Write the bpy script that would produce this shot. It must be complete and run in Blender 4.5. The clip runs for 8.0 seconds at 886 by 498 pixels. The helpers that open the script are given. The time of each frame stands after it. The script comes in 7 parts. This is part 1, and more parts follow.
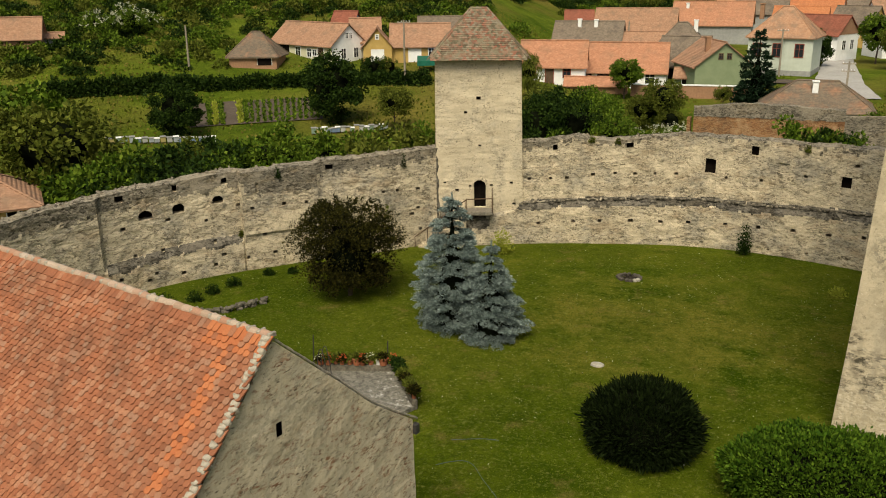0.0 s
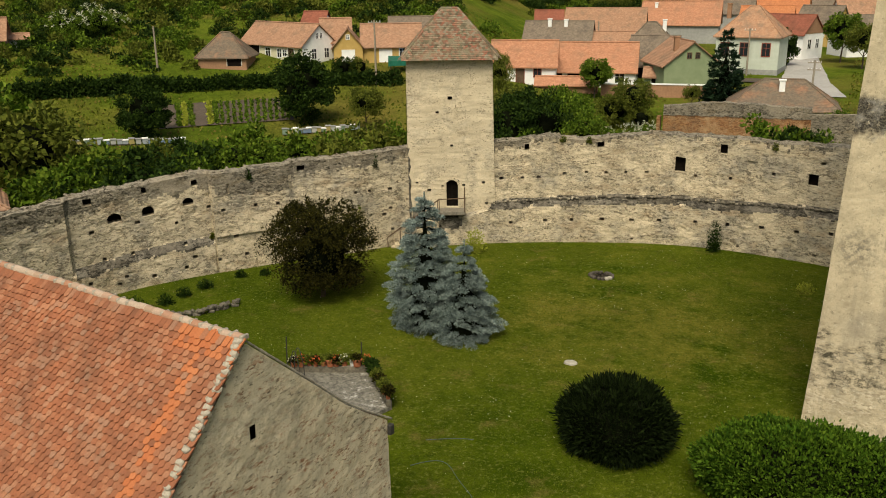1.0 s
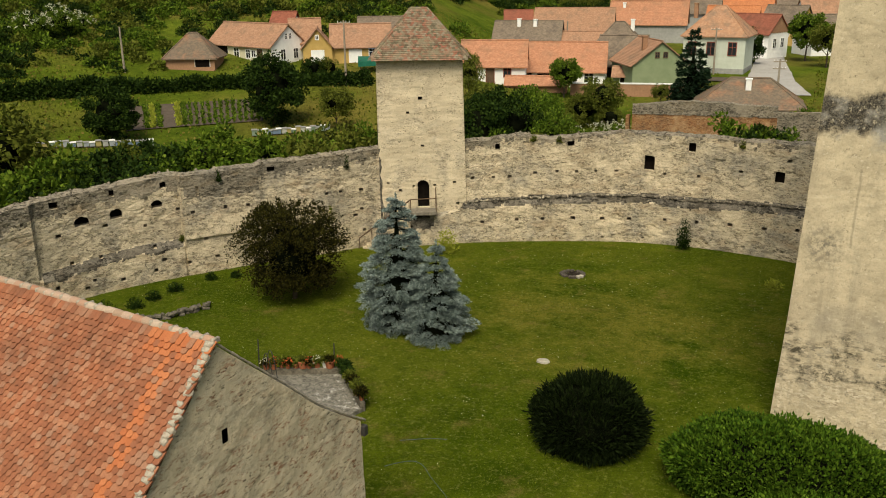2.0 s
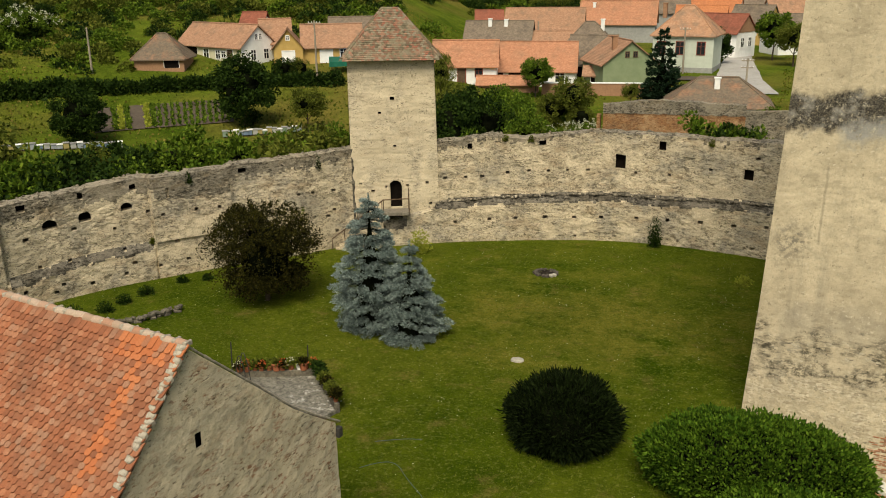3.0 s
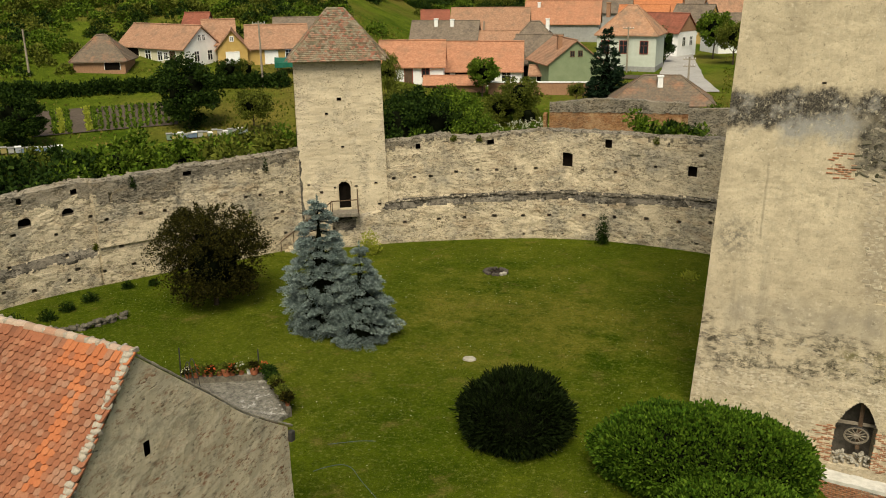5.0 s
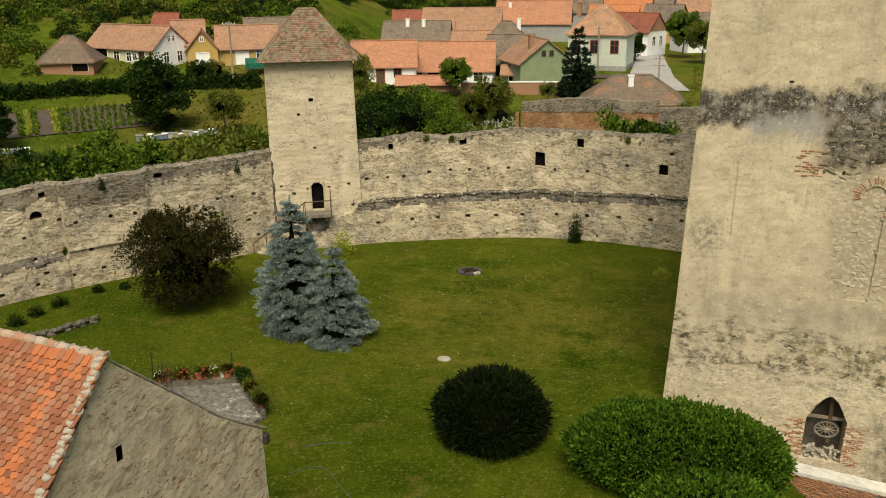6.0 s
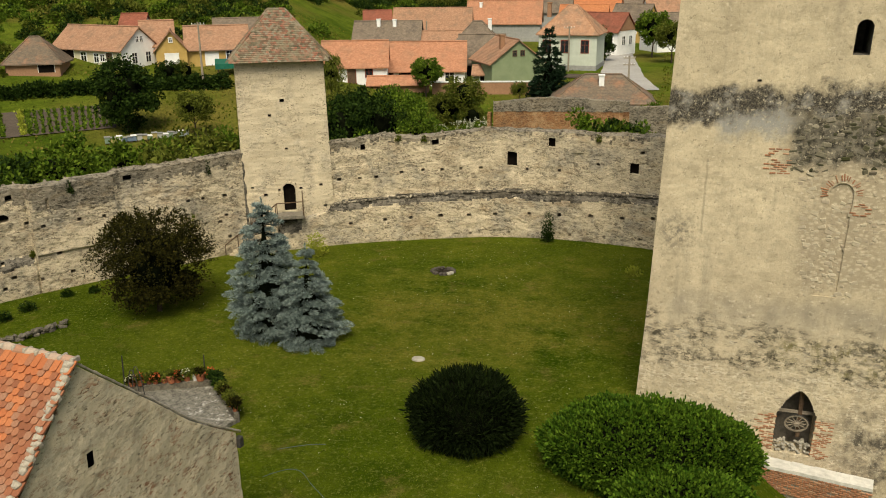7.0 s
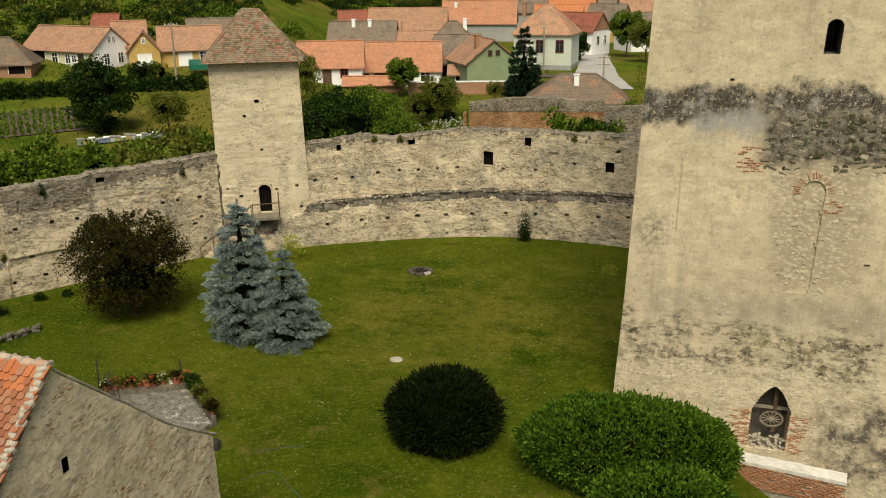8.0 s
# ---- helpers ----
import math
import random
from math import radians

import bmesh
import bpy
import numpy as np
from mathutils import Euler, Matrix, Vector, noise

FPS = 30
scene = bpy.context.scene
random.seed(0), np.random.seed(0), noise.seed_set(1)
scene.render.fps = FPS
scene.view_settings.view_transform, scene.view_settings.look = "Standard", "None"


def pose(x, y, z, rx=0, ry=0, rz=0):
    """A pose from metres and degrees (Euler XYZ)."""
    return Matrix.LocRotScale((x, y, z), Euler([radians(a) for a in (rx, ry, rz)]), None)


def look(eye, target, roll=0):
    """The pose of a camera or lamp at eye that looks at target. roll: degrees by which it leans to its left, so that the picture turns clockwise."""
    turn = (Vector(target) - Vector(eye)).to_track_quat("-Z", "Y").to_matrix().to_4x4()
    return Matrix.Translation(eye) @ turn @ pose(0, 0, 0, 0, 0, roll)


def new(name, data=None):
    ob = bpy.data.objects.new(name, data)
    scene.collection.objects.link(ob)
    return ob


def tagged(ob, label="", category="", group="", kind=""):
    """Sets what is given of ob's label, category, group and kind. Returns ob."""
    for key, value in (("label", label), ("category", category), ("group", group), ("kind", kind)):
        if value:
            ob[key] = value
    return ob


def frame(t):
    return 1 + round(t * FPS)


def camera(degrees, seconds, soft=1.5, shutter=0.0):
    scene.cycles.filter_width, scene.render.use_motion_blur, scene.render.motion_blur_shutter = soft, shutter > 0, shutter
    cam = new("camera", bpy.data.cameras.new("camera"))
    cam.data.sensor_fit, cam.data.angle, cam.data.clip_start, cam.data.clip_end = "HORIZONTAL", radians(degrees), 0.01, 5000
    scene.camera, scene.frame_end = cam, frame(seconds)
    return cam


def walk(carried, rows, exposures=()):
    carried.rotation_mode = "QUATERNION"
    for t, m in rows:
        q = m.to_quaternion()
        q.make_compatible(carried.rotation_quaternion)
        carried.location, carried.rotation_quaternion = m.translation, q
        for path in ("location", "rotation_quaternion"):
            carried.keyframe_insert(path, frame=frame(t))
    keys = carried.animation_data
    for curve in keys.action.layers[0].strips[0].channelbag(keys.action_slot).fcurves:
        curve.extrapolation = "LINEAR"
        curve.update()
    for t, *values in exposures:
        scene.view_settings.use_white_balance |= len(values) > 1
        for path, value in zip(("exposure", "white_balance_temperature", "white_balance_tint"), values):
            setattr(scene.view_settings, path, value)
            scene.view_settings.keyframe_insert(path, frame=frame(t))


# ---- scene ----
# ---- camera: a slow pan to the right from a high window, 18 m over the lawn ----
H = 18.0
cam = camera(54.04, 8.0, soft=1.0)
ROWS = [
    (0.0, 24.001, -17.564, 0.695), (0.5, 23.165, -17.573, 0.696), (1.0, 22.124, -17.583, 0.697),
    (1.5, 21.164, -17.592, 0.698), (3.0, 18.332, -17.62, 0.7), (3.5, 17.565, -17.628, 0.7),
    (4.0, 16.649, -17.637, 0.7), (4.5, 15.797, -17.645, 0.7), (6.0, 13.061, -17.672, 0.699),
    (6.5, 12.258, -17.68, 0.698), (7.0, 11.207, -17.691, 0.697), (7.5, 10.289, -17.7, 0.697),
    (8.0, 9.617, -17.706, 0.696),
]
walk(cam, [(t, pose(0, 0, H, 90 + pitch, roll, yaw)) for t, yaw, pitch, roll in ROWS],
     exposures=[(0.0, 0.36, 7150, 4), (8.0, 0.38, 7150, 4)])

# ---- light: bright overcast sky with a veiled sun ----
world = bpy.data.worlds.new("sky")
scene.world = world
world.use_nodes = True
wn = world.node_tree.nodes
sky = wn.new("ShaderNodeTexSky")
sky.sky_type = "NISHITA"
sky.sun_disc = False
sky.sun_elevation, sky.sun_rotation = radians(54.4), radians(172)
sky.air_density, sky.dust_density, sky.ozone_density = 1.0, 4.0, 0.6
world.node_tree.links.new(sky.outputs[0], wn["Background"].inputs[0])
wn["Background"].inputs[1].default_value = 0.086
sun_data = bpy.data.lights.new("sun", "SUN")
sun_data.energy, sun_data.angle, sun_data.color = 2.6, radians(30), (1.0, 0.93, 0.82)
sun = new("sun", sun_data)
sun.matrix_world = look((8, -57, 80.5), (0, 0, 0))

# ---- helpers for meshes and materials ----
def sm(a, b, x):
    t = min(1.0, max(0.0, (x - a) / (b - a)))
    return t * t * (3 - 2 * t)


def polar(az, d):
    """Plan position at a bearing in degrees (left of +y) and distance from the keep."""
    return -math.sin(radians(az)) * d, math.cos(radians(az)) * d


def mesh_of(name, verts, faces, materials=(), smooth=False, slots=None):
    me = bpy.data.meshes.new(name)
    me.from_pydata([tuple(map(float, v)) for v in verts], [], [tuple(map(int, f)) for f in faces])
    for m in materials:
        me.materials.append(m)
    if slots is not None:
        me.polygons.foreach_set("material_index", slots)
    if smooth:
        me.polygons.foreach_set("use_smooth", [True] * len(me.polygons))
    me.update()
    return me


def quads_mesh(name, V, material):
    """A mesh of loose quads from an array n x 4 x 3."""
    n = len(V)
    me = bpy.data.meshes.new(name)
    me.vertices.add(n * 4)
    me.vertices.foreach_set("co", np.ascontiguousarray(V, dtype=np.float32).ravel())
    me.loops.add(n * 4)
    me.loops.foreach_set("vertex_index", np.arange(n * 4, dtype=np.int32))
    me.polygons.add(n)
    me.polygons.foreach_set("loop_start", np.arange(0, n * 4, 4, dtype=np.int32))
    me.polygons.foreach_set("loop_total", np.full(n, 4, dtype=np.int32))
    me.materials.append(material)
    me.update(calc_edges=True)
    return me


def add_box(bm, x0, x1, y0, y1, z0, z1, bevel=0.0):
    r = bmesh.ops.create_cube(bm, size=1, matrix=Matrix.LocRotScale(
        ((x0 + x1) / 2, (y0 + y1) / 2, (z0 + z1) / 2), None, (x1 - x0, y1 - y0, z1 - z0)))
    if bevel:
        es = list({e for v in r["verts"] for e in v.link_edges})
        bmesh.ops.bevel(bm, geom=es, offset=bevel, segments=1, affect="EDGES")
    return r["verts"]


def add_tube(bm, a, b, r0, r1, n=8):
    a, b = Vector(a), Vector(b)
    d = b - a
    m = Matrix.Translation((a + b) / 2) @ d.to_track_quat("Z", "Y").to_matrix().to_4x4()
    return bmesh.ops.create_cone(bm, cap_ends=True, segments=n, radius1=r0, radius2=r1, depth=d.length, matrix=m)["verts"]


def part(name, bm, material, parent, label="", smooth=False):
    """Links a bmesh or a mesh as one mesh object, under a thing or a part."""
    if isinstance(bm, bpy.types.Mesh):
        me = bm
    else:
        me = bpy.data.meshes.new(name)
        bm.to_mesh(me)
        bm.free()
        me.materials.append(material)
        if smooth:
            me.polygons.foreach_set("use_smooth", [True] * len(me.polygons))
    ob = new(name, me)
    ob.parent = parent
    if label:
        ob["label"] = label
    return ob


def box_part(name, dims, material, parent, bevel=0.0, label=""):
    bm = bmesh.new()
    add_box(bm, *dims, bevel=bevel)
    return part(name, bm, material, parent, label)


def thing(name, m, label, category, group="", kind=""):
    ob = new(name)
    ob.empty_display_size = 0.3
    ob.matrix_world = m
    return tagged(ob, label, category, group, kind)


class Mat:
    """A small builder of node materials."""
    def __init__(self, name, rough=0.9, metal=0.0, spec=0.3):
        self.m = bpy.data.materials.new(name)
        self.m.use_nodes = True
        self.n, self.l = self.m.node_tree.nodes, self.m.node_tree.links
        self.b = self.n["Principled BSDF"]
        self.b.inputs["Roughness"].default_value = rough
        self.b.inputs["Metallic"].default_value = metal
        self.b.inputs["Specular IOR Level"].default_value = spec
        self.tc = self.n.new("ShaderNodeTexCoord").outputs["Object"]

    def vec(self, scale=(1, 1, 1), rot=(0, 0, 0)):
        k = self.n.new("ShaderNodeMapping")
        k.inputs["Scale"].default_value = scale
        k.inputs["Rotation"].default_value = rot
        self.l.new(self.tc, k.inputs[0])
        return k.outputs[0]

    def warped(self, scale, freq, amount):
        """Object coordinates, scaled and bent by noise."""
        t = self.n.new("ShaderNodeTexNoise")
        t.inputs["Scale"].default_value, t.inputs["Detail"].default_value = freq, 3
        v = self.vec(scale)
        self.l.new(v, t.inputs["Vector"])
        k = self.n.new("ShaderNodeVectorMath")
        k.operation = "MULTIPLY_ADD"
        self.l.new(t.outputs["Color"], k.inputs[0])
        k.inputs[1].default_value = (amount, amount, amount)
        self.l.new(v, k.inputs[2])
        return k.outputs[0]

    def grey(self, c):
        k = self.n.new("ShaderNodeSeparateColor")
        self.l.new(c, k.inputs[0])
        return k.outputs[0]

    def noise(self, scale, detail=4, rough=0.6, vec=None, dist=0.0):
        k = self.n.new("ShaderNodeTexNoise")
        k.inputs["Scale"].default_value, k.inputs["Detail"].default_value = scale, detail
        k.inputs["Roughness"].default_value, k.inputs["Distortion"].default_value = rough, dist
        self.l.new(vec or self.tc, k.inputs["Vector"])
        return k.outputs["Fac"]

    def voro(self, scale, vec=None, feature="F1", rand=1.0):
        k = self.n.new("ShaderNodeTexVoronoi")
        k.feature = feature
        k.inputs["Scale"].default_value, k.inputs["Randomness"].default_value = scale, rand
        self.l.new(vec or self.tc, k.inputs["Vector"])
        return k.outputs

    def ramp(self, fac, *stops):
        k = self.n.new("ShaderNodeValToRGB")
        e = k.color_ramp.elements
        while len(e) < len(stops):
            e.new(0.5)
        for el, (p, c) in zip(e, stops):
            el.position = p
            el.color = (c, c, c, 1) if isinstance(c, (int, float)) else (*c, 1)
        self.l.new(fac, k.inputs[0])
        return k.outputs[0]

    def mix(self, fac, a, b, kind="MIX"):
        k = self.n.new("ShaderNodeMix")
        k.data_type, k.blend_type = "RGBA", kind
        for sock, v in ((k.inputs[0], fac), (k.inputs[6], a), (k.inputs[7], b)):
            if isinstance(v, (int, float)):
                sock.default_value = v
            elif isinstance(v, tuple):
                sock.default_value = (*v, 1)
            else:
                self.l.new(v, sock)
        return k.outputs[2]

    def math(self, op, a, b=0.0):
        k = self.n.new("ShaderNodeMath")
        k.operation = op
        for i, v in enumerate((a, b)):
            if isinstance(v, (int, float)):
                k.inputs[i].default_value = v
            else:
                self.l.new(v, k.inputs[i])
        return k.outputs[0]

    def xyz(self):
        k = self.n.new("ShaderNodeSeparateXYZ")
        self.l.new(self.tc, k.inputs[0])
        return k.outputs

    def island(self):
        return self.n.new("ShaderNodeNewGeometry").outputs["Random Per Island"]

    def each(self):
        return self.n.new("ShaderNodeObjectInfo").outputs["Random"]

    def color(self, c):
        if isinstance(c, tuple):
            self.b.inputs["Base Color"].default_value = (*c, 1)
        else:
            self.l.new(c, self.b.inputs["Base Color"])
        return self

    def bump(self, h, strength=0.5, dist=0.05):
        k = self.n.new("ShaderNodeBump")
        k.inputs["Strength"].default_value, k.inputs["Distance"].default_value = strength, dist
        self.l.new(h, k.inputs["Height"])
        self.l.new(k.outputs[0], self.b.inputs["Normal"])
        return self


# ---- materials ----
def rubble(name, light, dark, plaster, keep, zs=1.9, scale=4.6, relief=0.45, flecks=None, grey=(0.33, 0.305, 0.25), warm=(0.43, 0.32, 0.2)):
    """Lime-plastered rubble masonry: coursed stones show where the plaster has gone (keep: 0 little kept, 1 most)."""
    k = Mat(name, 0.97, spec=0.08)
    v = k.warped((1, 1, zs), 1.1, 0.25)
    f1, edge = k.voro(scale, v), k.voro(scale, v, "DISTANCE_TO_EDGE")["Distance"]
    v2 = k.warped((1, 1, zs * 1.25), 2.5, 0.12)
    f2, edge2 = k.voro(scale * 2.0, v2), k.voro(scale * 2.0, v2, "DISTANCE_TO_EDGE")["Distance"]
    tone = k.math("ADD", k.math("MULTIPLY", k.grey(f1["Color"]), 0.55), k.math("MULTIPLY", k.grey(f2["Color"]), 0.45))
    mean = tuple(0.55 * p + 0.45 * q for p, q in zip(light, dark))
    stone = k.ramp(tone, (0.15, dark), (0.45, mean), (0.8, light))
    fine, mid, big = k.noise(13, 6, 0.75), k.noise(1.1, 7, 0.7, k.vec((1, 1, 1.5))), k.noise(0.22, 5, 0.65)
    joint = tuple(0.35 * c for c in dark)
    stone = k.mix(k.math("MULTIPLY", k.ramp(edge2, (0.0, 0.85), (0.09, 0.0)), k.ramp(k.noise(2.3, 5, 0.7), (0.42, 0.0), (0.58, 1.0))), stone, joint)
    # the coat that is left, rubbed and patched in two tones
    pl = k.mix(k.ramp(big, (0.36, 0.0), (0.62, 1.0)), tuple(0.8 * c for c in plaster), plaster)
    pl = k.mix(k.ramp(k.noise(0.55, 6, 0.7), (0.4, 0.0), (0.66, 0.55)), pl, tuple(1.12 * c for c in plaster))
    pl = k.mix(k.ramp(fine, (0.3, 0.45), (0.5, 0.0)), pl, tuple(0.62 * c for c in plaster))
    mask = k.math("ADD", k.math("MULTIPLY", mid, 0.62), k.math("ADD", k.math("MULTIPLY", fine, 0.22), k.math("MULTIPLY", k.grey(f2["Color"]), 0.16)))
    c0 = 0.585 - 0.17 * keep
    kept = k.ramp(mask, (c0 - 0.03, 0.0), (c0 + 0.05, 1.0))
    col = k.mix(kept, stone, pl)
    if flecks:
        fl = k.math("MULTIPLY", k.ramp(k.noise(1.7, 6, 0.75, k.vec((1.2, 1.2, 2.6))), (0.5, 0.0), (0.6, 1.0)), k.ramp(k.grey(f2["Color"]), (0.35, 0.0), (0.5, 0.95)))
        col = k.mix(fl, col, k.mix(k.grey(f1["Color"]), tuple(0.6 * c for c in flecks), flecks))
    # broad weathering: grey crusts and earthy washes
    col = k.mix(k.ramp(k.noise(0.42, 6, 0.7), (0.48, 0.0), (0.64, 0.75)), col, k.mix(k.ramp(tone, (0.3, 0.0), (0.7, 1.0)), tuple(0.42 * c for c in grey), grey))
    col = k.mix(k.ramp(k.noise(0.5, 6, 0.72, k.vec((1, 1, 2.2))), (0.52, 0.0), (0.66, 0.65)), col, k.mix(k.ramp(tone, (0.3, 0.0), (0.7, 1.0)), tuple(0.6 * c for c in warm), warm))
    col = k.mix(k.ramp(k.noise(0.33, 6, 0.72, k.vec((1, 1, 1.3))), (0.53, 0.0), (0.63, 0.8)), col, k.mix(k.ramp(fine, (0.35, 0.0), (0.55, 1.0)), tuple(0.8 * c for c in plaster), tuple(1.2 * c for c in plaster)))
    # small open joints, putlog-like pits and chipped flecks
    cell = k.ramp(k.grey(f2["Color"]), (0.8, 0.0), (0.83, 1.0))
    pit = k.math("MULTIPLY", k.math("MULTIPLY", cell, k.ramp(edge2, (0.05, 0.0), (0.14, 1.0))), k.ramp(k.noise(0.9, 5, 0.7), (0.46, 0.0), (0.6, 1.0)))
    col = k.mix(k.math("MULTIPLY", pit, 0.75), col, tuple(0.3 * c for c in dark))
    streak = k.noise(1.0, 5, 0.75, k.vec((1.7, 1.7, 0.22)))
    col = k.mix(k.ramp(streak, (0.57, 0.0), (0.74, 0.4)), col, k.mix(0.6, col, (0.07, 0.063, 0.05)))
    k.color(col)
    bare = k.math("MULTIPLY", k.math("SUBTRACT", 1.0, kept), k.ramp(edge2, (0.0, -0.6), (0.2, 0.4)))
    h = k.math("ADD", bare, k.math("SUBTRACT", k.math("MULTIPLY", fine, 0.5), pit))
    k.bump(h, relief, 0.04)
    return k.m


M_WALL = rubble("curtain wall masonry", (0.58, 0.5, 0.36), (0.2, 0.165, 0.115), (0.6, 0.51, 0.36), 0.62, relief=0.8)
M_WALLTOP = rubble("weathered wall crest", (0.36, 0.315, 0.24), (0.06, 0.052, 0.038), (0.3, 0.26, 0.195), 0.2, relief=1.0, grey=(0.22, 0.2, 0.16), warm=(0.26, 0.2, 0.12))
# dark stones of the set-off, deepened to carry its shade as well
M_DARKSTONE_SHADE = rubble("dark weathered rubble, shade painted in", (0.25, 0.225, 0.18), (0.022, 0.02, 0.016), (0.16, 0.14, 0.11), -0.1, 1.6, 4.2, 1.0, grey=(0.12, 0.11, 0.095), warm=(0.1, 0.085, 0.06))
M_TOWER = rubble("tower lime plaster", (0.48, 0.405, 0.29), (0.2, 0.165, 0.115), (0.62, 0.53, 0.375), 1.2, relief=0.6, grey=(0.5, 0.44, 0.34), warm=(0.54, 0.44, 0.3))

def church_plaster():
    k = Mat("church lime plaster", 0.97, spec=0.08)
    x, y, z = k.xyz()
    big, mid, fine = k.noise(0.28, 5, 0.6), k.noise(1.3, 6, 0.7), k.noise(8, 6, 0.75)
    pl = k.mix(k.ramp(big, (0.35, 0.0), (0.65, 1.0)), (0.5, 0.42, 0.29), (0.66, 0.56, 0.39))
    pl = k.mix(k.ramp(mid, (0.36, 0.85), (0.56, 0.0)), pl, (0.4, 0.335, 0.23))
    # patches where the coat has fallen and rubble shows, in rough level bands
    wob = k.math("ADD", z, k.math("MULTIPLY", k.math("SUBTRACT", k.noise(0.5, 4, 0.6), 0.5), 2.2))
    rot = k.warped((1, 1, 1.8), 1.3, 0.3)
    st = k.voro(4.2, rot)
    stone = k.mix(k.ramp(k.grey(st["Color"]), (0.1, 0.0), (0.9, 1.0)), (0.1, 0.09, 0.07), (0.5, 0.44, 0.33))
    band = k.ramp(k.math("MULTIPLY", wob, 0.05), (0.13, 0.0), (0.155, 1.0), (0.175, 1.0), (0.2, 0.0))
    loss = k.math("MULTIPLY", band, k.ramp(k.noise(2.0, 6, 0.75, k.vec((0.7, 0.7, 1.6))), (0.5, 0.0), (0.56, 1.0)))
    col = k.mix(loss, pl, stone)
    low = k.math("MULTIPLY", k.ramp(k.math("MULTIPLY", wob, 0.1), (0.18, 1.0), (0.32, 0.0)), k.ramp(k.noise(3, 6, 0.8), (0.55, 0.0), (0.62, 0.8)))
    col = k.mix(low, col, stone)
    col = k.mix(k.ramp(k.noise(3.2, 5, 0.75), (0.62, 0.0), (0.7, 0.8)), col, (0.25, 0.2, 0.14))
    nz = k.math("SUBTRACT", k.noise(0.9, 6, 0.7), 0.5)
    nx = k.math("SUBTRACT", k.noise(0.7, 6, 0.7), 0.5)

    def area(x0, x1, z0, z1, wob_=1.6, soft=0.25):
        zz = k.math("ADD", z, k.math("MULTIPLY", nz, wob_))
        xx = k.math("ADD", x, k.math("MULTIPLY", nx, wob_))
        f = None
        for s_, a_, d_ in ((zz, z0, 1), (zz, z1, -1), (xx, x0, 1), (xx, x1, -1)):
            g = k.n.new("ShaderNodeMath")
            g.operation, g.use_clamp = "MULTIPLY_ADD", True
            k.l.new(s_, g.inputs[0])
            g.inputs[1].default_value, g.inputs[2].default_value = d_ / soft, -d_ * a_ / soft + 0.5
            f = g.outputs[0] if f is None else k.math("MULTIPLY", f, g.outputs[0])
        return f
    grit = k.voro(22)["Distance"]
    cast = k.mix(k.ramp(grit, (0.1, 0.0), (0.6, 1.0)), (0.17, 0.155, 0.125), (0.035, 0.031, 0.026))
    cast = k.mix(k.ramp(k.noise(1.2, 5, 0.7), (0.5, 0.0), (0.65, 0.8)), cast, (0.36, 0.34, 0.3))
    col = k.mix(area(0.45, 4.9, 12.2, 13.65, 2.2, 0.35), col, cast)
    col = k.mix(k.math("MULTIPLY", area(2.6, 5.4, 11.9, 12.7, 2.4, 0.5), 0.9), col, (0.33, 0.32, 0.29))
    col = k.mix(area(4.9, 20, 12.6, 13.75, 2.6, 0.4), col, cast)
    dk = k.mix(k.ramp(k.noise(2.5, 5, 0.7), (0.4, 0.0), (0.62, 1.0)), (0.03, 0.028, 0.022), (0.2, 0.18, 0.14))
    col = k.mix(area(5.2, 20, 10.7, 12.7, 2.0, 0.5), col, dk)
    lime = k.mix(k.ramp(st["Distance"], (0.2, 0.0), (0.5, 1.0)), (0.55, 0.47, 0.34), (0.36, 0.3, 0.21))
    col = k.mix(k.math("MULTIPLY", area(5.9, 9.0, 6.0, 10.8, 3.2, 0.8), 0.85), col, lime)
    col = k.mix(k.math("MULTIPLY", area(0.6, 2.0, 7.2, 8.3, 3.0, 0.9), k.ramp(k.noise(5, 5, 0.7), (0.45, 0.0), (0.55, 0.9))), col, (0.17, 0.155, 0.125))
    grime = k.math("MULTIPLY", k.ramp(k.noise(0.62, 5, 0.65, k.vec((0.8, 0.8, 1.7))), (0.46, 0.0), (0.55, 1.0)), k.ramp(k.noise(3.4, 6, 0.75, k.vec((0.8, 0.8, 1.3))), (0.44, 0.0), (0.53, 1.0)))
    col = k.mix(k.math("MULTIPLY", area(-1, 10.2, 1.7, 4.5, 1.2, 0.5), grime), col, k.mix(k.grey(st["Color"]), (0.045, 0.04, 0.026), (0.24, 0.21, 0.15)))
    moss = k.math("MULTIPLY", area(5.4, 9.4, 2.2, 3.6, 1.4, 0.6), k.ramp(k.noise(1.6, 6, 0.75), (0.5, 0.0), (0.6, 0.75)))
    col = k.mix(moss, col, (0.17, 0.15, 0.06))
    # bedded stones showing through the thin whitewash near the ground
    thin = k.math("MULTIPLY", area(-1, 20, -4, 2.4, 1.6, 0.9), k.ramp(k.noise(1.9, 6, 0.75), (0.44, 0.0), (0.6, 0.8)))
    bed = k.voro(6.5, k.warped((1, 1, 2.2), 1.6, 0.2))
    col = k.mix(thin, col, k.mix(k.ramp(k.grey(bed["Color"]), (0.2, 0.0), (0.8, 1.0)), (0.33, 0.27, 0.19), (0.72, 0.64, 0.48)))
    crack = area(2.16, 2.24, 7.8, 10.9, 0.25, 0.05)
    col = k.mix(k.math("MULTIPLY", crack, 0.45), col, (0.2, 0.17, 0.125))
    col = k.mix(k.math("MULTIPLY", area(1.0, 20, 4.1, 5.2, 1.4, 0.8), k.ramp(k.noise(0.7, 5, 0.65), (0.36, 0.15), (0.6, 0.75))), col, (0.3, 0.265, 0.205))
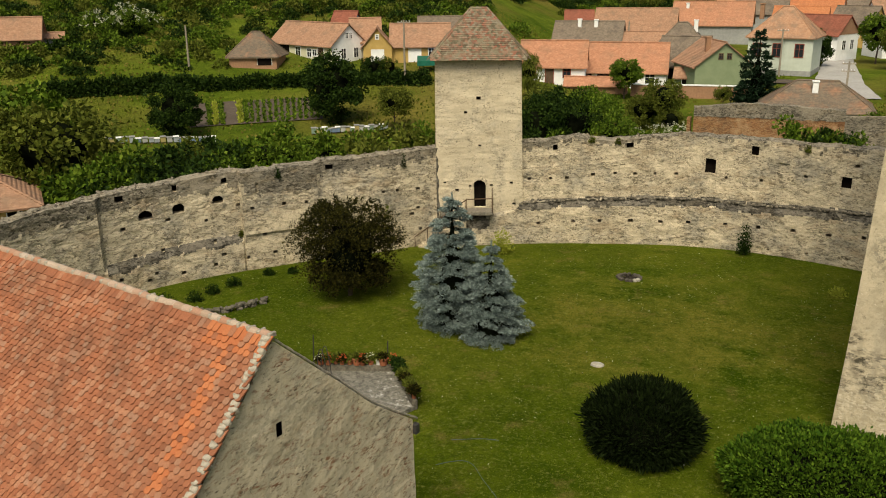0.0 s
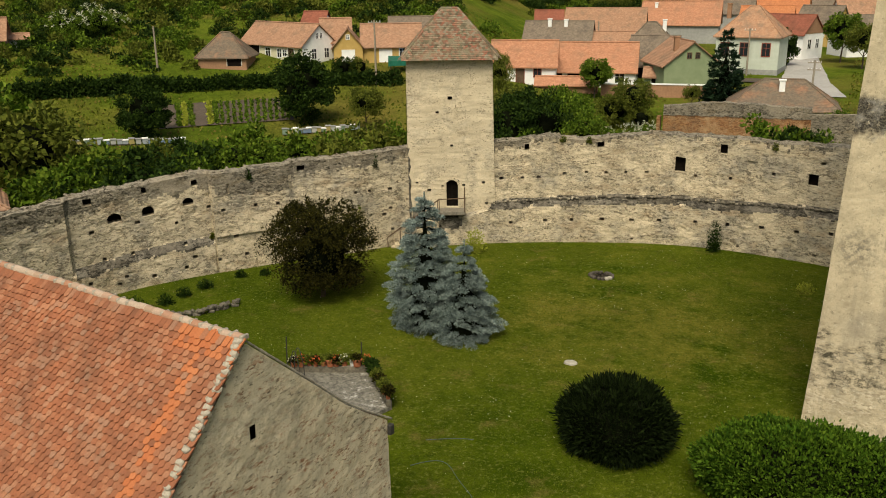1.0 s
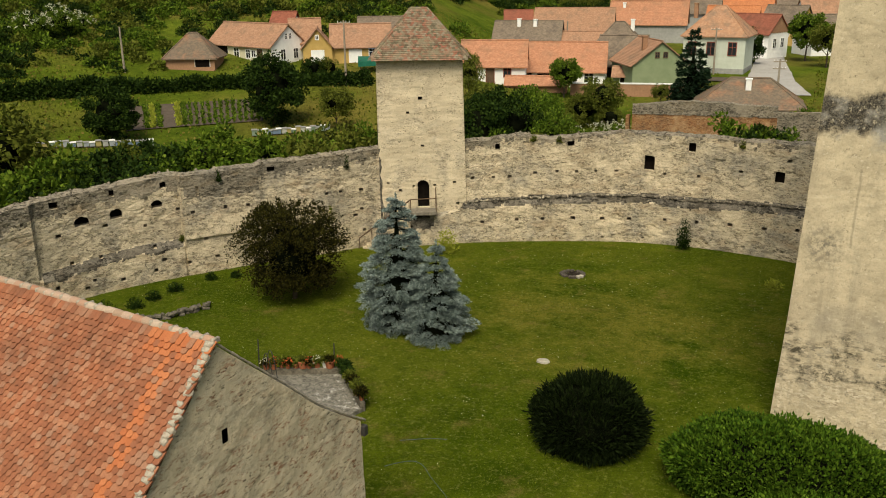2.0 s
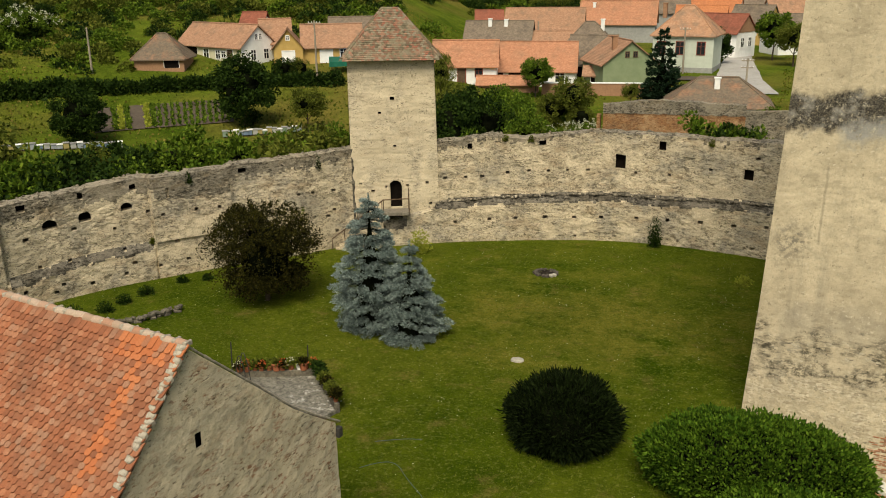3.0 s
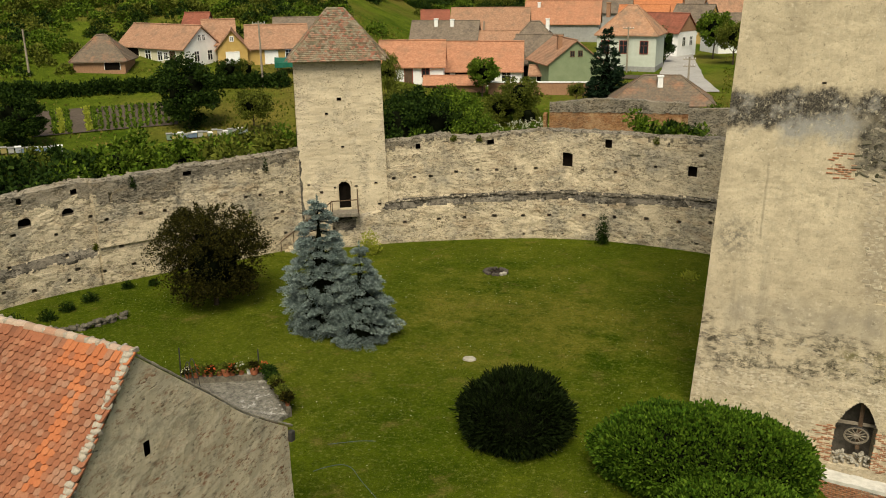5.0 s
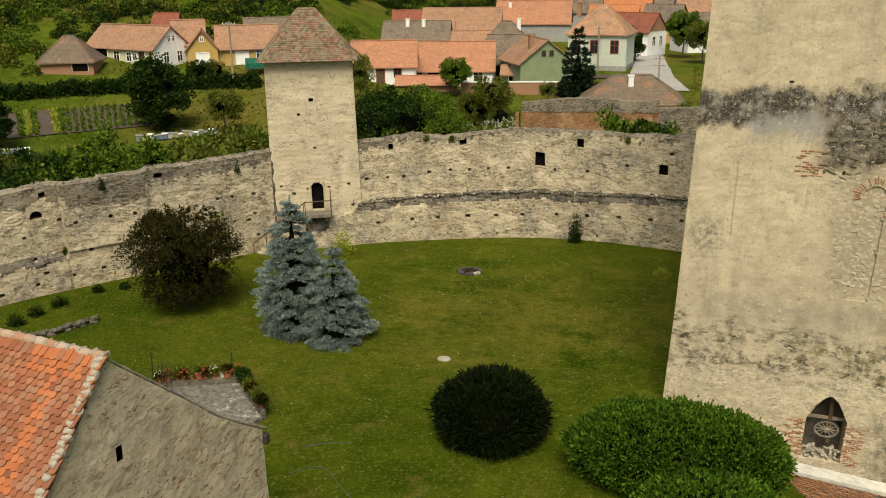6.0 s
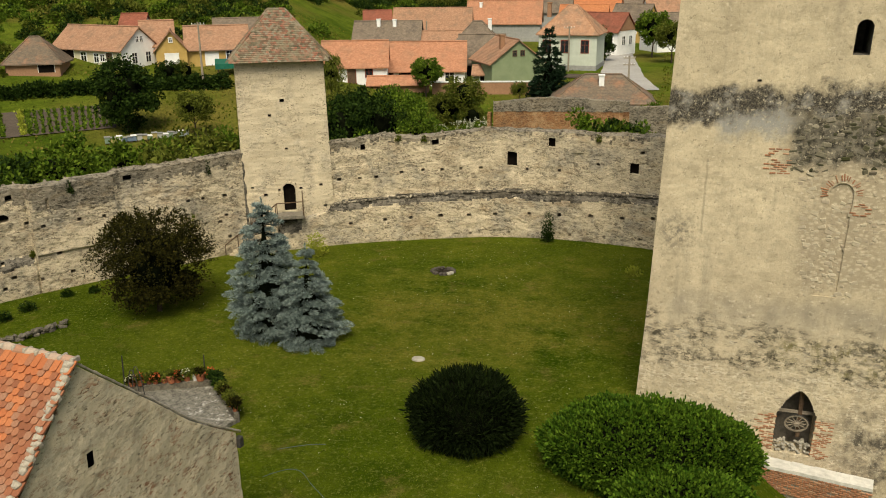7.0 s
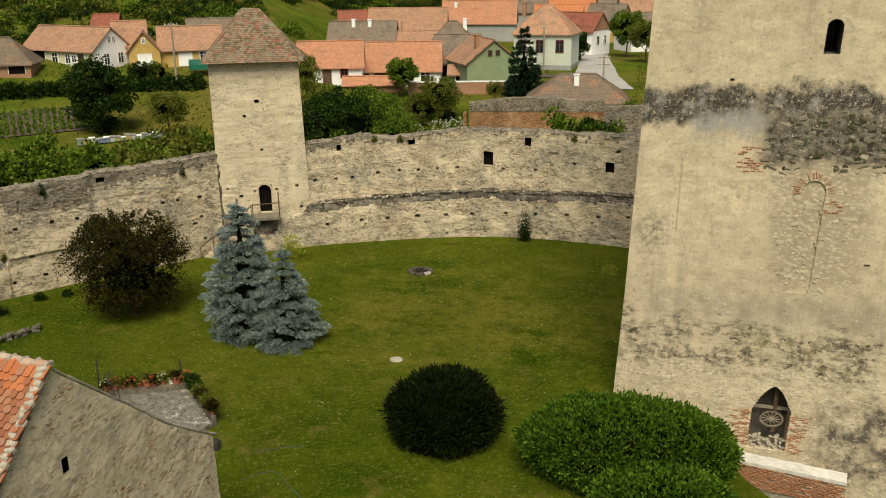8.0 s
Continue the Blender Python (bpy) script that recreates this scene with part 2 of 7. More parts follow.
    col = k.mix(k.math("MULTIPLY", area(8.5, 12, -2.6, 1.0, 2.6, 0.9), k.ramp(k.noise(1.1, 5, 0.7), (0.4, 0.0), (0.58, 0.9))), col, (0.05, 0.046, 0.04))
    chip = k.ramp(k.noise(5.5, 7, 0.8), (0.54, 0.0), (0.6, 1.0))
    col = k.mix(k.math("MULTIPLY", chip, 0.8), col, k.mix(k.grey(st["Color"]), (0.2, 0.165, 0.11), (0.7, 0.62, 0.46)))
    col = k.mix(k.ramp(fine, (0.25, 0.55), (0.5, 0.0)), col, (0.26, 0.215, 0.145))
    streak = k.noise(1.0, 4, 0.7, k.vec((1.3, 1.3, 0.1)))
    col = k.mix(k.ramp(streak, (0.55, 0.0), (0.75, 0.35)), col, (0.16, 0.145, 0.12))
    k.color(col)
    k.bump(k.math("ADD", k.math("MULTIPLY", fine, 0.7), k.math("MULTIPLY", mid, 0.8)), 0.5, 0.04)
    return k.m


M_CHURCH = church_plaster()


def simple(name, c1, c2, scale=6, rough=0.9, spec=0.1, bump=0.3, dist=0.02, metal=0.0):
    k = Mat(name, rough, metal, spec)
    a, b = k.noise(scale, 6, 0.7), k.noise(scale * 0.13, 4, 0.6)
    f = k.math("ADD", k.math("MULTIPLY", a, 0.6), k.math("MULTIPLY", b, 0.4))
    k.color(k.mix(k.ramp(f, (0.36, 0.0), (0.64, 1.0)), c1, c2))
    k.bump(a, bump, dist)
    return k.m


def pieces(name, cols, rough=0.85, island=True, stain=0.35, stain_col=(0.06, 0.05, 0.04), bump=0.4):
    """Loose pieces, each of its own shade, with stains over many of them."""
    k = Mat(name, rough, spec=0.1)
    r = k.island() if island else k.each()
    stops = [(i / max(1, len(cols) - 1), c) for i, c in enumerate(cols)]
    col = k.ramp(r, *stops)
    col = k.mix(k.ramp(k.noise(0.7, 5, 0.65), (0.45, 0.0), (0.7, stain)), col, stain_col)
    n = k.noise(22, 5, 0.7)
    col = k.mix(k.ramp(n, (0.3, 0.45), (0.6, 0.0)), col, tuple(0.5 * c for c in cols[0]))
    k.color(col).bump(n, bump, 0.01)
    return k.m


TILE_COLS = [(0.25, 0.095, 0.05), (0.36, 0.137, 0.07), (0.3, 0.116, 0.062), (0.41, 0.18, 0.098), (0.36, 0.2, 0.13)]
M_TILE = pieces("clay beaver-tail tile", TILE_COLS, stain=0.5)
M_TILE_ONE = pieces("clay beaver-tail tile, single", TILE_COLS, island=False, stain=0.25)
M_TILE_NEW = pieces("new orange clay tile", [(0.42, 0.135, 0.055), (0.5, 0.185, 0.08)], island=False, stain=0.1)
M_MORTAR = simple("pale ridge mortar", (0.14, 0.125, 0.1), (0.46, 0.41, 0.33), 7)
M_TOWERTILE = pieces("mossy tower tile", [(0.15, 0.125, 0.085), (0.33, 0.13, 0.085), (0.24, 0.205, 0.14), (0.3, 0.26, 0.19), (0.36, 0.18, 0.12), (0.11, 0.095, 0.06), (0.27, 0.23, 0.15)], stain=0.9, stain_col=(0.25, 0.225, 0.15))
M_LEDGE = pieces("weathered ledge stone", [(0.2, 0.18, 0.14), (0.05, 0.045, 0.036), (0.42, 0.37, 0.28), (0.09, 0.08, 0.065), (0.3, 0.26, 0.2)], stain=0.5, stain_col=(0.03, 0.027, 0.022))
M_BRICK = pieces("old red brick", [(0.34, 0.16, 0.09), (0.44, 0.22, 0.12), (0.28, 0.14, 0.08), (0.48, 0.3, 0.19)], island=False, stain=0.3)
M_WHITE = simple("white limewash", (0.42, 0.41, 0.37), (0.7, 0.68, 0.62), 3)
# near-black that paints the shade inside holes and openings
M_VOID_SHADE = simple("near-black shade of openings", (0.006, 0.005, 0.004), (0.014, 0.011, 0.009), 5, 1.0, 0.0)
M_WOOD = simple("weathered brown wood", (0.07, 0.045, 0.028), (0.15, 0.1, 0.065), 8)
M_LANDING = simple("dirty grey stone slab", (0.11, 0.1, 0.08), (0.27, 0.24, 0.19), 6)
M_GREYWOOD = simple("silvered wood", (0.2, 0.17, 0.13), (0.36, 0.31, 0.24), 12)
M_IRON = simple("dark iron", (0.02, 0.02, 0.02), (0.05, 0.045, 0.04), 20, 0.6, 0.4)
M_BARK = simple("bark", (0.05, 0.036, 0.025), (0.11, 0.085, 0.06), 10)
M_GLASS = Mat("window glass", 0.06, spec=0.6).color((0.02, 0.024, 0.028)).m


def leaf(name, cols, rough=0.6, trans=0.25):
    k = Mat(name, rough, spec=0.04)
    r = k.island()
    col = k.ramp(r, *[(i / (len(cols) - 1), c) for i, c in enumerate(cols)])
    col = k.mix(k.ramp(k.noise(0.8, 3, 0.6), (0.35, 0.0), (0.7, 0.5)), col, k.mix(0.6, col, cols[-1]))
    k.color(col)
    t = k.n.new("ShaderNodeBsdfTranslucent")
    k.l.new(col, t.inputs[0])
    ms = k.n.new("ShaderNodeMixShader")
    ms.inputs[0].default_value = trans
    k.l.new(k.b.outputs[0], ms.inputs[1])
    k.l.new(t.outputs[0], ms.inputs[2])
    k.l.new(ms.outputs[0], k.n["Material Output"].inputs[0])
    return k.m


L_GREEN = leaf("fresh green leaves", [(0.02, 0.048, 0.004), (0.06, 0.11, 0.009), (0.15, 0.21, 0.024)], trans=0.15)
L_DEEP = leaf("deep green leaves", [(0.006, 0.015, 0.003), (0.014, 0.031, 0.005), (0.038, 0.066, 0.01)], trans=0.12)
L_OLIVE = leaf("olive leaves", [(0.035, 0.05, 0.006), (0.08, 0.098, 0.013), (0.15, 0.165, 0.028)], trans=0.15)
L_BUSH = leaf("bronze-green leaves", [(0.004, 0.0045, 0.0008), (0.011, 0.012, 0.002), (0.054, 0.048, 0.009)], trans=0.03)
L_YEW = leaf("dark yew needles", [(0.002, 0.004, 0.001), (0.005, 0.009, 0.002), (0.013, 0.022, 0.005)], trans=0.02)
L_BOX = leaf("bright evergreen sprays", [(0.012, 0.034, 0.003), (0.04, 0.09, 0.007), (0.1, 0.165, 0.016)], trans=0.08)
L_BLUE = leaf("blue spruce needles", [(0.05, 0.072, 0.065), (0.14, 0.185, 0.168), (0.34, 0.41, 0.38)], trans=0.0)
L_SPRUCE = leaf("dark spruce needles", [(0.008, 0.018, 0.01), (0.014, 0.03, 0.014), (0.02, 0.04, 0.018)], trans=0.05)
L_BLOOM = leaf("creamy elder bloom", [(0.5, 0.5, 0.35), (0.6, 0.6, 0.45)])
L_YELLOW = leaf("yellow-green leaves", [(0.22, 0.26, 0.03), (0.34, 0.36, 0.05)])
L_GRASS = leaf("grass blades", [(0.045, 0.07, 0.004), (0.075, 0.1, 0.007), (0.125, 0.14, 0.018)])


def lawn_mat():
    k = Mat("mown lawn", 1.0, spec=0.02)
    x, y, z = k.xyz()
    big, mid, fine = k.noise(0.07, 4, 0.6), k.noise(0.3, 7, 0.75), k.noise(14, 6, 0.8)
    col = k.mix(k.ramp(mid, (0.35, 0.0), (0.65, 1.0)), (0.027, 0.05, 0.002), (0.083, 0.11, 0.007))
    col = k.mix(k.ramp(big, (0.44, 0.0), (0.62, 0.6)), col, (0.115, 0.128, 0.013))
    # yellower, paler grass towards the middle of the yard
    mm = k.n.new("ShaderNodeVectorMath")
    mm.operation = "DISTANCE"
    k.l.new(k.vec((0.8, 1, 0)), mm.inputs[0])
    mm.inputs[1].default_value = (-5.6, 44, 0)
    pale_mid = k.math("ADD", k.math("MULTIPLY", k.noise(0.3, 6, 0.72), 0.8), k.math("MULTIPLY", mm.outputs["Value"], -0.018))
    col = k.mix(k.ramp(pale_mid, (0.24, 0.0), (0.4, 0.7)), col, (0.15, 0.135, 0.022))
    col = k.mix(k.ramp(k.noise(0.5, 6, 0.75), (0.56, 0.0), (0.68, 0.6)), col, (0.165, 0.125, 0.036))
    col = k.mix(k.ramp(fine, (0.3, 0.7), (0.55, 0.0)), col, (0.01, 0.02, 0.001))
    col = k.mix(k.ramp(k.noise(5, 4, 0.7), (0.54, 0.0), (0.66, 0.5)), col, (0.2, 0.205, 0.05))
    col = k.mix(k.ramp(k.noise(1.3, 5, 0.75), (0.5, 0.0), (0.64, 0.45)), col, (0.02, 0.042, 0.002))
    k.color(col).bump(k.math("ADD", fine, k.noise(3, 4, 0.6)), 0.9, 0.06)
    return k.m


def meadow_mat():
    k = Mat("rough meadow", 1.0, spec=0.02)
    big, mid, fine = k.noise(0.03, 4, 0.6), k.noise(0.16, 5, 0.7), k.noise(2.5, 6, 0.8)
    col = k.mix(k.ramp(mid, (0.35, 0.0), (0.65, 1.0)), (0.05, 0.085, 0.006), (0.135, 0.17, 0.018))
    col = k.mix(k.ramp(big, (0.46, 0.0), (0.62, 0.8)), col, (0.19, 0.15, 0.035))
    col = k.mix(k.ramp(fine, (0.3, 0.6), (0.55, 0.0)), col, (0.015, 0.03, 0.004))
    k.color(col).bump(fine, 0.9, 0.3)
    return k.m


M_LAWN, M_MEADOW = lawn_mat(), meadow_mat()
M_ROAD = simple("pale dusty road", (0.3, 0.29, 0.27), (0.42, 0.4, 0.37), 2)
M_SOIL = simple("tilled brown soil", (0.06, 0.047, 0.036), (0.12, 0.095, 0.072), 4)

# ---- ground: one sheet from the courtyard to the hills ----
LEFT_D, LEFT_Z = (0, 62, 85, 93, 108, 120, 150, 200, 300, 500, 1600), (0, 0, 1.9, 2.3, 4.2, 6.2, 11.5, 19, 40, 80, 150)
RIGHT_D, RIGHT_Z = (0, 62, 85, 110, 140, 180, 230, 300, 500, 1600), (0, 0, 1.5, 2.6, 3.2, 3.4, 6.5, 19, 60, 150)
RING = np.polyfit((-6, -2.6, 1.3, 4.8, 8.4, 12.1, 15.8, 20.3, 34.1, 39, 43.8, 49.7, 56), (56.0, 57.4, 58.6, 59.2, 59.1, 58.9, 58.4, 57.8, 55.4, 54.2, 52.5, 50, 46.5), 4)


def ring_d(az):
    """Distance of the curtain wall's foot at a bearing."""
    return float(np.polyval(RING, min(64, max(-14, az))))


def ground_z(x, y):
    d, az = math.hypot(x, y), math.degrees(math.atan2(-x, y))
    w = sm(12, 25, az) * (1 - sm(110, 150, az))
    z = (1 - w) * float(np.interp(d, RIGHT_D, RIGHT_Z)) + w * float(np.interp(d, LEFT_D, LEFT_Z))
    if abs(az) > 90:
        z *= sm(150, 90, abs(az)) if d > 62 else 1
    z += (0.25 * sm(80, 120, d) + 2.0 * sm(150, 230, d)) * (noise.noise((x * 0.02, y * 0.02, 0.3)))
    if d < 62:
        z += 0.10 * noise.noise((x * 0.12, y * 0.12, 1.7))
        z -= 3.4 * sm(3.0, 9.0, x) * sm(44, 36, y) * sm(20, 30, y)   # sunken yard beside the church
    return z


def build_ground():
    ds = [0.01] + list(np.arange(3, 24, 3.0)) + list(np.arange(24, 62, 0.8)) + list(np.arange(62, 130, 2.0)) + list(np.geomspace(130, 1600, 40))
    az = list(np.arange(-30, 66, 0.8)) + list(np.arange(66, 330, 6.0))
    V, F, S = [], [], []
    for d in ds:
        for a in az:
            x, y = polar(a, d)
            V.append((x, y, ground_z(x, y)))
    n = len(az)
    for i in range(len(ds) - 1):
        for j in range(n):
            k = (j + 1) % n
            F.append((i * n + j, i * n + k, (i + 1) * n + k, (i + 1) * n + j))
            S.append(0 if ds[i] < 60 else 1)
    ob = new("ground", mesh_of("ground", V, F, (M_LAWN, M_MEADOW), True, S))
    tagged(ob, "mown green courtyard lawn running out to meadow hills", "ground", kind="structure")


build_ground()


# ---- masonry faces with real recesses ----
def pierced(name, u0, u1, v0, v1, step, holes, place, material_of, materials, rough=0.04, top=None, seed=0.0, back=True):
    """A masonry face over (u, v). holes: (kind, u centre, width, v bottom, v top, depth). place(u, v, inward) gives the point."""
    us = set(np.round(np.linspace(u0, u1, max(2, round((u1 - u0) / step[0]) + 1)), 4))
    vs = set(np.round(np.linspace(v0, v1, max(2, round((v1 - v0) / step[1]) + 1)), 4))
    for kind, uc, w, b, t, _ in holes:
        us |= {round(uc - w / 2, 4), round(uc + w / 2, 4)}
        vs |= {round(b, 4), round(t, 4)}
        if kind != "rect":
            us |= set(np.round(np.linspace(uc - w / 2, uc + w / 2, 25), 4))
            vs |= set(np.round(np.linspace(t - w, t, 27), 4))
    us, vs = sorted(us), sorted(vs)
    nu, nv = len(us), len(vs)
    hole = -np.ones((nu, nv), int)
    uc_, vc_ = (np.array(us[1:]) + us[:-1]) / 2, (np.array(vs[1:]) + vs[:-1]) / 2
    for h, (kind, uc, w, b, t, _) in enumerate(holes):
        for i in np.where(np.abs(uc_ - uc) < w / 2)[0]:
            for j in np.where((vc_ > b) & (vc_ < t))[0]:
                e = abs(uc_[i] - uc) / (w / 2)
                if kind == "round" and vc_[j] > t - w / 2 + w / 2 * math.sqrt(max(0, 1 - e * e)):
                    continue
                if kind == "gothic" and vc_[j] > t - 0.72 * w + 0.72 * w * (1 - e ** 1.7):
                    continue
                hole[i, j] = h
    V, F, S = [], [], []
    lo = v0 + 0.55 * (v1 - v0)

    def raised(u, v):
        return v if top is None or v <= lo else lo + (v - lo) * (top(u) - lo) / (v1 - lo)
    for u in us:
        for v in vs:
            q = noise.noise((u * 1.7 + seed, v * 2.1, seed)) + 0.6 * noise.noise((u * 5 + seed, v * 6, 3.3))
            V.append(place(u, raised(u, v), rough * q))
    deep = {}

    def dv(i, j, h):
        if (i, j, h) not in deep:
            deep[i, j, h] = len(V)
            V.append(place(us[i], raised(us[i], vs[j]), holes[h][5]))
        return deep[i, j, h]

    for i in range(nu - 1):
        for j in range(nv - 1):
            h = hole[i, j]
            c = [(i, j), (i + 1, j), (i + 1, j + 1), (i, j + 1)]
            if h < 0:
                F.append([a * nv + b for a, b in c])
                S.append(material_of(uc_[i], vc_[j]))
                continue
            F.append([dv(a, b, h) for a, b in c])
            # backs of deep holes take the last slot, shade put into its colour
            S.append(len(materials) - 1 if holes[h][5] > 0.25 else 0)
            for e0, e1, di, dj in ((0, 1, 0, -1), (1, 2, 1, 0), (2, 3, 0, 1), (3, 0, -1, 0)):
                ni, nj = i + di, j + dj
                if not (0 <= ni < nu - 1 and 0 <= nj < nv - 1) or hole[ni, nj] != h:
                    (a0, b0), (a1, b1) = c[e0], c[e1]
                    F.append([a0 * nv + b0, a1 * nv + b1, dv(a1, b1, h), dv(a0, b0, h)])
                    # reveals over 2 m deep get the dark slot too, as painted shade
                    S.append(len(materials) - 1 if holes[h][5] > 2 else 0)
    return mesh_of(name, V, F, materials, False, S)


# ---- loose pieces ----
def stone_mesh(name, sx, sy, sz, seed, mat, jag=0.18):
    """A rough block with uneven corners."""
    rng = random.Random(seed)
    V = []
    for x in (-1, 1):
        for y in (-1, 1):
            for z in (-1, 1):
                V.append((x * sx / 2 * (1 - jag * rng.random()), y * sy / 2 * (1 - jag * rng.random()), z * sz / 2 * (1 - jag * rng.random())))
    F = [(0, 1, 3, 2), (4, 6, 7, 5), (0, 4, 5, 1), (2, 3, 7, 6), (0, 2, 6, 4), (1, 5, 7, 3)]
    me = mesh_of(name, V, F, (mat,))
    bm = bmesh.new()
    bm.from_mesh(me)
    bmesh.ops.bevel(bm, geom=bm.edges[:], offset=min(sx, sy, sz) * 0.16, segments=1, affect="EDGES")
    bm.to_mesh(me)
    bm.free()
    return me


def joined_tiles(name, base, poses, material):
    co = np.array([v.co[:] for v in base.vertices])
    fs = [tuple(p.vertices) for p in base.polygons]
    V, F, n = [], [], len(co)
    for k, m in enumerate(poses):
        a = np.array(m)
        V.append(co @ a[:3, :3].T + a[:3, 3])
        F += [tuple(i + k * n for i in f) for f in fs]
    return mesh_of(name, np.concatenate(V), F, (material,))


# ---- curtain wall ----
TOP_AZ = (-14, -2.4, 0.7, 2.4, 6.0, 8.5, 9.6, 13.3, 15.2, 18.6, 26.9, 31.2, 35.5, 39.3, 42.3, 45.3, 52, 64)
TOP_Z = (7.7, 7.5, 7.3, 7.4, 7.45, 7.55, 7.4, 7.05, 7.3, 7.0, 6.65, 6.55, 6.38, 6.33, 6.16, 6.08, 5.9, 5.8)


def crest(az):
    n = noise.noise((az * 0.9, 0.2, 5)) * 0.08 + noise.noise((az * 2.1, 1.2, 5)) * 0.07 + noise.noise((az * 6, 1.2, 2)) * 0.05
    return float(np.interp(az, TOP_AZ, TOP_Z)) + n


PUTLOGS_LOW = ((17.69, 1.45), (15.36, 1.55), (13.59, 1.59), (11.56, 1.65), (9.62, 1.66), (7.84, 1.71), (5.53, 1.78), (3.5, 1.77), (1.4, 1.83), (-0.7, 1.88), (-2.68, 2.11))
PUTLOGS_FOOT = ((9.54, 0.31), (6.89, 0.4), (2.76, 0.36), (0.44, 0.46), (-1.91, 0.58))
PUTLOGS_HIGH = ((18.35, 4.5), (16.96, 4.51), (15.86, 4.51), (14.15, 4.74), (12.71, 4.84), (11.43, 4.83), (10.16, 4.87), (8.82, 4.92), (5.72, 4.82), (3.58, 4.79), (1.02, 5.35), (-1.8, 6.37))
PUTLOGS_WEST = ((37.86, 4.24), (36.95, 4.02), (34.86, 4.09), (33.39, 4.03), (42.37, 3.96), (39.98, 3.52), (45.17, 3.89), (44.61, 2.14), (42.87, 2.15), (39.54, 2.15), (36.27, 2.22), (35.66, 0.92), (37.46, 0.81),
                (39.03, 1.28), (39.62, 0.72), (41.71, 0.59), (43.42, 0.93), (43.9, 0.57), (45.64, 1.0), (28.2, 4.16), (27.27, 4.14), (25.88, 4.09), (25.88, 2.76), (26.32, 2.37), (25.77, 1.24), (27.76, 1.15))
# shape, bearing, foot, head, width, depth
OPENINGS = (("rect", 6.72, 5.02, 6.04, 0.66, 0.45), ("rect", -1.32, 4.85, 5.6, 0.56, 0.45), ("rect", 2.33, 5.4, 6.08, 0.64, 0.13), ("rect", 16.68, 6.4, 6.84, 0.3, 0.6), ("rect", 11.84, 6.55, 6.95, 0.46, 0.6),
            ("rect", 4.1, 6.4, 7.05, 0.44, 0.45), ("round", 43.73, 4.2, 4.78, 0.78, 0.7), ("round", 41.66, 4.24, 4.84, 0.68, 0.7), ("round", 39.14, 4.5, 4.98, 0.64, 0.7), ("rect", 38.65, 5.66, 6.04, 0.34, 0.6),
            ("rect", 45.21, 5.5, 5.9, 0.45, 0.6), ("rect", 31.77, 5.96, 6.32, 0.48, 0.6), ("rect", 41.78, 5.6, 6.0, 0.26, 0.5), ("rect", 36.56, 5.0, 5.66, 0.2, 0.2))


def wall_holes():
    rng = random.Random(4)
    hs = []

    def flat(az, z):
        """Height on the level sheet that the crest then stretches to z."""
        return z if z <= 3.58 else 3.58 + (z - 3.58) * 3.42 / (crest(az) - 3.58)
    for spots, size in ((PUTLOGS_LOW, 0.27), (PUTLOGS_FOOT, 0.16), (PUTLOGS_HIGH, 0.22), (PUTLOGS_WEST, 0.24)):
        for az, z in spots:
            w, h = size * rng.uniform(0.8, 1.25), size * rng.uniform(0.75, 0.95)
            hs.append(("rect", az, round(w / ring_d(az) * 57.3, 3), round(flat(az, z - h / 2), 3), round(flat(az, z + h / 2), 3), 0.7))
    for kind, az, z0, z1, w, depth in OPENINGS:
        hs.append((kind, az, round(w / ring_d(az) * 57.3, 3), round(flat(az, z0), 3), round(flat(az, z1), 3), depth))
    return hs


LEDGE_AZ, LEDGE_Z = (-14, -2.75, 0.7, 4.3, 6.5, 10.3, 14.8, 18.7, 20.5), (3.7, 3.56, 3.37, 3.2, 3.33, 3.25, 3.06, 2.9, 2.85)   # set-off in the inner face
WEST_AZ, WEST_Z = (37.7, 40.5, 42.9, 45.6), (2.27, 2.3, 2.13, 1.93)


def wall_in(az, z):
    """How far the inner face stands back from the wall's foot."""
    back = 0.0
    if 19.15 < az < 24.35:      # the foot runs on below the tower, the upper wall dies into it
        top = float(np.interp(az, (18.75, 20.7, 24.7), (2.9, 2.4, 2.4)))
        back = 1.3 * sm(top - 0.4, top, z)
    elif az < 20.0:
        top = float(np.interp(az, LEDGE_AZ, LEDGE_Z))
        back = float(np.interp(az, (15, 18.75), (0.55, 0.4))) * sm(top - 0.5, top + 0.08, z + 0.25 * noise.noise((az * 1.5, 0, 8)))
    elif az < 28.5:
        back = 1.15 * (28.5 - az) / 4.15
    elif 37.6 < az < 46.5:
        top = float(np.interp(az, WEST_AZ, WEST_Z))
        back = 0.45 * sm(top - 0.45, top + 0.1, z)
    elif az >= 37.6:
        back = 0.1
    elif az > 32.55 and z > 2.3:
        back = -0.14
    return back + 0.015 * z


def wall_place(az, z, inward):
    d = ring_d(az) + wall_in(az, z) + inward
    x, y = polar(az, d)
    return x, y, z


